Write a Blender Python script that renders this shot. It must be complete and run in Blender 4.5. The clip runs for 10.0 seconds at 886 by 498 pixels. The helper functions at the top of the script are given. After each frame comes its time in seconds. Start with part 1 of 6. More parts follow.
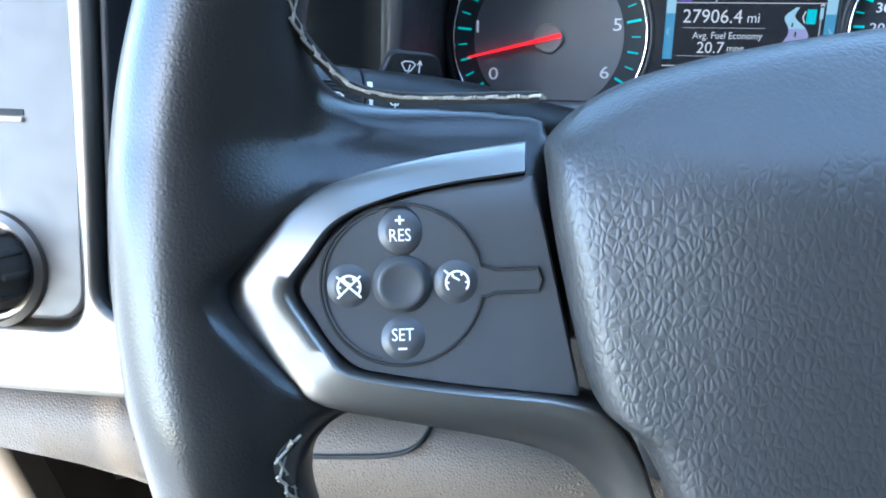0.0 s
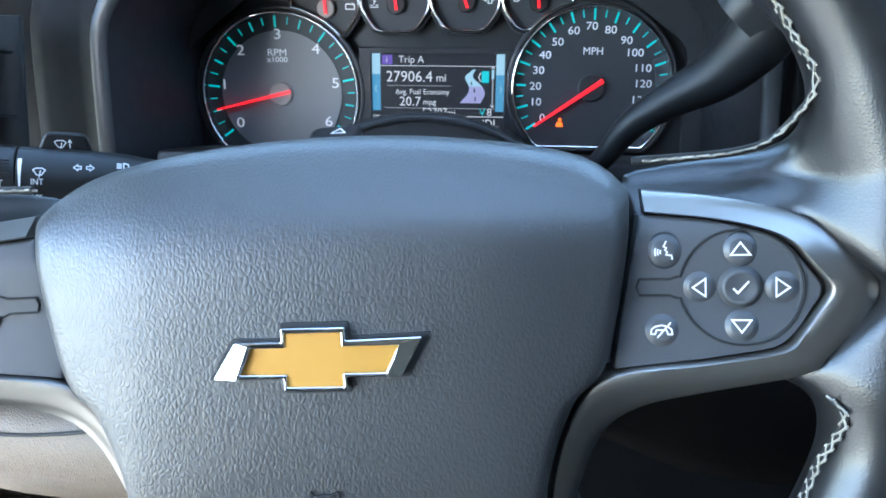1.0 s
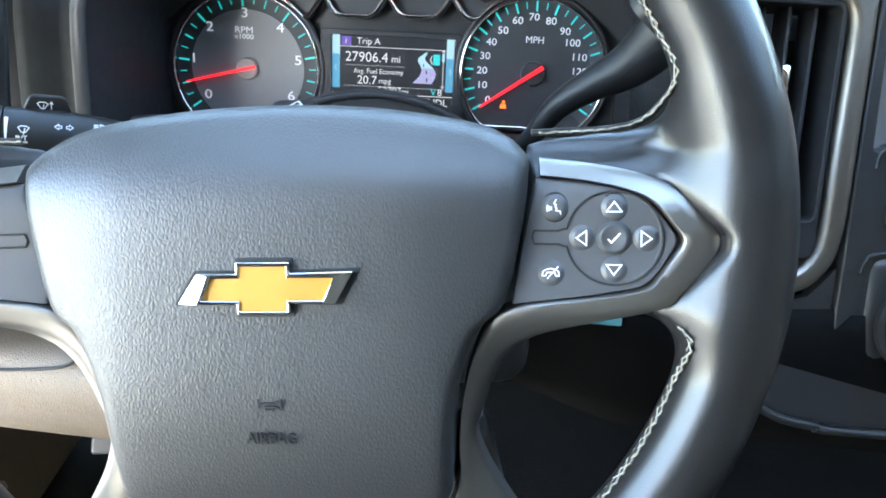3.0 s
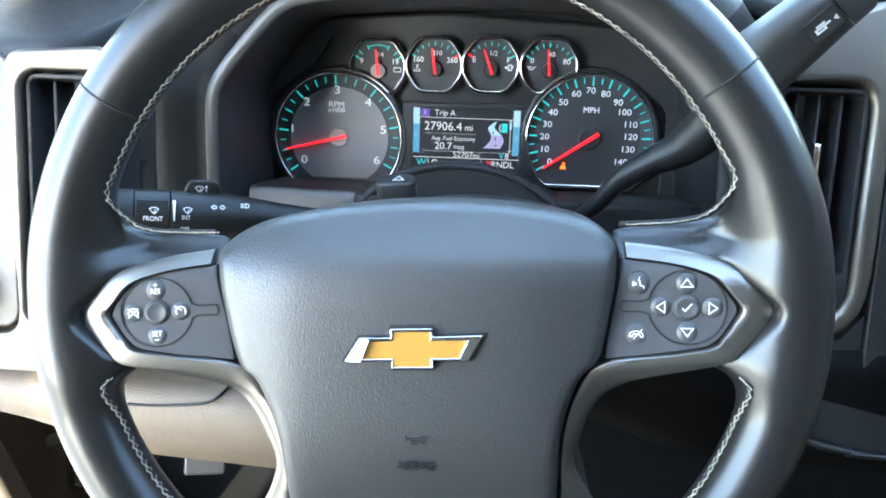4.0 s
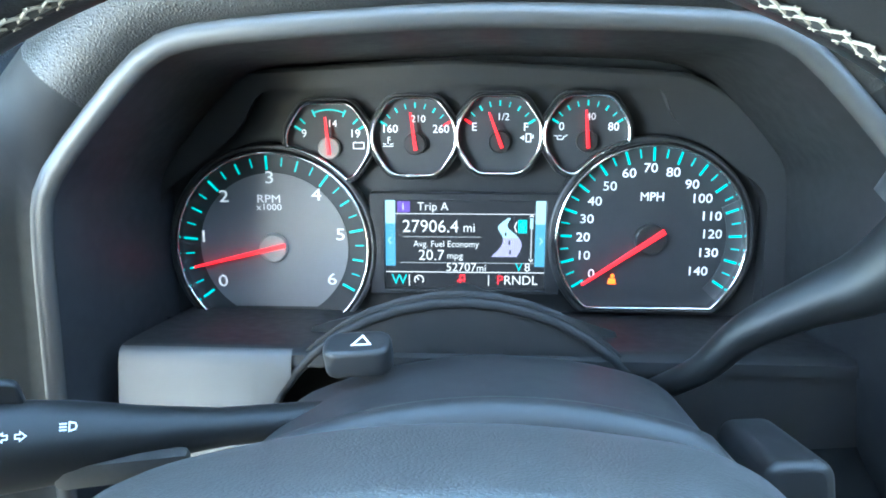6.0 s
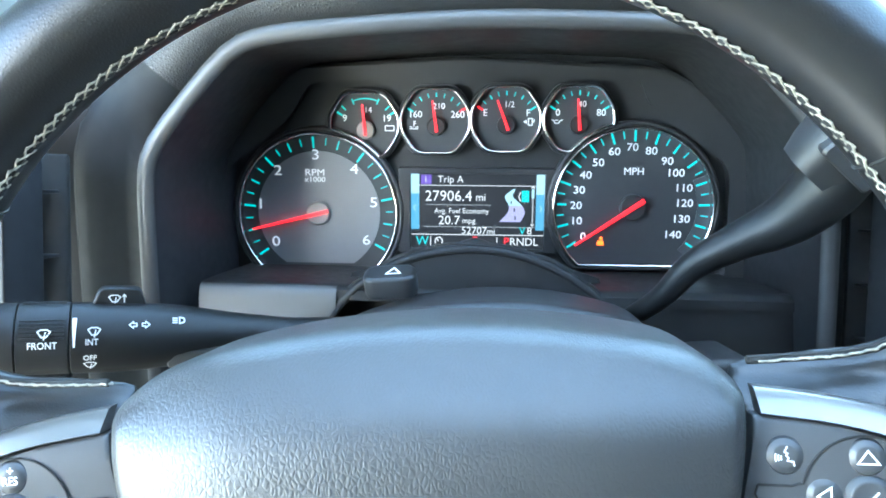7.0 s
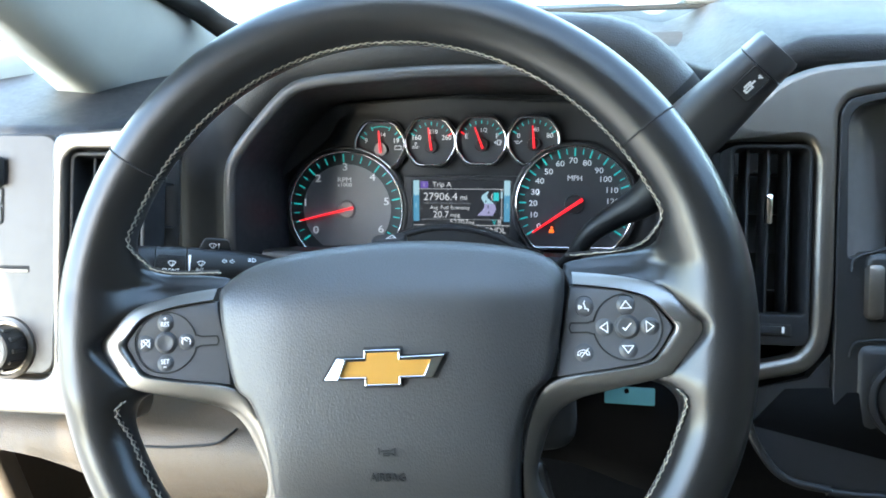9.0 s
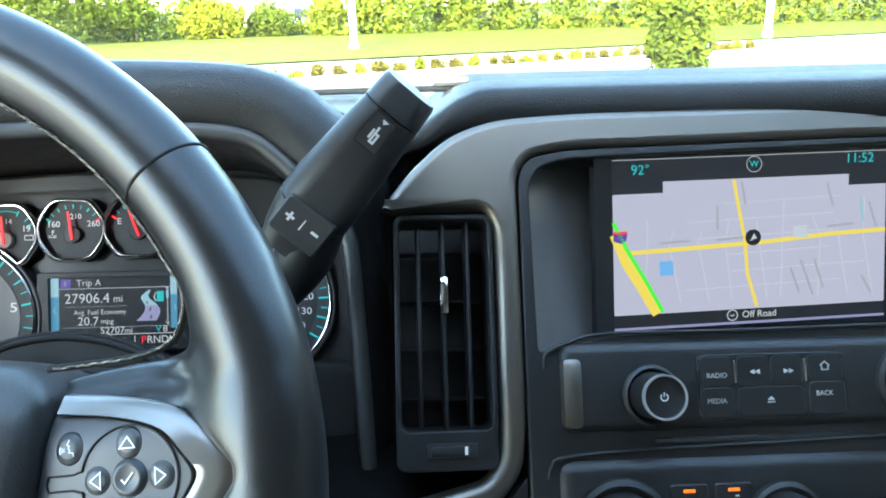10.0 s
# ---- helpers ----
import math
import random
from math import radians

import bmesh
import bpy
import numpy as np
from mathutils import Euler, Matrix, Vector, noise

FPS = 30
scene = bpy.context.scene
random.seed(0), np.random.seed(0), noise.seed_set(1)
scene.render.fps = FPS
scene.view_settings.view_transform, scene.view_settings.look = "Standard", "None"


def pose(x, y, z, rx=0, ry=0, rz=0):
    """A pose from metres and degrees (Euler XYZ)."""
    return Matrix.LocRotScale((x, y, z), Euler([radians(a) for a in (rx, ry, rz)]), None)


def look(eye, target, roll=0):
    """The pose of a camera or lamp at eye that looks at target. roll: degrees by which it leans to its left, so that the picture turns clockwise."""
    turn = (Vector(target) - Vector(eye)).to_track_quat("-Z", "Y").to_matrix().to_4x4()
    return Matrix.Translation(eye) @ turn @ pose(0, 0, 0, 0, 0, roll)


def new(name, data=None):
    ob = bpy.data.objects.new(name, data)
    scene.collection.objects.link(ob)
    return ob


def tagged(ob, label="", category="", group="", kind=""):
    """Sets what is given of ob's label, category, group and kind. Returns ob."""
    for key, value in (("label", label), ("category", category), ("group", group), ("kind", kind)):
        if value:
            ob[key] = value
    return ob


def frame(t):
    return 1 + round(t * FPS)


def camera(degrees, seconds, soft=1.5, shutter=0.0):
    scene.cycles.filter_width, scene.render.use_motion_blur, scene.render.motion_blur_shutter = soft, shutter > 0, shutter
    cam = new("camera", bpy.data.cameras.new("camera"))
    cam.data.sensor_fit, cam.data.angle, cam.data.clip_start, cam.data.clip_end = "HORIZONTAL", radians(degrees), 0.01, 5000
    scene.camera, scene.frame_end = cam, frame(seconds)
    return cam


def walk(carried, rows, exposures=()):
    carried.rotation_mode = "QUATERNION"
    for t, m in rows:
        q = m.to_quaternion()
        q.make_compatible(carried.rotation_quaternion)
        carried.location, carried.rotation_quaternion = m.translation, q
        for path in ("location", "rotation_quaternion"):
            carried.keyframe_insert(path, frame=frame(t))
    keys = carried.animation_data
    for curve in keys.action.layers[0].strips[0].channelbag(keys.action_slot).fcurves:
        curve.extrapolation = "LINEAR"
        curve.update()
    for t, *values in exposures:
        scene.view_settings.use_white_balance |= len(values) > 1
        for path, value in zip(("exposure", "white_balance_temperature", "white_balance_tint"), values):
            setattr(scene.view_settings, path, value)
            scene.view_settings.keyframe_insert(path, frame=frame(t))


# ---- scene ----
cam = camera(62.9, 10.0, 1.8)
PATH = [
    (0, (0.0587, 0.0242, 1.5723), (-0.3198, 1.6277, 0.4384), -3.49),
    (0.2, (0.0831, 0.0003, 1.5956), (-0.2861, 1.6133, 0.4723), -4.15),
    (0.5, (0.1352, -0.0174, 1.6234), (-0.2054, 1.6028, 0.5014), -3.44),
    (1, (0.2125, -0.0164, 1.6250), (-0.0767, 1.6031, 0.4876), -2.74),
    (1.5, (0.2553, 0.0266, 1.6034), (0.0300, 1.6330, 0.4335), -1.52),
    (2, (0.2633, 0.0577, 1.5830), (0.1004, 1.6566, 0.3926), 0.52),
    (2.5, (0.2568, 0.0217, 1.6055), (0.0897, 1.6206, 0.4158), 0.93),
    (2.7, (0.2491, -0.0104, 1.6212), (0.0670, 1.5904, 0.4362), 0.82),
    (3.8, (0.2009, -0.1191, 1.6868), (-0.0482, 1.5020, 0.5422), -0.55),
    (4.2, (0.1971, -0.0734, 1.7085), (-0.0645, 1.5601, 0.5845), -1.45),
    (4.5, (0.1828, -0.0175, 1.7049), (-0.0620, 1.6424, 0.6165), -1.50),
    (5, (0.1726, 0.0612, 1.6741), (-0.0744, 1.7350, 0.6075), -2.36),
    (5.2, (0.1686, 0.0844, 1.6599), (-0.0598, 1.7678, 0.6043), -2.24),
    (6.3, (0.1645, 0.0892, 1.6405), (-0.0446, 1.7947, 0.6170), -1.94),
    (6.5, (0.1688, 0.0649, 1.6471), (-0.0584, 1.7742, 0.6337), -2.08),
    (7, (0.1768, 0.0085, 1.6561), (-0.0900, 1.7160, 0.6494), -2.51),
    (7.5, (0.1908, -0.0635, 1.6667), (-0.1151, 1.6410, 0.6663), -3.07),
    (8, (0.2125, -0.1349, 1.6841), (-0.1398, 1.5613, 0.6848), -3.81),
    (8.5, (0.2326, -0.1840, 1.7082), (-0.1569, 1.5230, 0.7416), -4.60),
    (9, (0.2466, -0.1558, 1.6958), (-0.1458, 1.5896, 0.8016), -3.91),
    (9.3, (0.2796, -0.1190, 1.6735), (-0.1148, 1.7109, 0.9692), -3.35),
    (9.5, (0.3046, -0.0940, 1.6611), (-0.0379, 1.7599, 0.9934), -3.09),
    (9.7, (0.3315, -0.0676, 1.6494), (0.1033, 1.8054, 0.9862), -2.76),
    (10, (0.3704, -0.0373, 1.6342), (0.3431, 1.8605, 1.0039), -1.52),
]
walk(cam, [(t, look(eye, target, roll)) for t, eye, target, roll in PATH], [(0.0, 4.35, 5650, 4.0), (1.0, 4.5, 5950, 4.0), (2.0, 4.8, 6700, 4.0), (2.5, 4.9, 6700, 5.0), (4.5, 4.85, 6400, 3.0), (5.2, 5.15, 6150, 0.0), (6.5, 5.55, 6000, -5.0), (7.5, 4.85, 6500, 3.0), (8.5, 4.5, 6850, 6.0), (9.2, 4.4, 6650, 2.0), (9.6, 4.25, 6550, 1.0), (10.0, 4.2, 6500, -1.0)])

# ---- world, sun ----
SUN = Vector((-0.175, -0.80, 0.53)).normalized()
world = bpy.data.worlds.new("world")
scene.world = world
world.use_nodes = True
wn = world.node_tree.nodes
sky = wn.new("ShaderNodeTexSky")
sky.sky_type = "NISHITA"
sky.sun_disc = False
sky.dust_density = 0.8
sky.sun_elevation = math.asin(SUN.z)
sky.sun_rotation = math.atan2(SUN.x, SUN.y)
world.node_tree.links.new(sky.outputs[0], wn["Background"].inputs[0])
wn["Background"].inputs[1].default_value = 0.15
sun_data = bpy.data.lights.new("sun", "SUN")
sun_data.energy = 1.25
sun_data.angle = radians(0.6)
sun_data.color = (1.0, 0.94, 0.84)
sun = new("sun", sun_data)
sun.matrix_world = look(SUN * 20, (0, 0, 0))

# ---- materials ----


def material(name, color, rough=0.5, metal=0.0, grain=0.0, grain_size=0.001, vary=0.15, vary_size=0.05,
             rough_vary=0.08, emit=None, power=0.0, spec=0.5, kind="noise", coat=0.0, per_object=0.0, long=1.0, crease=0.42):
    """A surface with a colour that drifts at a large scale, an uneven gloss and a fine relief."""
    m = bpy.data.materials.new(name)
    m.use_nodes = True
    nt = m.node_tree
    n, ln = nt.nodes, nt.links
    b = n["Principled BSDF"]
    b.inputs["Metallic"].default_value = metal
    b.inputs["Specular IOR Level"].default_value = spec
    b.inputs["Coat Weight"].default_value = coat
    tc = n.new("ShaderNodeTexCoord")
    big = n.new("ShaderNodeTexNoise")
    big.inputs["Scale"].default_value = 1.0 / vary_size
    big.inputs["Detail"].default_value = 5
    ln.new(tc.outputs["Object"], big.inputs["Vector"])
    ramp = n.new("ShaderNodeMapRange")
    ramp.inputs["From Min"].default_value, ramp.inputs["From Max"].default_value = 0.2, 0.8
    ramp.inputs["To Min"].default_value, ramp.inputs["To Max"].default_value = 1 - vary, 1 + vary
    ln.new(big.outputs["Fac"], ramp.inputs["Value"])
    value = ramp.outputs["Result"]
    if per_object:
        info = n.new("ShaderNodeObjectInfo")
        r2 = n.new("ShaderNodeMapRange")
        r2.inputs["To Min"].default_value, r2.inputs["To Max"].default_value = 1 - per_object, 1 + per_object
        ln.new(info.outputs["Random"], r2.inputs["Value"])
        mul = n.new("ShaderNodeMath")
        mul.operation = "MULTIPLY"
        ln.new(value, mul.inputs[0])
        ln.new(r2.outputs["Result"], mul.inputs[1])
        value = mul.outputs[0]
    mix = n.new("ShaderNodeVectorMath")
    mix.operation = "SCALE"
    mix.inputs[0].default_value = color
    ln.new(value, mix.inputs["Scale"])
    ln.new(mix.outputs[0], b.inputs["Base Color"])
    fine = n.new("ShaderNodeTexNoise")
    fine.inputs["Scale"].default_value = 1.0 / (vary_size * 0.13)
    fine.inputs["Detail"].default_value = 3
    ln.new(tc.outputs["Object"], fine.inputs["Vector"])
    rr = n.new("ShaderNodeMapRange")
    rr.inputs["From Min"].default_value, rr.inputs["From Max"].default_value = 0.1, 0.9
    rr.inputs["To Min"].default_value, rr.inputs["To Max"].default_value = max(0.02, rough - rough_vary), min(1, rough + rough_vary)
    ln.new(fine.outputs["Fac"], rr.inputs["Value"])
    ln.new(rr.outputs["Result"], b.inputs["Roughness"])
    if grain:
        if kind == "leather":
            t1 = n.new("ShaderNodeTexVoronoi")
            t1.feature = "DISTANCE_TO_EDGE"
            t1.inputs["Scale"].default_value = 1.0 / grain_size
            wob = n.new("ShaderNodeTexNoise")
            wob.inputs["Scale"].default_value = 0.28 / grain_size
            add = n.new("ShaderNodeVectorMath")
            add.operation = "MULTIPLY_ADD"
            add.inputs[1].default_value = (grain_size * 1.1,) * 3
            ln.new(tc.outputs["Object"], wob.inputs["Vector"])
            ln.new(wob.outputs["Color"], add.inputs[0])
            ln.new(tc.outputs["Object"], add.inputs[2])
            pull = n.new("ShaderNodeVectorMath")
            pull.operation = "MULTIPLY"
            pull.inputs[1].default_value = (1.0, 1.0 / long, 1.0)
            ln.new(add.outputs[0], pull.inputs[0])
            ln.new(pull.outputs[0], t1.inputs["Vector"])
            cap = n.new("ShaderNodeMapRange")
            cap.inputs["From Max"].default_value = crease
            cap.interpolation_type = "SMOOTHSTEP"
            ln.new(t1.outputs["Distance"], cap.inputs["Value"])
            height = cap.outputs["Result"]
        else:
            t1 = n.new("ShaderNodeTexNoise")
            t1.inputs["Scale"].default_value = 1.0 / grain_size
            t1.inputs["Detail"].default_value = 4
            ln.new(tc.outputs["Object"], t1.inputs["Vector"])
            height = t1.outputs["Fac"]
        bump = n.new("ShaderNodeBump")
        bump.inputs["Strength"].default_value = grain
        bump.inputs["Distance"].default_value = grain_size * 0.35
        ln.new(height, bump.inputs["Height"])
        ln.new(bump.outputs["Normal"], b.inputs["Normal"])
    if emit:
        b.inputs["Emission Color"].default_value = (*emit, 1)
        b.inputs["Emission Strength"].default_value = power
    return m


def glass(name, tint=(1, 1, 1), rough=0.0):
    m = bpy.data.materials.new(name)
    m.use_nodes = True
    b = m.node_tree.nodes["Principled BSDF"]
    b.inputs["Base Color"].default_value = (*tint, 1)
    b.inputs["Transmission Weight"].default_value = 1.0
    b.inputs["Roughness"].default_value = rough
    b.inputs["IOR"].default_value = 1.45
    return m


M_LEATHER = material("wheel_leather", (0.012, 0.0118, 0.0118), 0.31, spec=0.55, grain=0.075, grain_size=0.0011, kind="leather", vary=0.10, vary_size=0.06, rough_vary=0.03)
M_AIRBAG = material("airbag_vinyl", (0.025, 0.0248, 0.0248), 0.45, grain=0.17, grain_size=0.0014, kind="leather", vary=0.06, vary_size=0.05, rough_vary=0.03, spec=0.75, long=1.7, crease=0.30)
M_PAD = material("dash_vinyl", (0.020, 0.0212, 0.024), 0.52, spec=0.22, grain=0.3, grain_size=0.0016, kind="leather", vary=0.15)
M_CHEEK = material("hood_cheek", (0.010, 0.0105, 0.0115), 0.65, spec=0.18, grain=0.15, grain_size=0.0008, vary=0.15)
M_HOOD = material("hood_vinyl", (0.013, 0.0132, 0.0137), 0.48, spec=0.4, grain=0.3, grain_size=0.0014, kind="leather", vary=0.12)
M_PLASTIC = material("black_plastic", (0.028, 0.0285, 0.030), 0.40, spec=0.45, rough_vary=0.03, grain=0.15, grain_size=0.0005, vary=0.2)
M_SHROUD = material("column_plastic", (0.020, 0.0205, 0.022), 0.46, spec=0.4, rough_vary=0.03, grain=0.14, grain_size=0.0006, vary=0.15)
M_STALK = material("stalk_plastic", (0.008, 0.0082, 0.0088), 0.46, spec=0.32, rough_vary=0.03, grain=0.12, grain_size=0.0005, vary=0.15)
M_POD = material("button_rubber", (0.052, 0.053, 0.056), 0.40, grain=0.1, grain_size=0.0004, vary=0.1, vary_size=0.02)
M_GLOSS = material("gloss_black", (0.022, 0.023, 0.025), 0.16, vary=0.2)
M_GAP = material("gap_black", (0.012, 0.012, 0.012), 0.8)
M_SILVER = material("satin_silver", (0.265, 0.248, 0.228), 0.38, metal=0.95, grain=0.06, grain_size=0.0003, vary=0.02, vary_size=0.03, rough_vary=0.015)
M_TRIM = material("dash_silver_trim", (0.176, 0.160, 0.141), 0.42, metal=0.97, grain=0.05, grain_size=0.0003, vary=0.03, rough_vary=0.02)
M_CHROME = material("chrome", (0.75, 0.75, 0.75), 0.08, metal=1.0, vary=0.03, rough_vary=0.04)
M_RING = material("brushed_ring", (0.72, 0.72, 0.72), 0.33, metal=0.75, vary=0.05)
M_GOLD = material("gold_insert", (0.58, 0.31, 0.065), 0.36, metal=0.35, grain=0.3, grain_size=0.0006, vary=0.05)
M_THREAD = material("stitch_thread", (0.26, 0.235, 0.19), 0.7, vary=0.5, vary_size=0.006)
M_WHITE = material("white_print", (0.80, 0.80, 0.80), 0.5, vary=0.04, emit=(0.9, 0.93, 1.0), power=0.006)
M_FAINT = material("faint_print", (0.42, 0.42, 0.42), 0.5, vary=0.1)
M_PRINT = material("grey_print", (0.62, 0.62, 0.62), 0.5, vary=0.06)
M_DIALTXT = material("dial_white", (0.7, 0.7, 0.72), 0.5, vary=0.04, emit=(0.85, 0.9, 1.0), power=0.015)
M_TEAL = material("dial_teal", (0.03, 0.42, 0.42), 0.5, vary=0.04, emit=(0.02, 0.75, 0.70), power=0.024)
M_RED = material("needle_red", (0.7, 0.015, 0.02), 0.4, vary=0.04, emit=(1.0, 0.01, 0.02), power=0.075)
M_AMBER = material("lamp_amber", (0.6, 0.1, 0.01), 0.5, emit=(1.0, 0.12, 0.01), power=0.10)
# Lifted above black for the haze of the cover lens, which is left out.
M_DIAL = material("dial_face", (0.032, 0.034, 0.038), 0.55, grain=0.05, grain_size=0.0004, vary=0.08)
M_DIALGREY = material("dial_face_grey", (0.175, 0.178, 0.187), 0.5, vary=0.06)
M_HUBCAP = material("needle_cap", (0.26, 0.25, 0.24), 0.45, vary=0.08)
M_DIALMID = material("dial_shade", (0.055, 0.056, 0.06), 0.5, vary=0.06)
M_HUBDARK = material("needle_cap_dark", (0.02, 0.02, 0.021), 0.5, vary=0.08)
M_LOWER = material("lower_dash_plastic", (0.10, 0.072, 0.047), 0.55, grain=0.4, grain_size=0.0014, kind="leather", vary=0.1)
M_LAMP = material("switch_panel_grey", (0.037, 0.0335, 0.0305), 0.45, grain=0.1, grain_size=0.0005, vary=0.05)
M_FRAME = material("display_frame_grey", (0.022, 0.022, 0.024), 0.5, vary=0.06)
M_LIP = material("satin_lip", (0.046, 0.0455, 0.0455), 0.42, grain=0.1, grain_size=0.0005, vary=0.06)
M_DARK = material("matt_black", (0.015, 0.015, 0.016), 0.5, spec=0.3, grain=0.1, grain_size=0.0005, vary=0.15)
M_TUNNEL = material("tunnel_plastic", (0.017, 0.0175, 0.019), 0.48, spec=0.28, grain=0.1, grain_size=0.0005, vary=0.1)
# Lighter than the gloss plastic itself: the sky's reflection is put into the grey.
M_RECESS = material("recess_sheen_grey", (0.13, 0.128, 0.128), 0.4, grain=0.08, grain_size=0.0005, vary=0.05)
M_VENT = material("vent_black", (0.018, 0.0185, 0.02), 0.5, spec=0.22, vary=0.1)
M_STACK = material("stack_plastic", (0.016, 0.0165, 0.0175), 0.42, spec=0.4, rough_vary=0.03, grain=0.12, grain_size=0.0005, vary=0.15)
# Far darker than black plastic, to stand in for the shade under the dash.
M_UNDERSHADE = material("under_dash_shade", (0.003, 0.003, 0.0033), 0.65, spec=0.06, grain=0.1, grain_size=0.0006, vary=0.15)
M_PANEL = material("lit_panel_grey", (0.058, 0.058, 0.060), 0.45, grain=0.1, grain_size=0.0005, vary=0.06)
M_PILLAR = material("pillar_plastic", (0.27, 0.285, 0.27), 0.6, grain=0.25, grain_size=0.0009, vary=0.07)
M_LINER = material("headliner_cloth", (0.20, 0.18, 0.155), 0.9, grain=0.4, grain_size=0.002, vary=0.1)
M_RUBBER = material("rubber_seal", (0.014, 0.014, 0.014), 0.75, spec=0.2, grain=0.2, grain_size=0.002)
M_STEEL = material("bare_steel", (0.30, 0.29, 0.27), 0.35, metal=0.9, vary=0.2, vary_size=0.02)
M_CARPET = material("carpet", (0.007, 0.007, 0.007), 0.95, spec=0.08, grain=0.8, grain_size=0.003, vary=0.25)
M_CREAM = material("cream_plastic", (0.38, 0.34, 0.27), 0.4, vary=0.06)
M_JAMB = material("jamb_paint", (0.17, 0.140, 0.112), 0.5, grain=0.1, grain_size=0.001, vary=0.06)
M_TAG = material("teal_tag", (0.09, 0.24, 0.24), 0.5, vary=0.06)
M_GLASS = glass("windscreen_glass", (0.93, 0.98, 0.96))


def screen(name, color, power):
    m = bpy.data.materials.new(name)
    m.use_nodes = True
    b = m.node_tree.nodes["Principled BSDF"]
    b.inputs["Base Color"].default_value = (0.01, 0.01, 0.012, 1)
    b.inputs["Roughness"].default_value = 0.45
    b.inputs["Specular IOR Level"].default_value = 0.25
    b.inputs["Emission Color"].default_value = (*color, 1)
    b.inputs["Emission Strength"].default_value = power * 0.062
    return m


S_BLACK = screen("lcd_black", (0.012, 0.014, 0.018), 1.0)
S_WHITE = screen("lcd_white", (0.50, 0.53, 0.60), 1.0)
S_GREY = screen("lcd_grey", (0.30, 0.33, 0.38), 1.0)
S_BLUE = screen("lcd_blue", (0.07, 0.24, 0.40), 1.0)
S_BLUE2 = screen("lcd_pale_blue", (0.28, 0.46, 0.58), 1.0)
S_VIOLET = screen("lcd_violet", (0.10, 0.06, 0.32), 1.0)
S_LILAC = screen("lcd_lilac", (0.26, 0.26, 0.46), 1.0)
S_TEAL = screen("lcd_teal", (0.03, 0.45, 0.50), 1.0)
S_RED = screen("lcd_red", (0.9, 0.03, 0.05), 1.0)
S_MAP = screen("map_ground", (0.45, 0.44, 0.58), 1.0)
S_MAPLINE = screen("map_lane", (0.53, 0.52, 0.64), 1.0)
S_YELLOW = screen("map_yellow", (0.80, 0.62, 0.10), 1.0)
S_GREEN = screen("map_green", (0.10, 0.80, 0.06), 1.0)
S_MAPBLUE = screen("map_blue", (0.16, 0.40, 0.75), 1.0)
S_DARK = screen("map_dark", (0.015, 0.016, 0.02), 1.0)
S_NAME = screen("map_name", (0.36, 0.35, 0.43), 1.0)

# ---- mesh tools ----


def empty(name, m=None):
    e = new(name)
    e.empty_display_size = 0.02
    if m is not None:
        e.matrix_world = m
    return e


def link_mesh(name, me, mat, parent=None, label="", m=None, sharp=35):
    if mat is not None:
        me.materials.clear()
        me.materials.append(mat)
    for p in me.polygons:
        p.use_smooth = True
    me.set_sharp_from_angle(angle=radians(sharp))
    ob = new(name, me)
    if parent is not None:
        ob.parent = parent
    if m is not None:
        ob.matrix_basis = m
    if label:
        tagged(ob, label)
    return ob


def part(name, bm, mat, parent=None, label="", m=None, sharp=35):
    me = bpy.data.meshes.new(name)
    bm.to_mesh(me)
    bm.free()
    return link_mesh(name, me, mat, parent, label, m, sharp)


def raw(name, verts, faces, mat, parent=None, label="", m=None, sharp=35):
    me = bpy.data.meshes.new(name)
    me.from_pydata([tuple(v) for v in verts], [], [tuple(f) for f in faces])
    me.update()
    return link_mesh(name, me, mat, parent, label, m, sharp)


def loft_data(rings, closed=True, caps=True, loop=False):
    """Vertices and faces through rings of equal length. closed: each ring is a loop; loop: the last ring meets the first."""
    n, k = len(rings), len(rings[0])
    verts = [v for r in rings for v in r]
    faces = []
    for i in range(n if loop else n - 1):
        a, b = i * k, ((i + 1) % n) * k
        for j in range(k if closed else k - 1):
            j2 = (j + 1) % k
            faces.append((a + j, a + j2, b + j2, b + j))
    if caps and closed and not loop:
        faces.append(tuple(reversed(range(k))))
        faces.append(tuple(range((n - 1) * k, n * k)))
    return verts, faces


def loft(name, rings, mat, parent=None, label="", closed=True, caps=True, loop=False, m=None, sharp=35):
    v, f = loft_data(rings, closed, caps, loop)
    return raw(name, v, f, mat, parent, label, m, sharp)


def smooth_path(pts, per=6, closed=False):
    """A Catmull-Rom curve through the points."""
    P = [Vector(p) for p in pts]
    n = len(P)
    out = []
    for i in range(n if closed else n - 1):
        p1, p2 = P[i], P[(i + 1) % n]
        p0 = P[i - 1] if (closed or i) else p1 * 2 - p2
        p3 = P[(i + 2) % n] if (closed or i + 2 < n) else p2 * 2 - p1
        for k in range(per):
            t = k / per
            out.append(0.5 * (2 * p1 + (p2 - p0) * t + (2 * p0 - 5 * p1 + 4 * p2 - p3) * t * t + (3 * p1 - p0 - 3 * p2 + p3) * t ** 3))
    if not closed:
        out.append(P[-1])
    return out


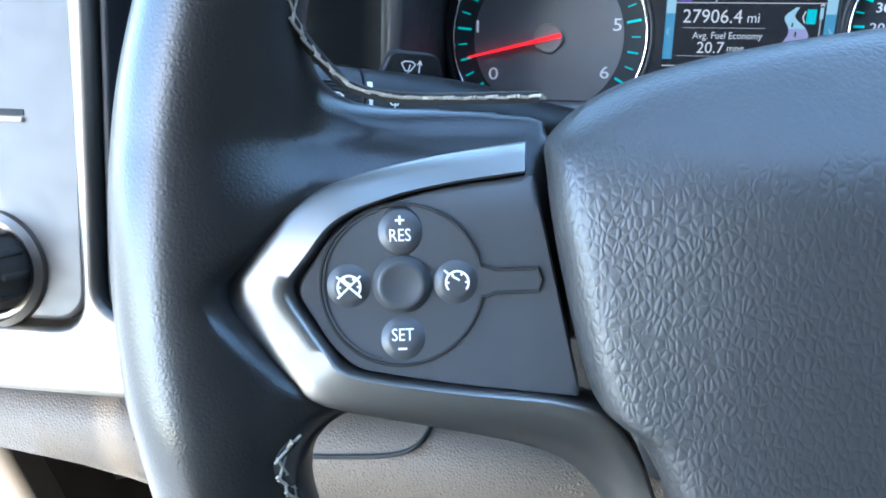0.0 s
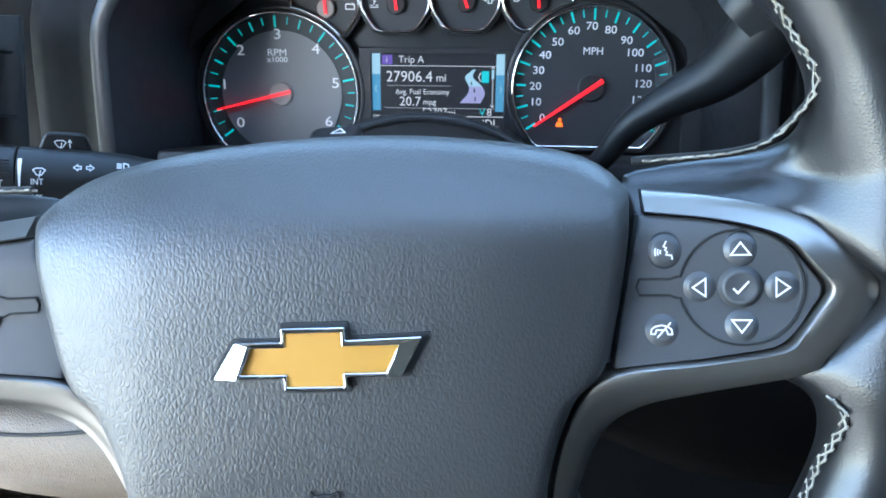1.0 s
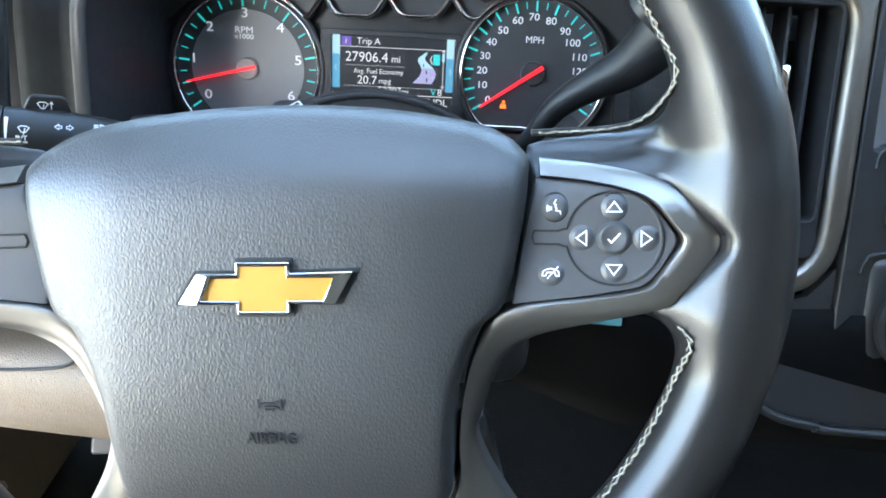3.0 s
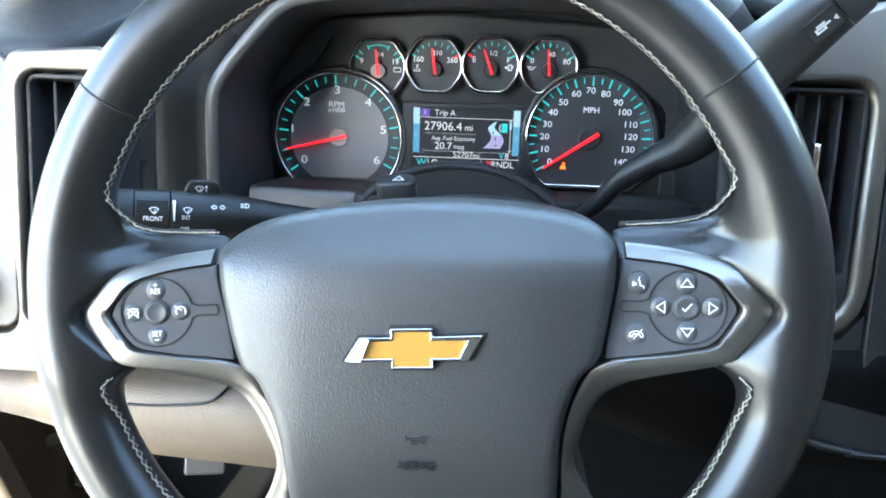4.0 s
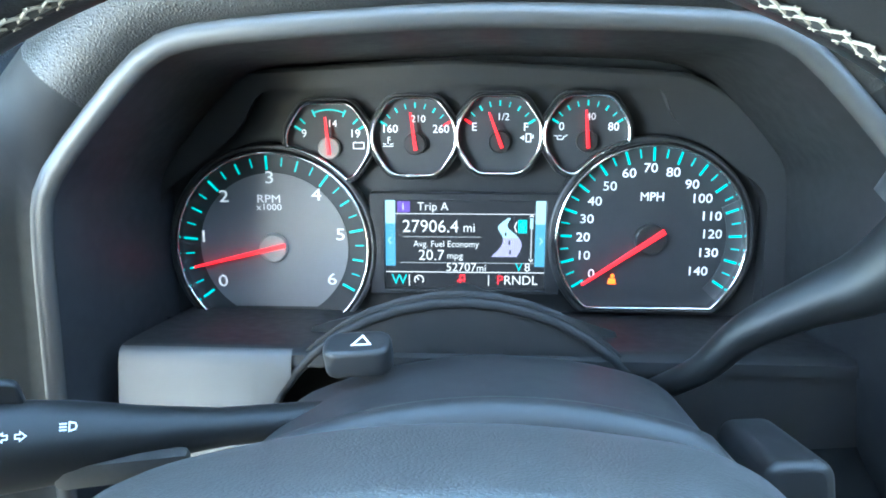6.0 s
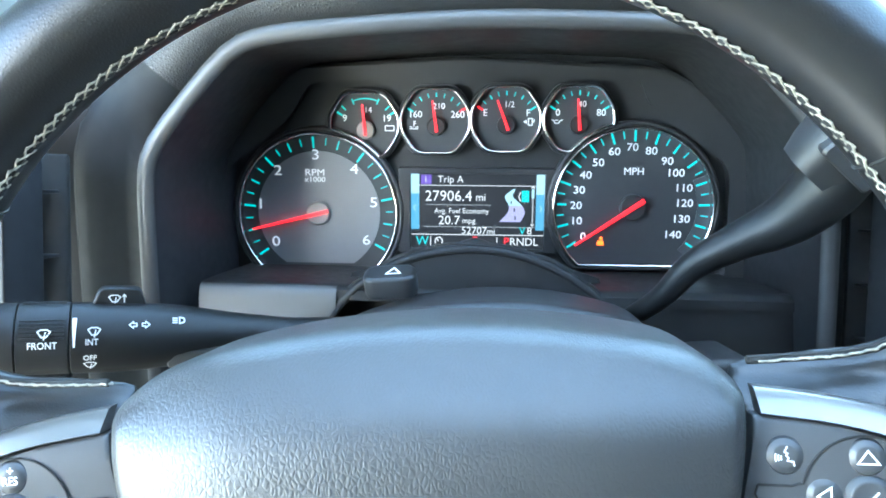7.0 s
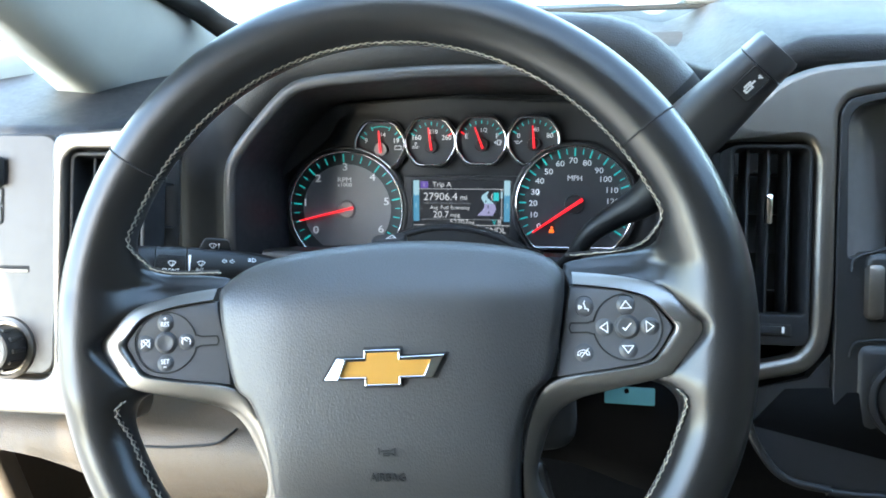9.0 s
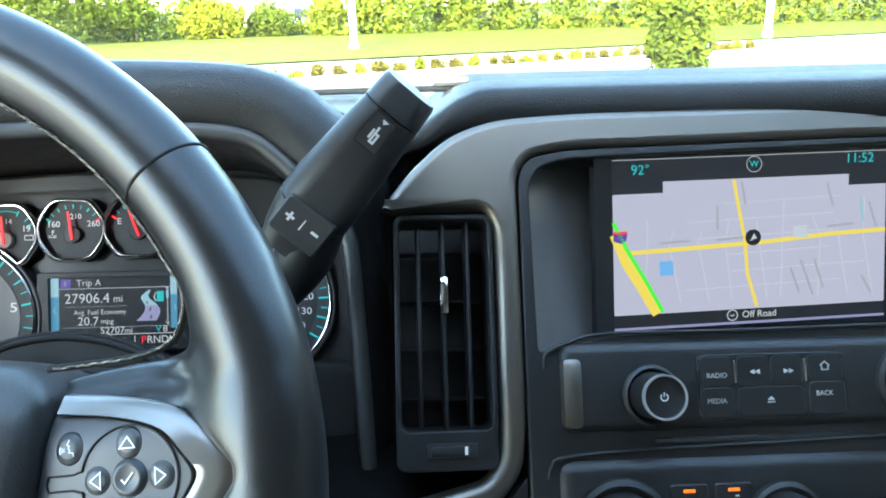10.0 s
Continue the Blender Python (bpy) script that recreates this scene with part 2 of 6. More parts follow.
def tube_data(path, radius, sides=8, closed=False, squash=None):
    """radius: a number or one for each point."""
    P = [Vector(p) for p in path]
    n = len(P)
    rings = []
    up = None
    for i in range(n):
        a = P[i - 1] if (i or closed) else P[i]
        b = P[(i + 1) % n] if (i + 1 < n or closed) else P[i]
        d = (b - a).normalized()
        if up is None:
            up = d.orthogonal().normalized()
        up = (up - d * up.dot(d)).normalized()
        w = d.cross(up)
        r = radius[i] if isinstance(radius, (list, tuple)) else radius
        rings.append([P[i] + (up * math.cos(2 * math.pi * j / sides) + w * math.sin(2 * math.pi * j / sides)) * r for j in range(sides)])
    return loft_data(rings, True, not closed, closed)


def tube(name, path, radius, mat, parent=None, label="", sides=8, closed=False, m=None):
    v, f = tube_data(path, radius, sides, closed)
    return raw(name, v, f, mat, parent, label, m, 50)


def box_bm(size, bevel=0.002, seg=2, center=(0, 0, 0)):
    bm = bmesh.new()
    bmesh.ops.create_cube(bm, size=1.0)
    bmesh.ops.scale(bm, vec=size, verts=bm.verts)
    if bevel:
        bmesh.ops.bevel(bm, geom=bm.edges[:], offset=min(bevel, min(size) * 0.45), segments=seg, affect="EDGES", profile=0.5)
    bmesh.ops.translate(bm, vec=center, verts=bm.verts)
    return bm


def box(name, size, center, mat, parent=None, label="", bevel=0.002, seg=2, m=None):
    return part(name, box_bm(size, bevel, seg, center), mat, parent, label, m)


def plate(name, outer, holes, z0, z1, mat, parent=None, label="", bevel=0.0, m=None, seg=2, sharp=35):
    """A flat plate between the heights z0 and z1, cut out by its outline and its holes, with rounded edges."""
    cu = bpy.data.curves.new(name, "CURVE")
    cu.dimensions, cu.fill_mode = "2D", "BOTH"
    for loop in (outer, *holes):
        sp = cu.splines.new("POLY")
        sp.points.add(len(loop) - 1)
        for p, q in zip(sp.points, loop):
            p.co = (q[0], q[1], 0, 1)
        sp.use_cyclic_u = True
    cu.extrude = max((z1 - z0) / 2 - bevel, 0)
    cu.bevel_depth, cu.bevel_resolution, cu.offset = bevel, seg, -bevel
    tmp = bpy.data.objects.new(name, cu)
    me = bpy.data.meshes.new_from_object(tmp)
    bpy.data.objects.remove(tmp)
    me.transform(Matrix.Translation((0, 0, (z0 + z1) / 2)))
    return link_mesh(name, me, mat, parent, label, m, sharp)


def words(name, body, size, mat, parent, m, align="CENTER", depth=0.0001, label="", sx=1.0):
    cu = bpy.data.curves.new(name, "FONT")
    cu.body, cu.size, cu.align_x, cu.align_y, cu.extrude = body, size, align, "CENTER", depth
    cu.resolution_u = 3
    tmp = bpy.data.objects.new(name, cu)
    me = bpy.data.meshes.new_from_object(tmp)
    bpy.data.objects.remove(tmp)
    me.transform(Matrix.Diagonal((sx, 1, 1, 1)))
    return link_mesh(name, me, mat, parent, label, m)


def rounded(x0, y0, x1, y1, r, n=6):
    r = min(r, abs(x1 - x0) / 2, abs(y1 - y0) / 2)
    out = []
    for cx, cy, a0 in ((x1 - r, y1 - r, 0), (x0 + r, y1 - r, 90), (x0 + r, y0 + r, 180), (x1 - r, y0 + r, 270)):
        for k in range(n + 1):
            a = radians(a0 + 90 * k / n)
            out.append((cx + r * math.cos(a), cy + r * math.sin(a)))
    return out


def round_poly(pts, r, n=5):
    """A polygon with its corners rounded; r: one radius, or one for each corner."""
    out = []
    k = len(pts)
    for i in range(k):
        p, a, b = Vector(pts[i]), Vector(pts[i - 1]), Vector(pts[(i + 1) % k])
        ri = r[i] if isinstance(r, (list, tuple)) else r
        da, db = (a - p), (b - p)
        c = min(ri, da.length * 0.45, db.length * 0.45)
        s, e = p + da.normalized() * c, p + db.normalized() * c
        for j in range(n + 1):
            t = j / n
            out.append(tuple((1 - t) ** 2 * s + 2 * t * (1 - t) * p + t * t * e))
    return out


def circle(cx, cy, r, n=40, a0=0, a1=360):
    full = abs(a1 - a0) >= 360
    return [(cx + r * math.cos(radians(a0 + (a1 - a0) * k / (n if full else n - 1))),
             cy + r * math.sin(radians(a0 + (a1 - a0) * k / (n if full else n - 1)))) for k in range(n)]


def lathe(name, profile, mat, parent=None, label="", n=32, m=None, sharp=35):
    """profile: (radius, height) from the bottom to the top, turned round z."""
    rings = [[(r * math.cos(2 * math.pi * j / n), r * math.sin(2 * math.pi * j / n), h) for j in range(n)] for r, h in profile]
    return loft(name, rings, mat, parent, label, m=m, sharp=sharp)


def surface(f, origin, h):
    """The zero surface of a sampled distance field, as vertices and quads (surface nets)."""
    s = f < 0
    nx, ny, nz = f.shape
    cs = np.zeros((nx - 1, ny - 1, nz - 1), np.int8)
    corners = [(i, j, k) for i in (0, 1) for j in (0, 1) for k in (0, 1)]
    sl = lambda c: (slice(c[0], nx - 1 + c[0]), slice(c[1], ny - 1 + c[1]), slice(c[2], nz - 1 + c[2]))
    for c in corners:
        cs += s[sl(c)]
    act = (cs > 0) & (cs < 8)
    idx = -np.ones(act.shape, int)
    cells = np.argwhere(act)
    idx[act] = np.arange(len(cells))
    acc, cnt = np.zeros((len(cells), 3)), np.zeros(len(cells))
    for a in corners:
        for ax in range(3):
            if a[ax]:
                continue
            b = list(a)
            b[ax] = 1
            fa, fb = f[sl(a)][act], f[sl(tuple(b))][act]
            cross = (fa < 0) != (fb < 0)
            t = np.where(cross, fa / np.where(fa == fb, 1, fa - fb), 0)
            p = np.tile(np.array(a, float), (len(cells), 1))
            p[:, ax] += t
            acc[cross] += p[cross]
            cnt[cross] += 1
    verts = (cells + acc / cnt[:, None]) * h + np.array(origin)
    faces = []
    for ax in range(3):
        b1, b2 = (ax + 1) % 3, (ax + 2) % 3
        lo, hi = [slice(None)] * 3, [slice(None)] * 3
        lo[ax], hi[ax] = slice(0, -1), slice(1, None)
        s0, s1 = s[tuple(lo)], s[tuple(hi)]
        e = np.argwhere(s0 != s1)
        ok = (e[:, b1] > 0) & (e[:, b2] > 0) & (e[:, b1] < act.shape[b1]) & (e[:, b2] < act.shape[b2])
        e = e[ok]
        flip = s0[tuple(e.T)]

        def at(d1, d2):
            q = e.copy()
            q[:, b1] += d1
            q[:, b2] += d2
            return idx[tuple(q.T)]
        quad = np.stack([at(-1, -1), at(0, -1), at(0, 0), at(-1, 0)], 1)
        quad[~flip] = quad[~flip][:, ::-1]
        faces.append(quad[(quad >= 0).all(1)])
    return verts, np.concatenate(faces)


def relax(verts, quads, rounds=2, k=0.5):
    """Even out a mesh by moving each vertex towards the mean of its neighbours."""
    e = np.concatenate([quads[:, [i, (i + 1) % 4]] for i in range(4)])
    e = np.concatenate([e, e[:, ::-1]])
    for _ in range(rounds):
        s = np.zeros_like(verts)
        c = np.zeros(len(verts))
        np.add.at(s, e[:, 0], verts[e[:, 1]])
        np.add.at(c, e[:, 0], 1)
        verts = verts * (1 - k) + s / np.maximum(c, 1)[:, None] * k
    return verts


def grid(lo, hi, h):
    ax = [np.arange(a, b + h, h) for a, b in zip(lo, hi)]
    return np.meshgrid(*ax, indexing="ij")


def smin(a, b, k):
    t = np.clip(0.5 + 0.5 * (b - a) / k, 0, 1)
    return b * (1 - t) + a * t - k * t * (1 - t)


def smax(a, b, k):
    return -smin(-a, -b, k)


def smooth01(t):
    t = min(1.0, max(0.0, t))
    return t * t * (3 - 2 * t)


def face_frame(y0, slope):
    """A frame on a face that leans away: x to the right, y up the face, z towards the driver; its origin at height 1.5."""
    c = 1 / math.hypot(1, slope)
    return Matrix(((1, 0, 0, 0), (0, slope * c, -c, y0), (0, c, slope * c, 1.5), (0, 0, 0, 1)))


def dash_frame(x0, y0, slope, yaw=4.2, roll=1.7, z0=1.5):
    """A frame on the dashboard, which stands a little turned: x along it, y up the leaning face, z towards the driver."""
    return Matrix.Translation((x0, y0, z0)) @ pose(0, 0, 0, 0, 0, yaw) @ pose(0, 0, 0, 0, roll, 0) @ Matrix.Translation((0, 0, -1.5)) @ face_frame(0.0, slope)


# ---- steering wheel ----
WHEEL = Matrix(((0.99542, -0.08422, 0.04517, 0.14510), (0.07984, 0.47322, -0.87732, 0.14182), (0.05251, 0.87691, 0.47777, 1.49276), (0, 0, 0, 1)))
RIM_R, RIM_r, RIM_N = 0.1685, 0.0160, -0.0075
wheel = tagged(empty("steering_wheel", WHEEL), "black leather steering wheel with satin silver spokes and buttons", "steering wheel")


def pod_n(u, v):
    """How far the spokes' faces lie before the plane of the wheel."""
    u = np.abs(u)
    n = -0.0105 * np.clip((0.156 - u) / 0.060, 0, 1.3)
    n = n - 0.0072 * np.clip((v - 0.008) / 0.0195, 0, 1.6) ** 2
    n = n + 0.0035 * np.clip((-v - 0.006) / 0.02, 0, 1) - 0.16 * np.clip(-v - 0.03, 0, 0.2)
    return n


def make_wheel_leather():
    h = 0.0013
    U, V, N = grid((-0.19, -0.19, -0.062), (0.19, 0.19, 0.016), h)
    R = np.hypot(U, V)
    rim = np.hypot(R - RIM_R, (N - RIM_N) * 0.96) - RIM_r
    A = np.abs(U)
    # the leather that runs from the rim on to the side spokes
    low = -0.026 - 0.10 * np.clip(0.150 - A, 0, 0.06)
    qx = np.abs(A - 0.124) - 0.036
    top = 0.0378 + 0.02 * np.clip(0.10 - A, 0, 1)
    mid, half = (top + low) / 2, (top - low) / 2
    qy = np.abs(V - mid) - half
    flat = np.hypot(np.maximum(qx + 0.006, 0), np.maximum(qy + 0.006, 0)) + np.minimum(np.maximum(qx, qy) + 0.006, 0) - 0.006
    face = N - (pod_n(U, np.minimum(V, 0.03)) - 0.0045)
    back = -(N + 0.030)
    spoke = smax(smax(flat, face, 0.012), back, 0.006)
    body = smin(rim, spoke, 0.026)
    # the leather beside the lower legs
    rl = 0.0070 + 0.2 * np.clip(-0.078 - V, 0, 0.06)
    leg = np.hypot(np.hypot(A - 0.0712, N + 0.042 + 0.25 * np.clip(-0.078 - V, 0, 0.07)), np.maximum(V + 0.080, 0) + np.maximum(-0.150 - V, 0)) - rl
    leg = smax(leg, -(N + 0.057), 0.004)
    body = smin(body, leg, 0.020)
    # a seat for the silver chevron
    v_top = np.interp(A, (0.070, 0.0972, 0.1146, 0.1302, 0.1405, 0.1570, 0.1596), (0.0305, 0.0282, 0.0262, 0.0231, 0.0194, 0.0038, -0.001))
    v_low = np.interp(A, (0.085, 0.1136, 0.1380, 0.1455, 0.1570, 0.1596), (-0.060, -0.0322, -0.0260, -0.0200, -0.0066, -0.0015))
    seat = np.maximum(np.maximum(V - v_top, v_low - V) * 0.85, np.maximum(A - 0.1592, -(N - (pod_n(U, V) - 0.0042)))) + 0.0019
    body = smax(body, -seat, 0.0035)
    global LEATHER
    LEATHER = (body, h)
    v, f = surface(body, (-0.19, -0.19, -0.062), h)
    v = relax(v, f, 3)
    return raw("rim", v, f, M_LEATHER, wheel, "black grained leather rim", sharp=180)


make_wheel_leather()

HUB = [(-0.0915, 0.0300), (-0.0928, 0.0200), (-0.0900, 0.0), (-0.0842, -0.0242), (-0.0745, -0.0343), (-0.0660, -0.0570), (-0.0638, -0.0860), (-0.0632, -0.0985), (-0.0585, -0.1075), (-0.0500, -0.1128), (-0.0420, -0.1100),
       (-0.0280, -0.1060), (0.0, -0.1062), (0.0290, -0.1058), (0.0440, -0.1085), (0.0520, -0.1115), (0.0600, -0.1060), (0.0645, -0.0975), (0.0650, -0.0850), (0.0672, -0.0560), (0.0750, -0.0340), (0.0845, -0.0235),
       (0.0902, 0.0), (0.0930, 0.0200), (0.0918, 0.0300), (0.0770, 0.0400), (0.0400, 0.0468), (0.0020, 0.0490), (-0.0380, 0.0470), (-0.0740, 0.0405)]


def bend(d, w):
    """Zero before a fold and one in one beyond it, rounded over its width."""
    return 0.5 * (d + math.hypot(d, w)) - 0.5 * (math.hypot(0.05, w) - 0.05)


def hub_n(u, v):
    n = 0.0045 - 0.0080 * (abs(u) / 0.09) ** 3 * 0.2 - 0.15 * bend(abs(u) - 0.0570, 0.006)
    n -= 0.88 * bend(v - 0.0230, 0.008)
    n -= 0.012 * max(0.0, (-v - 0.05) / 0.057) ** 2
    return n


def make_hub():
    edge = smooth_path([(u, v, 0) for u, v in HUB], 7, closed=True)
    steps = [(0.985, -0.058), (1.0, -0.048), (1.0, -0.0095), (0.995, -0.0060), (0.982, -0.0030), (0.960, -0.0011), (0.945, -0.0004)] + [(t, 0) for t in (0.93, 0.88, 0.82, 0.74, 0.65, 0.55, 0.44, 0.32, 0.2, 0.09, 0.02)]
    rings = []
    for t, drop in steps:
        ring = []
        for p in edge:
            u, v = p.x * t, -0.025 + (p.y + 0.025) * t
            ring.append((u, v, hub_n(u, v) + drop))
        rings.append(ring)
    loft("airbag_cover", rings, M_AIRBAG, wheel, "dark grey grained vinyl cover", sharp=60)


make_hub()

BAND = [((0.0972, 0.0276), (0.0972, 0.0212)), ((0.1146, 0.0254), (0.1145, 0.0191)), ((0.1302, 0.0221), (0.1270, 0.0161)), ((0.1405, 0.0180), (0.1350, 0.0122)),
        ((0.1508, 0.0083), (0.1404, 0.0056)), ((0.1557, 0.0026), (0.1438, 0.0014)), ((0.1571, -0.0012), (0.1447, -0.0010)), ((0.1557, -0.0056), (0.1438, -0.0036)), ((0.1512, -0.0118), (0.1412, -0.0074)), ((0.1445, -0.0191), (0.1372, -0.0130)),
        ((0.1380, -0.0248), (0.1322, -0.0178)), ((0.1136, -0.0312), (0.1137, -0.0214)), ((0.0950, -0.0372), (0.0870, -0.0256)), ((0.0835, -0.0478), (0.0765, -0.0350)),
        ((0.0765, -0.0664), (0.0692, -0.0566)), ((0.0737, -0.0790), (0.0668, -0.0800)), ((0.0775, -0.0925), (0.0668, -0.0930)), ((0.0845, -0.1060), (0.0642, -0.1050)),
        ((0.0950, -0.1240), (0.0570, -0.1235)), ((0.1030, -0.1380), (0.0500, -0.1440))]


def make_spoke(side):
    """The silver chevron that holds the button panel and runs down to the lower rim."""
    outer = smooth_path([(o[0], o[1], 0) for o, i in BAND], 4)
    inner = smooth_path([(i[0], i[1], 0) for o, i in BAND], 4)
    rings = []
    for k, (o, i) in enumerate(zip(outer, inner)):
        low = min(1.0, max(0.0, (-o.y - 0.022) / 0.02))
        no, ni = float(pod_n(o.x, o.y)), float(pod_n(i.x, i.y))
        ring = []
        for t, dn in ((0.0, -0.0120), (0.0, 0.0010), (0.03, 0.0019), (0.07, 0.0023), (0.3, 0.0018), (0.6, 0.0011 - 0.0008 * low), (0.95, 0.0003 - 0.0032 * low), (1.01, -0.0003 - 0.0050 * low), (1.04, -0.0014 - 0.0075 * low), (1.04, -0.0120 - 0.006 * low)):
            p = i + (o - i) * t
            ring.append((side * p.x, p.y, ni + (no - ni) * t + dn))
        rings.append(ring if side > 0 else ring[::-1])
    loft("spoke_trim", rings, M_SILVER, wheel, "satin silver spoke trim", sharp=50)

    # the button panel inside it
    edge = [(0.0955, 0.0208), (0.1145, 0.0187), (0.1266, 0.0157), (0.1347, 0.0119), (0.1442, -0.0010), (0.1369, -0.0127), (0.1319, -0.0174), (0.1137, -0.0210), (0.0868, -0.0247)]
    edge = round_poly(edge, [0.0008, 0.01, 0.006, 0.006, 0.004, 0.005, 0.005, 0.01, 0.0012], 5)
    fine = []
    for a, b in zip(edge, edge[1:] + edge[:1]):
        steps = max(1, round(math.dist(a, b) / 0.0022))
        fine += [(a[0] + (b[0] - a[0]) * k / steps, a[1] + (b[1] - a[1]) * k / steps) for k in range(steps)]
    edge = fine
    cx, cy = 0.115, -0.001
    rings = []
    for t, dn in ((1, -0.010), (1, -0.0006), (0.985, 0.0), (0.93, 0), (0.86, 0), (0.78, 0), (0.7, 0), (0.6, 0), (0.5, 0), (0.4, 0), (0.3, 0), (0.2, 0), (0.1, 0), (0.02, 0)):
        ring = []
        for u, v in edge:
            p, q = cx + (u - cx) * t, cy + (v - cy) * t
            ring.append((side * p, q, float(pod_n(p, q)) + dn))
        rings.append(ring if side > 0 else ring[::-1])
    pod = loft("button_panel", rings, M_POD, wheel, "dark grey soft-touch button panel", sharp=50)
    return pod


def on_pod(u, v, lift, side):
    """A frame on the button panel, at u outwards and v up."""
    e = 0.0006
    du = float(pod_n(u + e, v) - pod_n(u - e, v)) / (2 * e)
    dv = float(pod_n(u, v + e) - pod_n(u, v - e)) / (2 * e)
    x = Vector((1, 0, du * side)).normalized()
    y = Vector((0, 1, dv))
    z = x.cross(y).normalized()
    y = z.cross(x)
    o = Vector((side * u, v, float(pod_n(u, v)))) + z * lift
    return Matrix(((x.x, y.x, z.x, o.x), (x.y, y.y, z.y, o.y), (x.z, y.z, z.z, o.z), (0, 0, 0, 1)))


def dome(name, r, hgt, pod, m, label=""):
    prof = [(r * 1.35, -0.0004), (r * 1.12, 0.00015), (r, hgt * 0.35), (r * 0.88, hgt * 0.75), (r * 0.7, hgt * 0.95), (r * 0.4, hgt), (0.0002, hgt)]
    return lathe(name, prof, M_POD, pod, label, 28, m, 180)


def strokes(name, lines, w, mat, parent, m, h=0.00012):
    """Flat printed strokes along polylines, as one mark."""
    verts, faces = [], []
    for line in lines:
        P = [Vector((*p, 0)) for p in line]
        loop = len(P) > 2 and (P[0] - P[-1]).length < 1e-6
        if loop:
            P = P[:-1]
        n = len(P)
        base = len(verts)
        for i in range(n):
            a = P[i - 1] if (i or loop) else P[i]
            b = P[(i + 1) % n] if (i + 1 < n or loop) else P[i]
            d1, d2 = (P[i] - a), (b - P[i])
            d = ((d1.normalized() if d1.length else Vector()) + (d2.normalized() if d2.length else Vector())).normalized()
            s = Vector((-d.y, d.x, 0)) * w / 2
            if d1.length and d2.length:
                s /= max(0.5, abs(d.dot(d1.normalized())))
            for q, z in ((P[i] + s, 0), (P[i] + s, h), (P[i] - s, h), (P[i] - s, 0)):
                verts.append((q.x, q.y, z))
        for i in range(n if loop else n - 1):
            a, b = base + 4 * i, base + 4 * ((i + 1) % n)
            for j in range(3):
                faces.append((a + j, a + j + 1, b + j + 1, b + j))
        if not loop:
            faces.append((base, base + 3, base + 2, base + 1))
            faces.append((base + 4 * n - 4, base + 4 * n - 3, base + 4 * n - 2, base + 4 * n - 1))
    return raw(name, verts, faces, mat, parent, "", m)


def groove(name, pts, side, pod, w=0.00035):
    """A moulded seam on the panel."""
    path = [(side * u, v, float(pod_n(u, v)) + 0.00035) for u, v in pts]
    return tube(name, path, w, M_GAP, pod, sides=6)


def ridge(name, pts, side, pod, w=0.0004):
    path = [(side * u, v, float(pod_n(u, v)) + 0.0001) for u, v in pts]
    return tube(name, path, w, M_POD, pod, sides=6)


def keyhole(side):
    c = (0.1224, -0.0005)
    a0 = 180 - 11
    arc = circle(*c, 0.0163, 60, a0, -a0)
    neck_in, neck = 0.0950, 0.0019
    return [(neck_in, neck), (0.1035, neck), (0.1056, neck + 0.0008)] + arc + [(0.1056, -neck - 0.0018), (0.1035, -neck - 0.001), (neck_in, -neck - 0.001), (neck_in - 0.0008, -0.0005), (neck_in, neck)]


LIFT = 0.0011
pod_l, pod_r = make_spoke(-1), make_spoke(1)
for side, pod in ((-1, pod_l), (1, pod_r)):
    kh = keyhole(side)
    groove("seam", kh, side, pod)
    ridge("ridge", circle(0.1224, -0.0005, 0.0157, 60, -75, 75), side, pod, 0.00035)
    for u, v in ((0.1224, 0.0103), (0.1224, -0.0115), (0.1116, -0.0005), (0.1331, -0.0005)):
        dome("button", 0.0038, 0.0010, pod, on_pod(u, v, 0, side))
    m = on_pod(0.1224, -0.0005, 0, side)
    lathe("centre_button", [(0.0066, -0.0004), (0.0056, 0.0004), (0.0050, 0.0014), (0.0046, 0.0018), (0.0038, 0.0016), (0.002, 0.0012), (0.0002, 0.0011)], M_POD, pod, "", 36, m, 180)
for u, v in ((0.1022, 0.0102), (0.1009, -0.0130)):
    dome("button", 0.0040, 0.0010, pod_r, on_pod(u, v, 0, 1))

# printed signs of the right panel
tri = [(-0.0026, -0.0016), (0.0026, -0.0016), (0.0, 0.0019), (-0.0026, -0.0016)]
for (u, v), turn in (((0.1224, 0.0103), 0), ((0.1224, -0.0115), 180), ((0.1116, -0.0005), 90), ((0.1331, -0.0005), -90)):
    strokes("arrow_sign", [tri], 0.00042, M_WHITE, pod_r, on_pod(u, v, LIFT, 1) @ pose(0, 0, 0, 0, 0, turn))
strokes("tick_sign", [[(-0.002, -0.0002), (-0.0008, -0.0015), (0.0021, 0.0018)]], 0.0005, M_WHITE, pod_r, on_pod(0.1224, -0.0005, 0.0015, 1))
face_line = [(0.0006, 0.0028), (-0.0002, 0.0012), (0.0006, 0.0008), (0.0002, 0.0002), (0.0008, -0.0004), (0.0005, -0.0012), (0.0020, -0.0014), (0.0022, -0.0026)]
waves = [[(-0.0008 - 0.0007 * k + 0.0004 * math.cos(radians(a)) * -1, -0.0004 + (0.0006 + 0.0003 * k) * math.sin(radians(a))) for a in range(-70, 71, 20)] for k in range(3)]
strokes("voice_sign", [face_line] + waves, 0.00036, M_WHITE, pod_r, on_pod(0.1022, 0.0102, LIFT, 1))
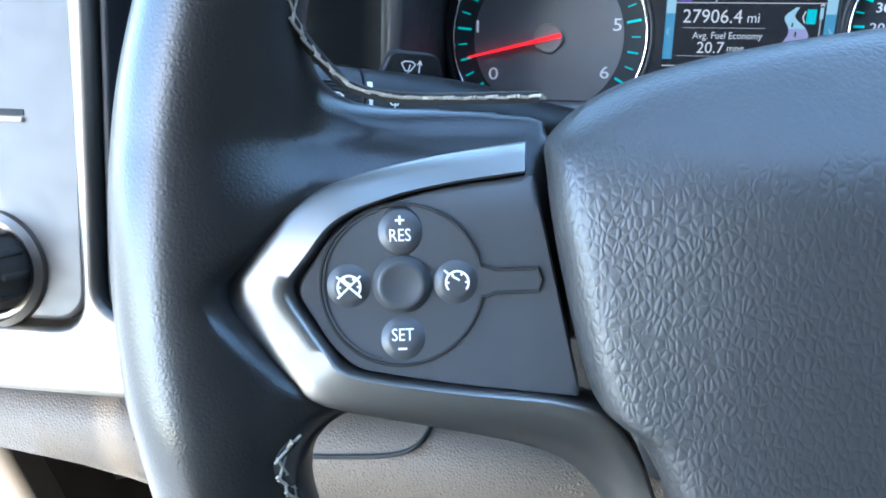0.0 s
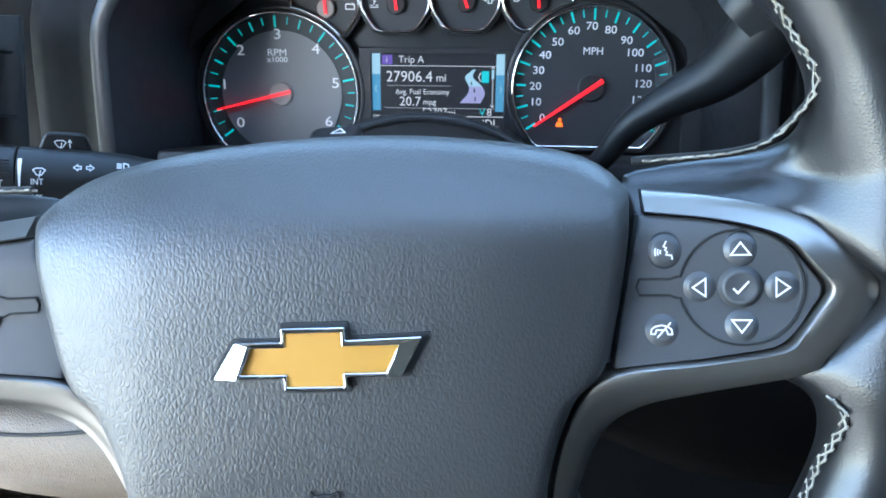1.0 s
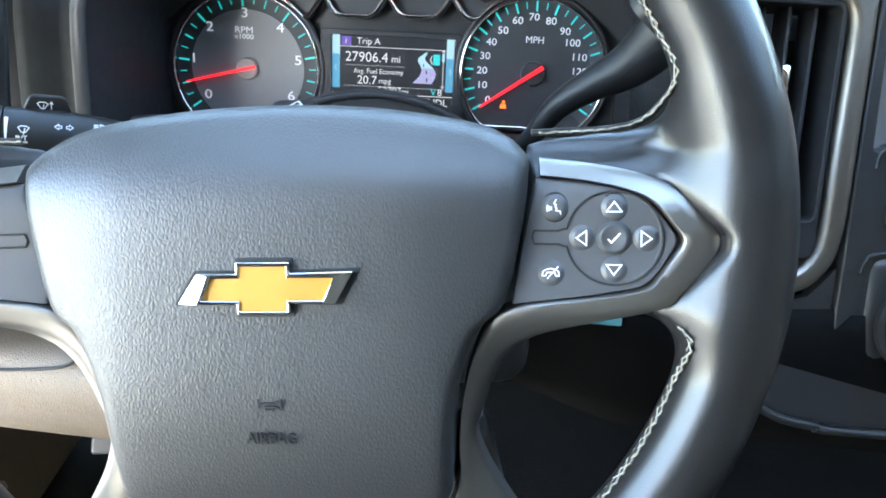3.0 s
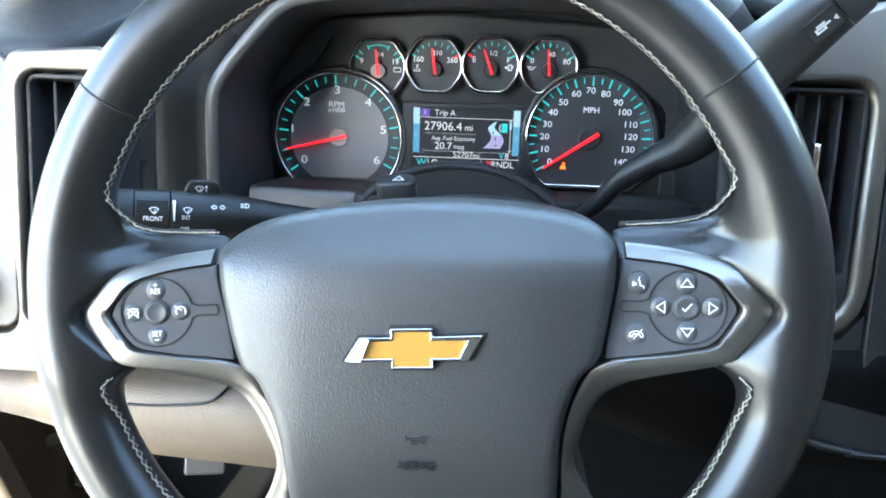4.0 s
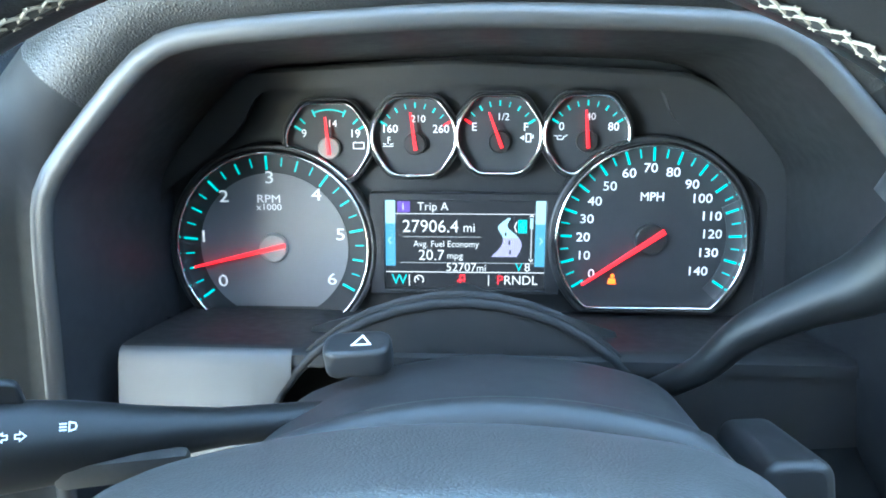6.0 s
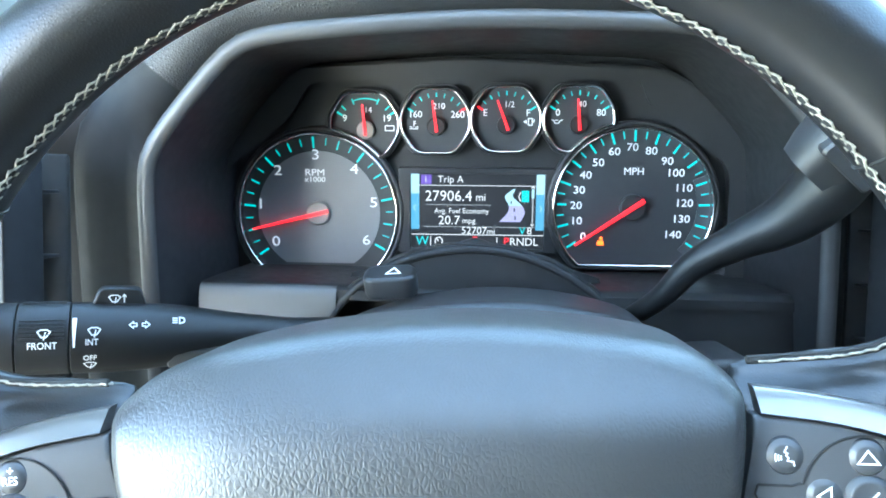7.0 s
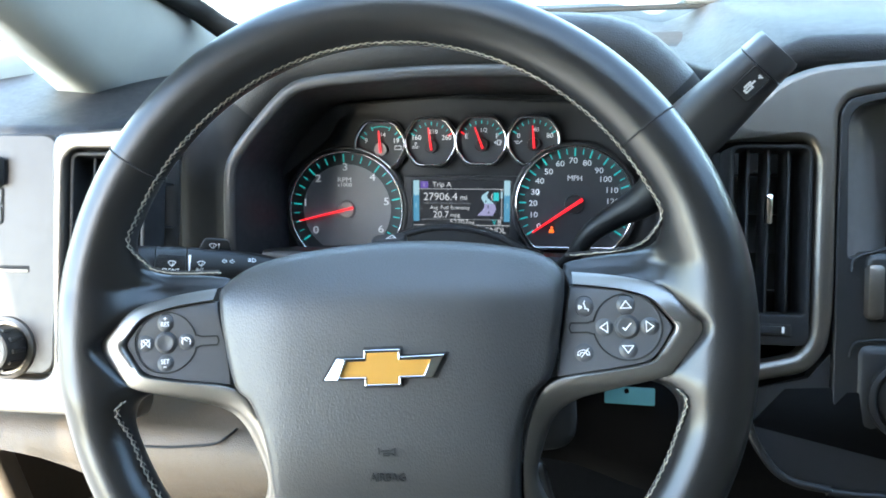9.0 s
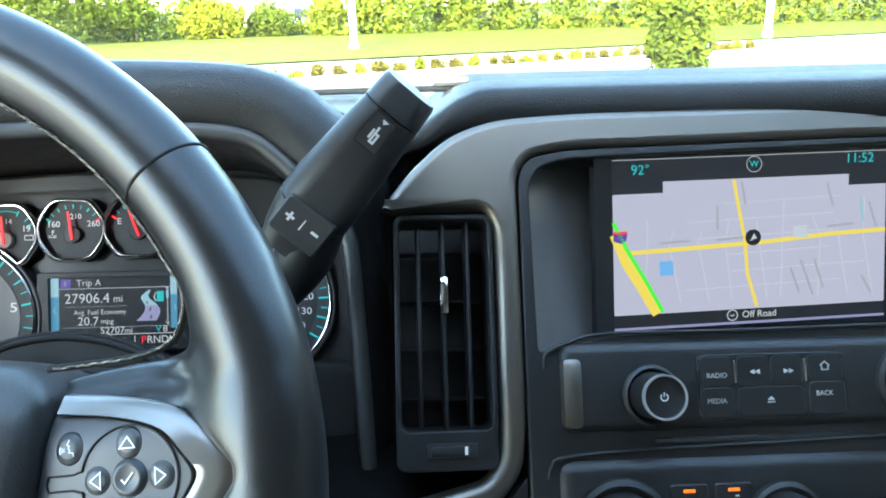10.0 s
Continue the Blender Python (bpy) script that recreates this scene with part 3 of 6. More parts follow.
hang = [[(-0.0030, -0.0012), (-0.0028, 0.0002), (-0.0018, 0.0010), (0.0, 0.0014), (0.0018, 0.0010), (0.0028, 0.0002), (0.0030, -0.0012), (0.0018, -0.0012), (0.0014, 0.0), (-0.0014, 0.0), (-0.0018, -0.0012), (-0.0030, -0.0012)],
        [(-0.0012, -0.0022), (0.0026, 0.0022)]]
strokes("hang_up_sign", hang, 0.00036, M_WHITE, pod_r, on_pod(0.1009, -0.0130, LIFT, 1))

# printed signs of the left panel
words("set_sign", "SET", 0.0036, M_WHITE, pod_l, on_pod(0.1224, -0.0109, LIFT, -1), sx=0.82)
strokes("minus_sign", [[(-0.0009, 0), (0.0009, 0)]], 0.0004, M_WHITE, pod_l, on_pod(0.1224, -0.0136, LIFT * 0.8, -1))
words("resume_sign", "RES", 0.0036, M_WHITE, pod_l, on_pod(0.1224, 0.0094, LIFT, -1), sx=0.82)
strokes("plus_sign", [[(-0.0009, 0), (0.0009, 0)], [(0, -0.0009), (0, 0.0009)]], 0.0004, M_WHITE, pod_l, on_pod(0.1224, 0.0124, LIFT * 0.9, -1))
gauge = [[(0.0023 * math.cos(radians(a)), 0.0023 * math.sin(radians(a))) for a in range(-40, 221, 13)],
         [(0.0005, 0.0004), (-0.0011, 0.0014)]] + [[(0.0016 * math.cos(radians(a)), 0.0016 * math.sin(radians(a))), (0.0023 * math.cos(radians(a)), 0.0023 * math.sin(radians(a)))] for a in (0, 60, 120, 180)]
strokes("cruise_sign", gauge + [[(-0.0026, 0.0026), (-0.0016, 0.0016)]], 0.0004, M_WHITE, pod_l, on_pod(0.1113, -0.0004, LIFT, -1))
strokes("cancel_sign", gauge + [[(-0.0024, -0.0022), (0.0024, 0.0022)], [(-0.0024, 0.0022), (0.0024, -0.0022)]], 0.0004, M_WHITE, pod_l, on_pod(0.1329, -0.0006, LIFT, -1))


def stitching():
    """The braided seam on the inside of the rim and along the spokes."""
    runs = []
    tilt = radians(12)

    field, h = LEATHER

    def skin(u, v):
        i, j = round((u + 0.19) / h), round((v + 0.19) / h)
        col = field[i, j]
        ks = np.nonzero(col < 0)[0]
        if not len(ks):
            return -0.012
        k = ks[-1]
        t = col[k] / (col[k] - col[k + 1]) if k + 1 < len(col) else 0
        return -0.062 + h * (k + t)

    def rim_pt(a):
        q = RIM_R - RIM_r * math.cos(tilt)
        return Vector((q * math.cos(a), q * math.sin(a), RIM_N + RIM_r * math.sin(tilt)))
    top = [Vector((u, v, skin(u, v))) for u, v in ((0.094, 0.0365), (0.108, 0.0368), (0.120, 0.0374), (0.130, 0.0392), (0.1368, 0.0435))] + [rim_pt(radians(a)) for a in (21, 26)]
    arc = [rim_pt(radians(a)) for a in range(30, 151, 4)]
    runs.append(top + arc + [Vector((-p.x, p.y, p.z)) for p in reversed(top)])
    low = [rim_pt(radians(a)) for a in range(-60, -17, 4)]
    runs.append(low + [Vector((u, v, skin(u, v))) for u, v in ((0.1480, -0.0370), (0.1450, -0.0315))])
    runs.append([Vector((-p.x, p.y, p.z)) for p in runs[1]])
    rnd = random.Random(4)
    verts, faces, lace_v, lace_f = [], [], [], []
    for run in runs:
        P = smooth_path(run, 8)
        dist = [0.0]
        for a, b in zip(P, P[1:]):
            dist.append(dist[-1] + (b - a).length)

        def at(s):
            k = min(len(P) - 2, max(0, int(np.searchsorted(dist, s)) - 1))
            t = (s - dist[k]) / max(1e-9, dist[k + 1] - dist[k])
            return P[k].lerp(P[k + 1], t), (P[k + 1] - P[k]).normalized()
        v, f = tube_data([p + Vector((0, 0, -0.0007)) for p in P], 0.0013, 6)
        base = len(lace_v)
        lace_v += v
        lace_f += [tuple(base + i for i in q) for q in f]
        s, pitch, k = 0.003, 0.0044, 0
        while s + pitch < dist[-1]:
            p, d = at(s)
            q, d2 = at(s + pitch * 1.25)
            out = Vector((p.x, p.y, 0)).normalized()
            up = Vector((0, 0, 1))
            side = (out * math.sin(tilt) + up * math.cos(tilt)) * 0.0017
            lift = (up * math.sin(tilt) - out * math.cos(tilt)) * 0.0007
            for sg in (1, -1):
                a, b = p + side * sg + lift, q - side * sg * 0.9 + lift
                j = Vector((rnd.uniform(-1, 1), rnd.uniform(-1, 1), rnd.uniform(-1, 1))) * 0.0002
                v, f = tube_data([a, a.lerp(b, 0.3) + Vector((0, 0, 0.0003)) + j, a.lerp(b, 0.7) + Vector((0, 0, 0.0003)) + j, b], [0.00034, 0.00034, 0.00034, 0.00042], 5)
                base = len(verts)
                verts += v
                faces += [tuple(base + i for i in q2) for q2 in f]
            s += pitch
            k += 1
    raw("seam_lace", lace_v, lace_f, M_GAP, wheel)
    tagged(raw("stitching", verts, faces, M_THREAD, wheel, "light grey braided seam stitches"), kind="stuff")


stitching()

# seams where the rim's leather changes
for a in (144.0, 35.3):
    c = Vector((math.cos(radians(a)), math.sin(radians(a)), 0))
    ring = [c * (RIM_R + RIM_r * 1.004 * math.cos(b)) + Vector((0, 0, RIM_N + RIM_r * 1.04 * math.sin(b))) for b in np.linspace(0, 2 * math.pi, 40)[:-1]]
    tube("rim_seam", ring, 0.0006, M_GAP, wheel, sides=6, closed=True)

# badge: a plain cross-shaped mark with slanted ends
BADGE = [(-0.0298, -0.0214), (-0.0226, -0.0106), (-0.0086, -0.0106), (-0.0086, -0.0066), (0.0103, -0.0066), (0.0103, -0.0104), (0.0325, -0.0098), (0.0262, -0.0212), (0.0103, -0.0212), (0.0103, -0.0250), (-0.0086, -0.0250), (-0.0086, -0.0214)]
GOLD = [(-0.0216, -0.0202), (-0.0178, -0.0124), (-0.0076, -0.0124), (-0.0076, -0.0082), (0.0090, -0.0082), (0.0090, -0.0122), (0.0256, -0.0122), (0.0216, -0.0200), (0.0090, -0.0200), (0.0090, -0.0239), (-0.0076, -0.0239), (-0.0076, -0.0202)]
grow = [(x * 1.07, -0.0162 + (y + 0.0162) * 1.13) for x, y in BADGE]
plate("badge_well", round_poly(grow, 0.0006, 3), [], -0.002, 0.0047, M_GAP, wheel)
badge = plate("badge", round_poly(BADGE, 0.0005, 3), [round_poly(GOLD, 0.0003, 3)], -0.001, 0.0072, M_CHROME, wheel, "chrome-framed badge", bevel=0.0004)
for tip in ([(-0.0294, -0.0212), (-0.0224, -0.0108), (-0.0182, -0.0114), (-0.0222, -0.0210)], [(0.0318, -0.0101), (0.0260, -0.0210), (0.0222, -0.0208), (0.0262, -0.0114)]):
    raw("badge_wing", [(x, y, (0.0071, 0.0071, 0.0092, 0.0092)[k]) for k, (x, y) in enumerate(tip)] + [(x, y, 0.0060) for x, y in tip], [(3, 2, 1, 0), (0, 1, 5, 4), (1, 2, 6, 5), (2, 3, 7, 6), (3, 0, 4, 7)], M_CHROME, badge, "bright bevelled wing")
plate("badge_insert", round_poly(GOLD, 0.0003, 3), [], 0.0, 0.0064, M_GOLD, badge, "ribbed gold insert", bevel=0.0002)
ribs_v, ribs_f = [], []
for k in range(27):
    y = -0.0238 + 0.0006 * k
    x0, x1 = (-0.0072, 0.0086) if (y < -0.0206 or y > -0.0122) else (-0.0212 + (y + 0.0202) * 0.49, 0.0212 + (y + 0.0200) * 0.51)
    v, f = tube_data([(x0, y, 0.0064), (x1, y, 0.0064)], 0.0002, 4)
    b0 = len(ribs_v)
    ribs_v += v
    ribs_f += [tuple(b0 + i for i in q) for q in f]
raw("badge_rib", ribs_v, ribs_f, M_GOLD, badge)


def on_hub(u, v, lift):
    e = 0.002
    du, dv = (hub_n(u + e, v) - hub_n(u - e, v)) / (2 * e), (hub_n(u, v + e) - hub_n(u, v - e)) / (2 * e)
    x, y = Vector((1, 0, du)).normalized(), Vector((0, 1, dv))
    z = x.cross(y).normalized()
    y = z.cross(x)
    o = Vector((u, v, hub_n(u, v))) + z * lift
    return Matrix(((x.x, y.x, z.x, o.x), (x.y, y.y, z.y, o.y), (x.z, y.z, z.z, o.z), (0, 0, 0, 1)))


# Embossed marks; a darker plastic stands in for the shading of their relief.
words("airbag_mark", "AIRBAG", 0.0062, M_SHROUD, wheel, on_hub(0.0005, -0.0712, 0.0007), depth=0.0003, sx=0.86)
strokes("horn_mark", [[(-0.0040, 0.0022), (-0.0040, -0.0008)], [(-0.0040, 0.0006), (0.0020, 0.0010), (0.0042, 0.0020), (0.0042, -0.0014), (0.0020, -0.0004), (-0.0016, -0.0004), (-0.0016, -0.0016), (0.0012, -0.0016), (0.0012, -0.0004)]], 0.0006, M_SHROUD, wheel, on_hub(0.0005, -0.0585, 0.0002), 0.0005)

# the padded piece below the cover, between the lower legs
loft("lower_pad", [[(-w, v, -0.034), (-w, v, n - 0.008), (-w * 0.85, v, n - 0.002), (-w * 0.4, v, n), (w * 0.4, v, n), (w * 0.85, v, n - 0.002), (w, v, n - 0.008), (w, v, -0.034)]
                   for v, w, n in [(-0.1075, 0.040, -0.020)] + [(-0.1095 - 0.0030 * k, 0.041 + 0.0004 * k, (-0.0125, -0.0150)[k % 2]) for k in range(12)]], M_DARK, wheel, "ribbed black pad")

# back of the wheel: a dark dish that closes the hub
lathe("hub_back", [(0.030, -0.085), (0.032, -0.050), (0.036, -0.036), (0.036, -0.024), (0.001, -0.022)], M_PLASTIC, wheel, "", 40)

# ---- instrument cluster ----
CL = Matrix(((0.92205, -0.00385, 0.07238, 0.01735), (0.06959, 0.30535, -0.87026, 0.41922), (-0.02028, 0.87303, 0.30470, 1.45597), (0, 0, 0, 1)))
cluster = tagged(empty("instrument_cluster", CL), "black instrument cluster with two large dials, lit display and red needles", "instrument cluster")


def gauge_outline(cx, cy, r, flat):
    """A circle with its lower part cut flat; flat: the cut's depth below the centre."""
    a = math.degrees(math.asin(flat / r))
    return circle(cx, cy, r, 60, -a, 180 + a)


def small_outline(cx, cy, w, h):
    c = 0.30
    return round_poly([(cx - w, cy - h * c), (cx - w, cy + h * c), (cx - w * 0.56, cy + h), (cx + w * 0.56, cy + h), (cx + w, cy + h * c), (cx + w, cy - h * c), (cx + w * 0.56, cy - h), (cx - w * 0.56, cy - h)], 0.0062, 5)


def scaled(pts, cx, cy, k):
    return [(cx + (x - cx) * k, cy + (y - cy) * k) for x, y in pts]


def needle(cx, cy, ang, length, tail, w, parent, z, cap_r, cap_mat):
    d = Vector((math.cos(radians(ang)), math.sin(radians(ang))))
    s = Vector((-d.y, d.x))
    c = Vector((cx, cy))
    pts = [c - d * tail + s * w, c + d * length + s * w * 0.45, c + d * length - s * w * 0.45, c - d * tail - s * w]
    plate("needle", [tuple(p) for p in pts], [], z + 0.0032, z + 0.0046, M_RED, parent, "lit red needle")
    lathe("needle_cap", [(cap_r * 1.02, 0), (cap_r, 0.0025), (cap_r * 0.9, 0.0032), (0.0002, 0.0034)], cap_mat, parent, "", 32, Matrix.Translation((cx, cy, z)))


def ticks(name, cx, cy, items, mat, parent, z):
    """items: angle, inner radius, outer radius, width."""
    for ang, r0, r1, w in items:
        verts, faces = [], []
        d = Vector((math.cos(radians(ang)), math.sin(radians(ang)), 0))
        s = Vector((-d.y, d.x, 0)) * w / 2
        c = Vector((cx, cy, z))
        b = len(verts)
        for q in (c + d * r0 - s, c + d * r1 - s, c + d * r1 + s, c + d * r0 + s):
            verts += [q, q + Vector((0, 0, 0.0002))]
        faces += [(b + 1, b + 3, b + 5, b + 7), (b, b + 1, b + 3, b + 2), (b + 2, b + 3, b + 5, b + 4), (b + 4, b + 5, b + 7, b + 6), (b + 6, b + 7, b + 1, b)]
        raw(name, verts, faces, mat, parent)


plate("backing", rounded(-0.075, -0.11, 0.335, 0.115, 0.01), [], -0.012, -0.006, M_PLASTIC, cluster)


def dial_big(cx, cy, r, flat, name, label):
    out = gauge_outline(cx, cy, r, flat)
    face = plate(name, scaled(out, cx, cy, 0.985), [], -0.004, -0.0005, M_DIAL, cluster, label)
    plate("bezel", out, [scaled(out, cx, cy, 0.965)], -0.004, 0.0055, M_CHROME, face, "thin chrome bezel", bevel=0.0009)
    plate("bezel_skirt", scaled(out, cx, cy, 1.07), [scaled(out, cx, cy, 1.004)], -0.006, 0.004, M_PLASTIC, face, bevel=0.0015)
    return face


def T(x, y, z=0.0, turn=0):
    return pose(x, y, z, 0, 0, turn)


# rev counter
tc = (0.0160, -0.0172)
tach = dial_big(*tc, 0.0568, 0.0452, "rev_counter", "rev counter with grey face, teal marks")
plate("dial_disc", gauge_outline(*tc, 0.0435, 0.036), [], -0.0005, 0.0004, M_DIALGREY, tach, "grey dial disc")
A0, A6 = 215.0, -29.0


def ang_t(v):
    return A0 + (A6 - A0) * v / 6


ticks("dial_mark", *tc, [(ang_t(k), 0.0455, 0.0535, 0.0013) for k in range(7)], M_TEAL, tach, 0.0004)
ticks("dial_mark", *tc, [(ang_t(k / 4), 0.0478 if k % 2 else 0.0465, 0.0528, 0.0007 if k % 2 else 0.0010) for k in range(24) if k % 4], M_TEAL, tach, 0.0004)
for k, (x, y) in enumerate(((-0.0290, -0.0210), (-0.0391, 0.0058), (-0.0257, 0.0296), (0.0014, 0.0407), (0.0284, 0.0309), (0.0418, 0.0076), (0.0361, -0.0193))):
    words("number", str(k), 0.0100, M_DIALTXT, tach, T(tc[0] + x - 0.0025, tc[1] + y, 0.0006), sx=1.25)
words("unit_sign", "RPM", 0.0066, M_DIALTXT, tach, T(0.0140, 0.0112, 0.0006), sx=1.15)
words("unit_sign", "x1000", 0.0052, M_DIALTXT, tach, T(0.0140, 0.0064, 0.0006), sx=1.15)
needle(*tc, ang_t(0.52), 0.0480, 0.0075, 0.0013, tach, 0.0006, 0.0083, M_HUBCAP)

# speedometer
sc = (0.2345, -0.0105)
speedo = dial_big(*sc, 0.0552, 0.0410, "speedometer", "black speedometer with white numbers, teal marks")
S0, S140 = 213.5, -33.0


def ang_s(v):
    return S0 + (S140 - S0) * v / 140


ticks("dial_mark", *sc, [(ang_s(10 * k), 0.0450, 0.0525, 0.0013) for k in range(15)], M_TEAL, speedo, 0.0004)
ticks("dial_mark", *sc, [(ang_s(10 * k + 5), 0.0470, 0.0520, 0.0008) for k in range(14)], M_TEAL, speedo, 0.0004)
plate("shade_ring", circle(*sc, 0.0540, 40, -42, 25) + circle(*sc, 0.0440, 40, 25, -42), [], -0.0005, 0.0002, M_DIALMID, speedo)
for k, (x, y) in enumerate(((-0.0327, -0.0210), (-0.0378, -0.0102), (-0.0383, 0.0006), (-0.0366, 0.0113), (-0.0324, 0.0216), (-0.0243, 0.0303), (-0.0138, 0.0378), (-0.0018, 0.0408),
                            (0.0110, 0.0384), (0.0220, 0.0316), (0.0280, 0.0236), (0.0340, 0.0134), (0.0350, 0.0030), (0.0336, -0.0080), (0.0284, -0.0190))):
    words("number", str(10 * k), 0.0074, M_DIALTXT, speedo, T(sc[0] + x, sc[1] + y, 0.0006), sx=1.12)
words("unit_sign", "MPH", 0.0070, M_DIALTXT, speedo, T(0.2345, 0.0139, 0.0006))
needle(*sc, ang_s(0) + 1.0, 0.0470, 0.0090, 0.0015, speedo, 0.0006, 0.0090, M_HUBDARK)
# seat belt lamp: a seated figure reduced to a plain mark
plate("belt_lamp", circle(0.2142, -0.0326, 0.0011, 12), [], 0.0004, 0.0008, M_AMBER, speedo)
plate("belt_lamp", [(0.2114, -0.0374), (0.2164, -0.0374), (0.2156, -0.0342), (0.2122, -0.0342)], [], 0.0004, 0.0008, M_AMBER, speedo)

# four small gauges


def clear(pts, more=0.0):
    """The outline, dented where a large dial stands before it."""
    out = []
    n = len(pts)
    for i in range(n):
        for k in range(4):
            p = Vector(pts[i]).lerp(Vector(pts[(i + 1) % n]), k / 4)
            for c, r in ((Vector(tc), 0.0568), (Vector(sc), 0.0552)):
                d = p - c
                if d.length < r * 1.035 + more:
                    p = c + d.normalized() * (r * 1.035 + more)
            out.append((p.x, p.y))
    return out


SMALL = ((0.0500, 0.0446, ("9", "14", "19"), 95, "battery"), (0.0988, 0.0474, ("160", "210", "260"), 98, "coolant"), (0.1466, 0.0487, ("E", "1/2", "F"), 111, "fuel"), (0.1956, 0.0491, ("0", "40", "80"), 95, "oil"))
for k, (cx, cy, nums, ang, what) in enumerate(SMALL):
    out = small_outline(cx, cy, 0.0246, 0.0226)
    face = plate("small_gauge", clear(scaled(out, cx, cy, 0.98)), [], -0.003, -0.0002, M_DIAL, cluster, "small black gauge with chrome rim")
    plate("bezel", clear(out), [clear(scaled(out, cx, cy, 0.915), 0.0018)], -0.003, 0.0050, M_CHROME, face, "thin chrome bezel", bevel=0.0008)
    plate("bezel_skirt", clear(scaled(out, cx, cy, 1.07), -0.0008), [clear(scaled(out, cx, cy, 1.002), 0.0002)], -0.006, 0.0035, M_PLASTIC, face, bevel=0.001)
    px, py = cx + 0.0004, cy - 0.0038
    items = [(90 + d, 0.0188, 0.0232, 0.0012) for d in (58, -58)]
    minor = [(90 + d, 0.0198, 0.0228, 0.0009 if abs(d) in (0, 30) else 0.0006) for d in (45, 30, 15, 0, -15, -30, -45)]
    if what == "battery":
        minor = [(90 + d, 0.0192, 0.0232, 0.0009) for d in (45, 24, -24, -45)]
        strokes("dial_mark", [[(px + 0.0215 * math.cos(radians(a)), py + 0.0215 * math.sin(radians(a))) for a in range(114, 65, -6)]], 0.0007, M_TEAL, face, Matrix.Translation((0, 0, 0.0002)))
    red = [items.pop(1)] if what == "coolant" else ([items.pop(0)] if what == "fuel" else [])
    ticks("dial_mark", px, py, items + minor, M_TEAL, face, 0.0002)
    if red:
        ticks("dial_mark", px, py, red, M_RED, face, 0.0002)
    words("number", nums[0], 0.0064, M_DIALTXT, face, T(cx - 0.0140, cy + 0.0042, 0.0004))
    words("number", nums[1], 0.0056, M_DIALTXT, face, T(cx + 0.0022, cy + 0.0098, 0.0004))
    words("number", nums[2], 0.0064, M_DIALTXT, face, T(cx + 0.0150, cy + 0.0042, 0.0004))
    needle(px, py, ang, 0.0175, 0.0035, 0.00095, face, 0.0004, 0.0062, M_HUBDARK if k else M_HUBCAP)
    if what == "battery":
        strokes("battery_sign", [[(-0.0030, -0.0018), (-0.0030, 0.0015), (0.0030, 0.0015), (0.0030, -0.0018), (-0.0030, -0.0018)], [(-0.0018, 0.0015), (-0.0018, 0.0022)], [(0.0018, 0.0015), (0.0018, 0.0022)]], 0.0005, M_DIALTXT, face, T(cx + 0.0170, cy - 0.0022, 0.0004))
    elif what == "coolant":
        strokes("coolant_sign", [[(0, -0.001), (0, 0.0028)], [(0, 0.0026), (0.0014, 0.0026)], [(0, 0.0013), (0.0014, 0.0013)], [(-0.003, -0.001), (-0.001, -0.0014)], [(0.001, -0.0014), (0.003, -0.001)], [(-0.003, -0.0024), (0.003, -0.0024)]], 0.0005, M_DIALTXT, face, T(cx - 0.0150, cy - 0.0030, 0.0004))
    elif what == "fuel":
        strokes("pump_sign", [[(-0.0012, -0.0022), (-0.0012, 0.0022), (0.0014, 0.0022), (0.0014, -0.0022), (-0.0012, -0.0022)], [(0.0014, 0.0), (0.0026, 0.0), (0.0026, 0.0018)], [(-0.0042, 0.0), (-0.0026, 0.0009), (-0.0026, -0.0009), (-0.0042, 0.0)]], 0.0006, M_DIALTXT, face, T(cx + 0.0165, cy - 0.0016, 0.0004))
    else:
        strokes("oil_sign", [[(-0.0034, 0.0010), (-0.0016, 0.0006), (-0.0012, -0.0012), (0.0016, -0.0012), (0.0022, 0.0002), (0.0042, 0.0012)], [(-0.001, 0.0008), (0.001, 0.0008)]], 0.0006, M_DIALTXT, face, T(cx - 0.0148, cy - 0.0016, 0.0004))

# driver display
DX0, DX1, DY0, DY1 = 0.0815, 0.1745, -0.0410, 0.0115
plate("display_frame", rounded(DX0 - 0.0085, DY0 - 0.0030, DX1 + 0.0085, DY1 + 0.0040, 0.001), [rounded(DX0, DY0, DX1, DY1, 0.0005)], -0.006, 0.0030, M_FRAME, cluster, "dark grey display frame", bevel=0.0006)
disp = plate("display", rounded(DX0, DY0, DX1, DY1, 0.0003), [], -0.004, -0.0008, S_BLACK, cluster, "lit colour driver display")


def lcd(name, x0, y0, x1, y1, mat, z=0.0, r=0.0):
    """A lit patch, by fractions of the display from its upper left corner."""
    X = lambda f: DX0 + (DX1 - DX0) * f
    Y = lambda f: DY1 - (DY1 - DY0) * f
    pts = rounded(X(x0), Y(y1), X(x1), Y(y0), r) if r else [(X(x0), Y(y1)), (X(x1), Y(y1)), (X(x1), Y(y0)), (X(x0), Y(y0))]
    return plate(name, pts, [], -0.0007 + z, -0.0006 + z, mat, disp)


def lcd_words(body, fx, fy, size, mat, align="CENTER", sx=1.0):
    return words("display_text", body, size, mat, disp, T(DX0 + (DX1 - DX0) * fx, DY1 - (DY1 - DY0) * fy, -0.0004), align, 0.00003, sx=sx)


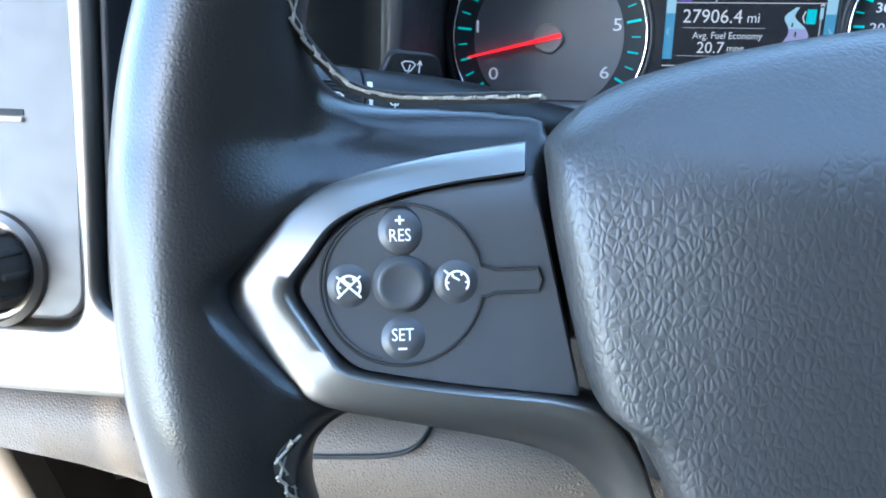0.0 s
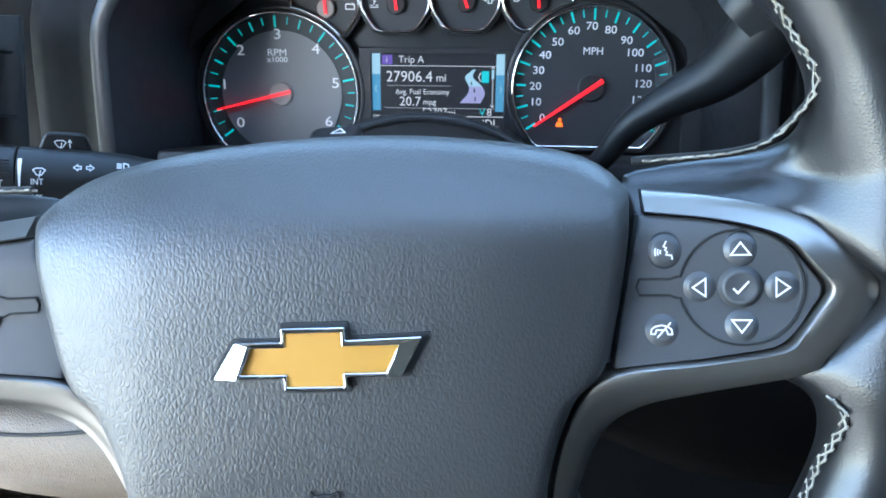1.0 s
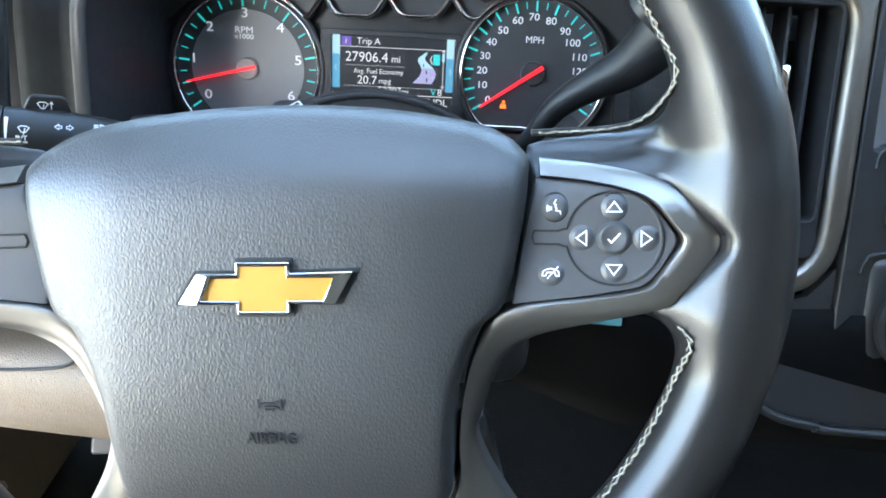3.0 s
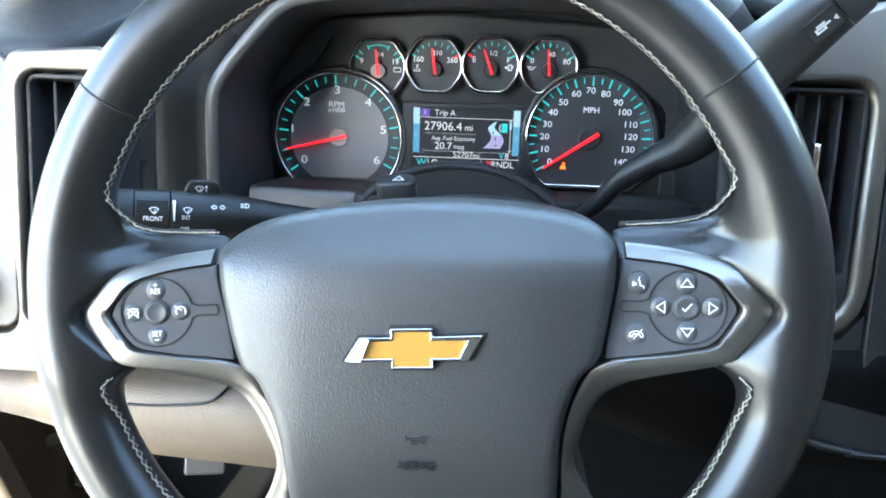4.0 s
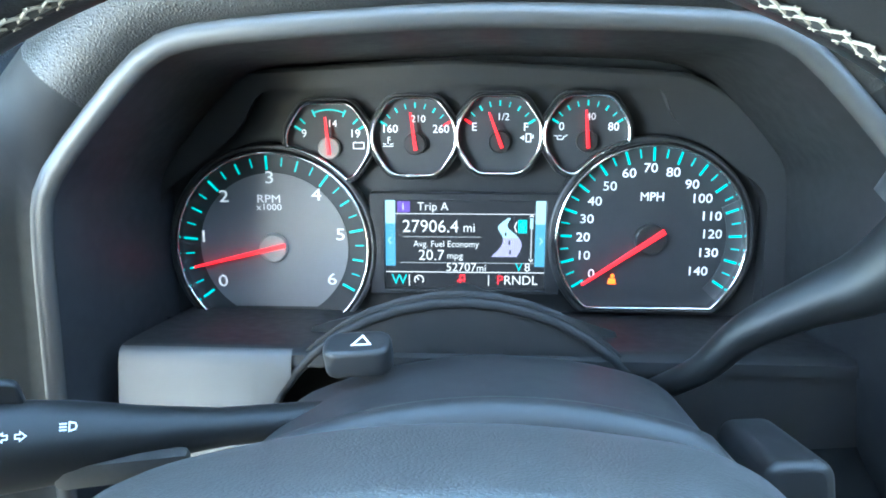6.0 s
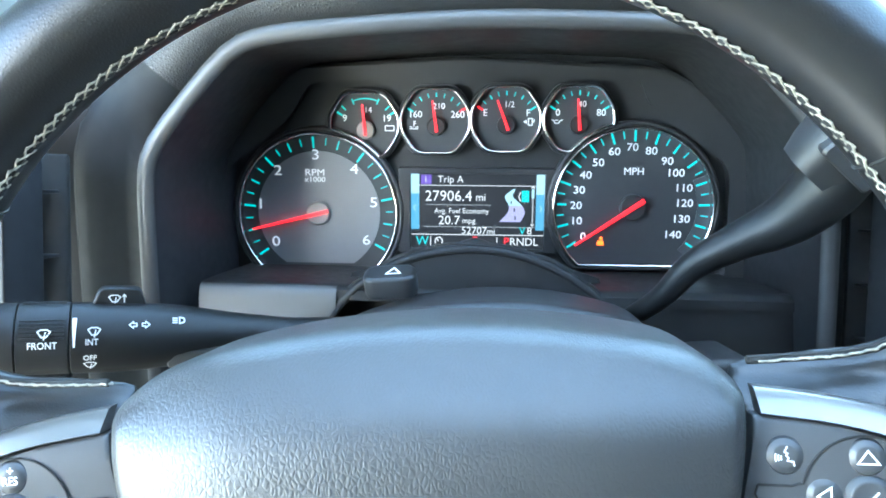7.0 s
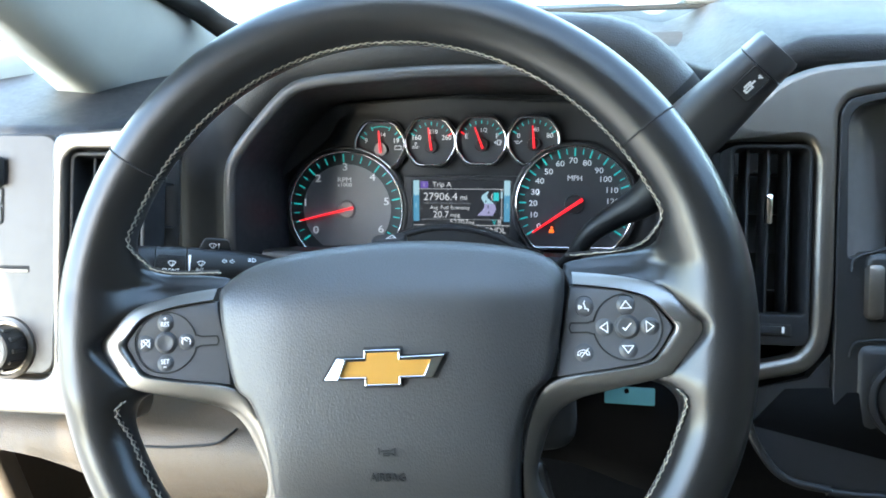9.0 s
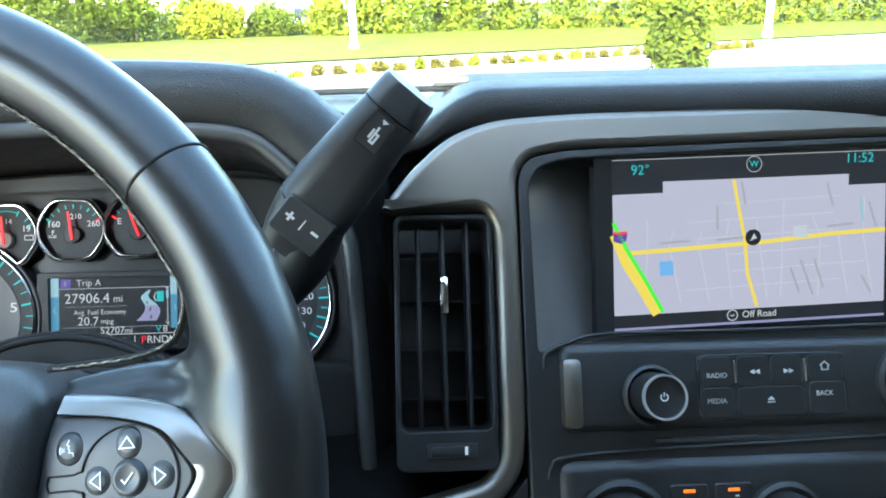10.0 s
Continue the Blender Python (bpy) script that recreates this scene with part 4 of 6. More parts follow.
lcd("side_bar", 0.0, 0.0, 0.062, 0.27, S_BLUE2)
lcd("side_bar", 0.0, 0.27, 0.062, 0.75, S_BLUE)
lcd("side_bar", 0.938, 0.0, 1.0, 0.27, S_BLUE2)
lcd("side_bar", 0.938, 0.27, 1.0, 0.75, S_BLUE)
lcd("info_tile", 0.075, 0.02, 0.155, 0.145, S_VIOLET)
lcd_words("i", 0.112, 0.08, 0.0062, S_WHITE)
lcd_words("Trip A", 0.20, 0.08, 0.0068, S_WHITE, "LEFT")
lcd("rule", 0.06, 0.155, 0.935, 0.163, S_WHITE)
lcd_words("27906.4", 0.105, 0.305, 0.0105, S_WHITE, "LEFT", 0.98)
lcd_words("mi", 0.485, 0.315, 0.0078, S_WHITE, "LEFT", 0.95)
lcd("rule", 0.11, 0.415, 0.60, 0.421, S_GREY)
lcd_words("Avg. Fuel Economy", 0.175, 0.50, 0.0054, S_WHITE, "LEFT", 0.92)
lcd_words("20.7", 0.205, 0.63, 0.0090, S_WHITE, "LEFT")
lcd_words("mpg", 0.385, 0.632, 0.0056, S_WHITE, "LEFT")
lcd("rule", 0.09, 0.71, 0.935, 0.716, S_GREY)
lcd_words("52707", 0.38, 0.765, 0.0072, S_WHITE, "LEFT", 1.0)
lcd_words("mi", 0.572, 0.772, 0.0060, S_WHITE, "LEFT")
lcd("rule", 0.0, 0.815, 1.0, 0.825, S_WHITE)
lcd("v8_tile", 0.81, 0.72, 0.925, 0.80, S_DARK, 0.0001)
lcd_words("V", 0.840, 0.762, 0.0072, S_TEAL)
lcd_words("8", 0.893, 0.762, 0.0072, S_WHITE)
lcd_words("W", 0.085, 0.912, 0.0088, S_TEAL)
lcd("rule", 0.145, 0.85, 0.151, 0.98, S_WHITE)
strokes("cruise_lamp", [[(0.0026 * math.cos(radians(a)), 0.0026 * math.sin(radians(a))) for a in range(-40, 221, 20)], [(0, 0), (-0.0016, 0.0016)]], 0.0007, S_WHITE, disp, T(DX0 + 0.21 * (DX1 - DX0), DY1 - 0.91 * (DY1 - DY0), -0.0005))
strokes("door_lamp", [[(-0.0012, -0.003), (-0.0012, 0.003), (0.0012, 0.003), (0.0012, -0.003), (-0.0012, -0.003)], [(-0.0012, 0), (0.0012, 0)], [(-0.0030, -0.001), (-0.0012, 0.0012)]], 0.0008, S_RED, disp, T(DX0 + 0.485 * (DX1 - DX0), DY1 - 0.91 * (DY1 - DY0), -0.0005))
lcd("rule", 0.648, 0.85, 0.654, 0.98, S_WHITE)
lcd_words("P", 0.700, 0.912, 0.0080, S_RED, "LEFT")
lcd_words("RNDL", 0.745, 0.912, 0.0078, S_WHITE, "LEFT", 0.98)
# winding road and pump
X, Y = (lambda f: DX0 + (DX1 - DX0) * f), (lambda f: DY1 - (DY1 - DY0) * f)
road_l = smooth_path([(X(0.765), Y(0.20), 0), (X(0.705), Y(0.30), 0), (X(0.735), Y(0.42), 0), (X(0.725), Y(0.52), 0), (X(0.665), Y(0.64), 0)], 5)
road_r = smooth_path([(X(0.785), Y(0.20), 0), (X(0.765), Y(0.30), 0), (X(0.835), Y(0.42), 0), (X(0.855), Y(0.52), 0), (X(0.825), Y(0.64), 0)], 5)
plate("road_sign", [(p.x, p.y) for p in road_l[:11]] + [(p.x, p.y) for p in reversed(road_r[:11])], [], -0.0007, -0.0005, S_BLUE2, disp)
plate("road_sign", [(p.x, p.y) for p in road_l[10:]] + [(p.x, p.y) for p in reversed(road_r[10:])], [], -0.0007, -0.00055, S_LILAC, disp)
lcd("pump_sign", 0.83, 0.22, 0.885, 0.37, S_TEAL, 0.0001)
strokes("pump_hose", [[(X(0.822), Y(0.36)), (X(0.808), Y(0.30)), (X(0.822), Y(0.24))]], 0.0007, S_WHITE, disp, Matrix.Translation((0, 0, -0.0005)))
for fx, y0, y1 in ((0.748, 0.36, 0.40), (0.772, 0.45, 0.50), (0.778, 0.56, 0.61)):
    lcd("lane_dash", fx, y0, fx + 0.010, y1, S_DARK, 0.0003)
lcd("scroll_bar", 0.910, 0.20, 0.918, 0.66, S_GREY)
lcd("scroll_thumb", 0.904, 0.20, 0.924, 0.32, S_BLUE2, 0.0001)
for y0, y1 in ((0.185, 0.170), (0.665, 0.690)):
    strokes("scroll_arrow", [[(X(0.902), Y(y0)), (X(0.914), Y(y1)), (X(0.926), Y(y0))]], 0.0007, S_WHITE, disp, Matrix.Translation((0, 0, -0.0005)))
for x0, x1 in ((0.034, 0.018), (0.966, 0.982)):
    strokes("page_arrow", [[(X(x0), Y(0.42)), (X(x1), Y(0.46)), (X(x0), Y(0.50))]], 0.0006, S_BLUE2, disp, Matrix.Translation((0, 0, -0.0005)))

# raised brow over the small gauges and the shelf under the dials
plate("gauge_brow", round_poly([(-0.066, -0.060), (-0.060, 0.045), (-0.018, 0.083), (0.118, 0.090), (0.250, 0.083), (0.318, 0.045), (0.326, -0.060)], 0.012, 4),
      [round_poly([(-0.050, -0.070), (-0.048, 0.016), (0.0, 0.052), (0.012, 0.076), (0.125, 0.080), (0.236, 0.078), (0.242, 0.060), (0.298, 0.020), (0.300, -0.064)], 0.012, 4)],
      -0.008, 0.012, M_PLASTIC, cluster, bevel=0.003)

# ---- dashboard: hood over the cluster ----
BR = dash_frame(0.145, 0.331, 0.35, roll=0.0)
BROW = [(-0.171, -0.200), (-0.169, -0.100), (-0.168, -0.063), (-0.1655, 0.000), (-0.1625, 0.0205), (-0.118, 0.0685), (-0.094, 0.0735), (0.0, 0.0780), (0.094, 0.0735), (0.118, 0.0685), (0.1625, 0.0205), (0.1655, 0.0), (0.168, -0.063), (0.169, -0.100), (0.171, -0.200)]


def make_hood():
    path = []
    for i, (a, b) in enumerate(zip(BROW, BROW[1:])):
        for k in range(4):
            path.append(Vector(a).lerp(Vector(b), k / 4))
    path.append(Vector(BROW[-1]))
    sm = path[:]
    for _ in range(2):
        sm = [sm[0]] + [(sm[i - 1] + sm[i] * 2 + sm[i + 1]) / 4 for i in range(1, len(sm) - 1)] + [sm[-1]]
    tunnel, lip, shell = [], [], []
    for i, p in enumerate(sm):
        d = (sm[min(i + 1, len(sm) - 1)] - sm[max(i - 1, 0)]).normalized()
        o = Vector((-d.y, d.x))
        q = lambda off, dep: (p.x + o.x * off, p.y + o.y * off, dep)
        flat = smooth01((abs(o.x) - 0.72) / 0.24)
        wide = 0.054 if o.x < 0 else 0.020
        tunnel.append([q(0.0, -0.001), q(-0.002, -0.012), q(-0.003, -0.05), q(-0.004, -0.150)])
        lip.append([q(0.0, -0.004), q(0.0004, -0.0004), q(0.002, 0.0012), q(0.005, 0.0018), q(0.0080, 0.0010), q(0.0092, -0.0008)])
        roll = [(0.0092, -0.0010), (0.012, 0.0016), (0.019, 0.0044), (0.028, 0.0044), (0.037, 0.0005), (0.044, -0.008), (0.049, -0.022), (0.051, -0.060), (0.051, -0.20)]
        side = [(0.0092, -0.0010), (0.010, -0.003), (wide * 0.35, -0.006), (wide * 0.55, -0.008), (wide * 0.75, -0.010), (wide * 0.9, -0.013), (wide, -0.020), (wide, -0.060), (wide, -0.20)]
        shell.append([q(a[0] + (b[0] - a[0]) * flat, a[1] + (b[1] - a[1]) * flat) for a, b in zip(roll, side)])
    hood = tagged(empty("cluster_hood", BR), "dark grained hood over the instrument cluster with grey lip", "dashboard hood")
    loft("tunnel", tunnel, M_TUNNEL, hood, "smooth black inner wall", closed=False, caps=False, sharp=60)
    loft("lip", lip, M_LIP, hood, "satin grey lip", closed=False, caps=False, sharp=60)
    a, b = 18, len(shell) - 18
    loft("shell", shell[a:b], M_HOOD, hood, "grained vinyl shell", closed=False, caps=False, sharp=60)
    loft("side_cheek", shell[:a + 1], M_CHEEK, hood, "dark plain cheek beside the vent", closed=False, caps=False, sharp=60)
    loft("side_cheek", shell[b - 1:], M_CHEEK, hood, "dark plain cheek beside the vent", closed=False, caps=False, sharp=60)


make_hood()

# ---- dashboard top pad ----


def pad_z(x, y):
    z = 1.552
    z += 0.0385 * smooth01((x - 0.318) / 0.075)
    z += 0.022 * smooth01((x + 0.09) / 0.07) * smooth01((0.345 - x) / 0.08)
    z -= 0.034 * smooth01((y - 0.40) / 0.36)
    return z


def pad_front(x):
    under = smooth01((x + 0.11) / 0.05) * smooth01((0.360 - x) / 0.06)
    return 0.300 + 0.075 * smooth01((x + 0.11) / 0.05) + 0.130 * under


rings = []
for i in range(141):
    x = -0.40 + 1.55 * i / 140
    yf = pad_front(x)
    r = 0.0065 + 0.0055 * (1 - smooth01((x + 0.11) / 0.05)) + 0.0060 * smooth01((x - 0.345) / 0.05)
    ring = []
    z0 = pad_z(x, yf)
    w = smooth01((x - 0.345) / 0.05)
    ring += [(x, yf + 0.060, z0 - 0.060 + 0.012 * w), (x, yf + 0.045 - 0.037 * w, z0 - 0.020 - 0.008 * w), (x, yf + 0.020 - 0.018 * w, z0 - 0.014 - 0.006 * w)]
    for a in (-80, -40, 0, 35, 65, 90):
        ring.append((x, yf + r - r * math.cos(radians(a)) * 1.0, z0 - r + r * math.sin(radians(a))))
    for k in range(1, 25):
        y = yf + r + (0.92 - yf - r) * k / 24
        ring.append((x, y, pad_z(x, y)))
    rings.append(ring)
tagged(loft("dash_top", rings, M_PAD, closed=False, caps=False, sharp=70), "dark blue-grey grained vinyl dashboard top", "dashboard", kind="structure")

# lower body of the dashboard, a plain dark wall behind the panels
tagged(box("dash_core", (1.60, 0.25, 0.40), (0.37, 0.62, 1.33), M_GAP, bevel=0.01), "dark inner body behind the dashboard panels", "dashboard", kind="structure")


# ---- vents ----
def make_vent(name, m, x0, y0, x1, y1, tab, label):
    v = tagged(empty(name, m), label, "air vent")
    plate("vent_frame", rounded(x0, y0, x1, y1, 0.006), [rounded(x0 + 0.003, y0 + 0.022, x1 - 0.003, y1 - 0.003, 0.004)], -0.030, -0.001, M_VENT, v, bevel=0.001)
    box("vent_back", (x1 - x0, y1 - y0, 0.004), ((x0 + x1) / 2, (y0 + y1) / 2, -0.052), M_GAP, v)
    for k in range(4):
        y = y0 + 0.022 + (y1 - y0 - 0.025) * (k + 0.5) / 4
        box("rear_slat", (x1 - x0 - 0.006, 0.0016, 0.016), ((x0 + x1) / 2, y, -0.040), M_VENT, v, bevel=0.0005)
    n = 4
    for k in range(1, n):
        x = x0 + (x1 - x0) * k / n
        slat = box("slat", (0.0022, y1 - y0 - 0.026, 0.020), (x, (y0 + y1) / 2 + 0.0095, -0.018), M_VENT, v, bevel=0.0008)
        if k == 2 and tab:
            box("tab", (0.0045, 0.022, 0.006), (x, tab, -0.006), M_CHROME, v, "chrome vent tab", bevel=0.0015)
    box("wheel_recess", (0.026, 0.009, 0.002), ((x0 + x1) / 2 + 0.002, y0 + 0.011, -0.001), M_GAP, v, bevel=0.0008)
    box("thumbwheel", (0.020, 0.006, 0.004), ((x0 + x1) / 2 + 0.001, y0 + 0.011, -0.0005), M_VENT, v, bevel=0.0012)
    box("wheel_mark", (0.0016, 0.0045, 0.0006), ((x0 + x1) / 2 + 0.009, y0 + 0.0115, 0.0018), M_WHITE, v, bevel=0.0002)
    return v


FR = dash_frame(0.13, 0.303, 0.50) @ Matrix.Translation((-0.1340, 0.0055, 0)) @ Matrix.Diagonal((1.0, 0.92, 1.0, 1.0))
FL = dash_frame(0.13, 0.265, 0.50) @ Matrix.Translation((-0.115, 0.0, 0))
make_vent("air_vent", FR, 0.3435, -0.108, 0.3970, 0.038, -0.009, "black air vent with upright slats and chrome tab")
make_vent("air_vent", FL, -0.1260, -0.108, -0.0700, 0.044, -0.009, "black air vent beside the headlamp panel")

tagged(box("dash_filler", (0.100, 0.012, 0.26), (0, 0, 0), M_DARK, bevel=0.004, m=pose(-0.085, 0.348, 1.415, 0, 0, 4.2)), "dark infill beside the cluster hood", "dash panel", kind="structure")

# ---- silver trim ----
trim_outer = round_poly([(0.3370, 0.0415), (0.3530, 0.0640), (0.3740, 0.0850), (0.3980, 0.0950), (0.4400, 0.0990), (0.6200, 0.1045), (0.9000, 0.1100), (0.9000, 0.0890), (0.6220, 0.0836), (0.4380, 0.0762), (0.4170, 0.0712), (0.4112, 0.0600), (0.4112, -0.085), (0.4080, -0.1100), (0.3960, -0.1270), (0.345, -0.1390), (0.3435, -0.1270), (0.3890, -0.1145), (0.3970, -0.1030), (0.3982, -0.085), (0.3982, 0.028), (0.3920, 0.0410)],
                        [0.002, 0.02, 0.02, 0.02, 0.03, 0.05, 0.002, 0.002, 0.05, 0.02, 0.006, 0.006, 0.02, 0.012, 0.014, 0.003, 0.003, 0.010, 0.006, 0.01, 0.008, 0.006], 6)
trim_r = tagged(empty("dash_trim", FR), "satin silver trim round the vent and screen", "dash trim")
plate("trim_panel", trim_outer, [], -0.016, 0.003, M_TRIM, trim_r, bevel=0.0052, seg=5)
trim_l = tagged(empty("dash_trim", FL), "satin silver trim round the vent and headlamp panel", "dash trim")
plate("trim_panel", round_poly([(-0.262, -0.140), (-0.262, -0.1150), (-0.2290, -0.1150), (-0.1330, -0.1150), (-0.1370, 0.0560), (-0.076, 0.0610), (-0.066, 0.0520), (-0.070, 0.0460), (-0.120, 0.0460), (-0.1275, 0.038), (-0.1275, -0.103), (-0.120, -0.1105), (-0.068, -0.1105), (-0.066, -0.130), (-0.070, -0.140)], [0.01, 0.004, 0.004, 0.012, 0.012, 0.008, 0.004, 0.002, 0.006, 0.006, 0.006, 0.006, 0.003, 0.006, 0.004], 6),
      [], -0.014, 0.004, M_TRIM, trim_l, bevel=0.0030, seg=4)

# ---- headlamp panel ----
lamp = tagged(empty("headlamp_panel", FL), "grey headlamp switch panel with knob and thumbwheel", "switch panel")
plate("panel", rounded(-0.300, -0.1130, -0.1330, 0.0560, 0.012), [], -0.010, 0.001, M_LAMP, lamp, bevel=0.002)
box("slot", (0.064, 0.0022, 0.001), (-0.186, -0.038, 0.001), M_GAP, lamp, bevel=0.0003)
box("slot_lip", (0.064, 0.0018, 0.0022), (-0.186, -0.0405, 0.0014), M_CREAM, lamp, bevel=0.0005)
km = Matrix.Translation((-0.170, -0.0950, 0.001))
lathe("knob_bezel", [(0.0225, 0), (0.0220, 0.002), (0.0195, 0.0035), (0.0185, 0.001)], M_TRIM, lamp, "", 40, km)
knob = lathe("lamp_knob", [(0.0165, 0), (0.0155, 0.016), (0.0148, 0.0185), (0.0130, 0.0190), (0.0125, 0.0180), (0.0002, 0.0180)], M_LAMP, lamp, "ribbed grey headlamp knob", 40, km)
for k in range(12):
    a = radians(30 * k)
    box("rib", (0.0024, 0.0030, 0.013), (0, 0, 0), M_LAMP, knob, bevel=0.0008, m=Matrix.Translation((0.0158 * math.cos(a), 0.0158 * math.sin(a), 0.0085)) @ pose(0, 0, 0, 0, 0, math.degrees(a)))
for x, y in ((0, 0), (-0.006, 0.005), (0.006, 0.005), (0, -0.0075), (-0.0075, -0.001), (0.0075, -0.001), (0, 0.008)):
    plate("lamp_mark", rounded(x - 0.0016, y - 0.0011, x + 0.0016, y + 0.0011, 0.0008, 3), [], 0.0180, 0.0182, M_WHITE, knob)
lathe("dimmer_wheel", [(0.013, -0.004), (0.0135, -0.002), (0.0135, 0.002), (0.013, 0.004)], M_LAMP, lamp, "ribbed dimmer thumbwheel", 32, Matrix.Translation((-0.208, -0.0900, -0.002)) @ pose(0, 0, 0, 0, 90, 0))
box("wheel_slot", (0.011, 0.034, 0.001), (-0.208, -0.0900, 0.0012), M_GAP, lamp, bevel=0.0004)
for x in (-0.2145, -0.1815):
    box("toggle", (0.016, 0.021, 0.010), (x, 0.0290, 0.005), M_LAMP, lamp, "small square rocker switch", bevel=0.003, seg=3)
box("link_mark", (0.017, 0.0010, 0.0006), (-0.198, 0.0310, 0.0013), M_GAP, lamp, bevel=0.0002)
plate("pad_frame", rounded(-0.2120, -0.0080, -0.1740, 0.0185, 0.003), [rounded(-0.2112, -0.0072, -0.1748, 0.0177, 0.0026)], 0.0, 0.0016, M_GAP, lamp)
plate("pad_button", rounded(-0.2110, 0.0055, -0.1750, 0.0175, 0.002), [], 0.0, 0.0022, M_LAMP, lamp, bevel=0.0005)
plate("pad_button", rounded(-0.2110, -0.0070, -0.1938, 0.0045, 0.002), [], 0.0, 0.0022, M_LAMP, lamp, bevel=0.0005)
plate("pad_button", rounded(-0.1922, -0.0070, -0.1750, 0.0045, 0.002), [], 0.0, 0.0022, M_LAMP, lamp, bevel=0.0005)
strokes("pad_mark", [[(-0.0025, 0), (0.0025, 0)]], 0.0010, M_WHITE, lamp, T(-0.2025, -0.0012, 0.0022))
strokes("pad_mark", [[(-0.0022, 0), (0.0022, 0)], [(0, -0.0022), (0, 0.0022)]], 0.0010, M_WHITE, lamp, T(-0.1835, -0.0012, 0.0022))
strokes("pad_mark", [[(-0.003, 0.002), (0.003, 0.002), (0.003, -0.001), (-0.003, -0.001), (-0.003, 0.002)], [(0, -0.001), (0, -0.005)]], 0.0010, M_WHITE, lamp, T(-0.1930, 0.0125, 0.0022))

# ---- lower surround under the cluster ----
LS = dash_frame(0.141, 0.367, 0.50) @ Matrix.Scale(0.92, 4) @ Matrix.Translation((-0.138, 0, 0))
arch = [(0.138 + 0.098 * math.cos(radians(a)), -0.135 + 0.084 * math.sin(radians(a))) for a in range(0, 181, 9)]
low = tagged(empty("lower_surround", LS), "grey plastic surround under the dials, arched over the column", "dash trim")
# One surround: its left is coloured paler, the rest darker, for the door light.
plate("face", [(-0.022, -0.0755), (-0.019, -0.170), (0.030, -0.170), (0.040, -0.135)] + arch[::-1] + [(0.236, -0.170), (0.328, -0.170), (0.330, -0.0755)], [], -0.010, 0.002, M_DARK, low, bevel=0.004)
loft("side_panel", [[(x0, -0.172, 0.0055), (x, -0.130, 0.0058), (x, -0.083, 0.0058), (x, -0.0775, 0.0048), (x, -0.0752, 0.0030), (x, -0.0748, 0.0)] for x0, x in ((-0.0225, -0.0255), (-0.0215, -0.0245), (0.010, 0.010), (0.028, 0.030), (0.037, 0.0395))] + [[(x, b, 0.0050), (x, (b - 0.083) / 2, 0.0058), (x, -0.083, 0.0058), (x, -0.0775, 0.0048), (x, -0.0752, 0.0030), (x, -0.0748, 0.0)] for x, b in ((0.0420, -0.1180), (0.0460, -0.1050), (0.0510, -0.0960), (0.0570, -0.0875))], M_PANEL, low, "satin panel left of the column, made paler for the door light", closed=False, caps=False, sharp=60)
loft("shelf", [[(x, -0.083, 0.0040), (x, -0.0775, 0.0040), (x, -0.0748, 0.0010), (x, -0.0738, -0.004), (x, -0.0728, -0.03), (x, -0.0708, -0.110)] for x in (-0.0258, 0.05, 0.14, 0.22, 0.330)], M_DARK, low, closed=False, caps=False)
box("slot", (0.030, 0.0012, 0.001), (0.010, -0.1185, 0.0062), M_GAP, low, bevel=0.0003)
# Black sheet added behind the arch, so that its opening reads as deep shade.
plate("arch_backing", [(0.036, -0.170), (0.036, -0.130), (0.060, -0.070), (0.138, -0.046), (0.216, -0.070), (0.240, -0.130), (0.240, -0.170)], [], -0.034, -0.030, M_GAP, low)
tube("arch_edge", [(x, y, 0.002) for x, y in arch], 0.0028, M_VENT, low, sides=10)

# ---- steering column ----
column = tagged(empty("steering_column", WHEEL), "black plastic steering column shroud with hazard button", "steering column")


def shroud_top(u):
    return 0.0475 - 0.019 * ((u - 0.014) / 0.085) ** 2


def make_shroud():
    h = 0.003
    U, V, N = grid((-0.115, -0.10, -0.24), (0.13, 0.065, -0.045), h)
    topv = shroud_top(U) - 0.004 - 0.06 * (N + 0.105)
    qx = np.abs(U - 0.014) - 0.084
    qy = np.maximum(V - topv, -V - 0.085)
    d = smax(qx, qy, 0.020)
    d = smax(d, np.maximum(N + 0.100, -N - 0.178), 0.006)
    v, f = surface(d, (-0.115, -0.10, -0.24), h)
    v = relax(v, f, 2)
    raw("shroud", v, f, M_SHROUD, column, "black plastic shroud", sharp=180)
    rings = []
    for u in np.linspace(-0.070, 0.100, 27):
        t = shroud_top(u)
        drop = 0.010 * smooth01((u - 0.084) / 0.016)
        rings.append([(u, t - drop + dv, dn) for dv, dn in ((-0.030, -0.096), (-0.012, -0.0945), (-0.005, -0.0955), (-0.0012, -0.0985), (0.0, -0.1030), (-0.0008, -0.1085), (-0.0035, -0.1130), (-0.0080, -0.1150))])
    loft("shroud_collar", rings, M_SHROUD, column, "rounded front edge of the shroud", closed=False, caps=False, sharp=70)
    tube("shroud_seam", [(u, shroud_top(u) - 0.0042, -0.1145) for u in np.linspace(-0.060, 0.086, 20)], 0.0011, M_GAP, column, sides=6)
    lock = plate("key_housing", rounded(-0.012, -0.020, 0.012, 0.016, 0.007), [], -0.045, 0.010, M_SHROUD, column, "rounded key lock housing", bevel=0.004, seg=3, m=Matrix.Translation((0.1240, -0.002, -0.140)))
    lathe("key_collar", [(0.0075, 0.0), (0.0075, 0.0020), (0.0060, 0.0026), (0.0055, 0.0010), (0.0002, 0.0010)], M_GAP, lock, "", 24, Matrix.Translation((0, -0.004, 0.0098)))


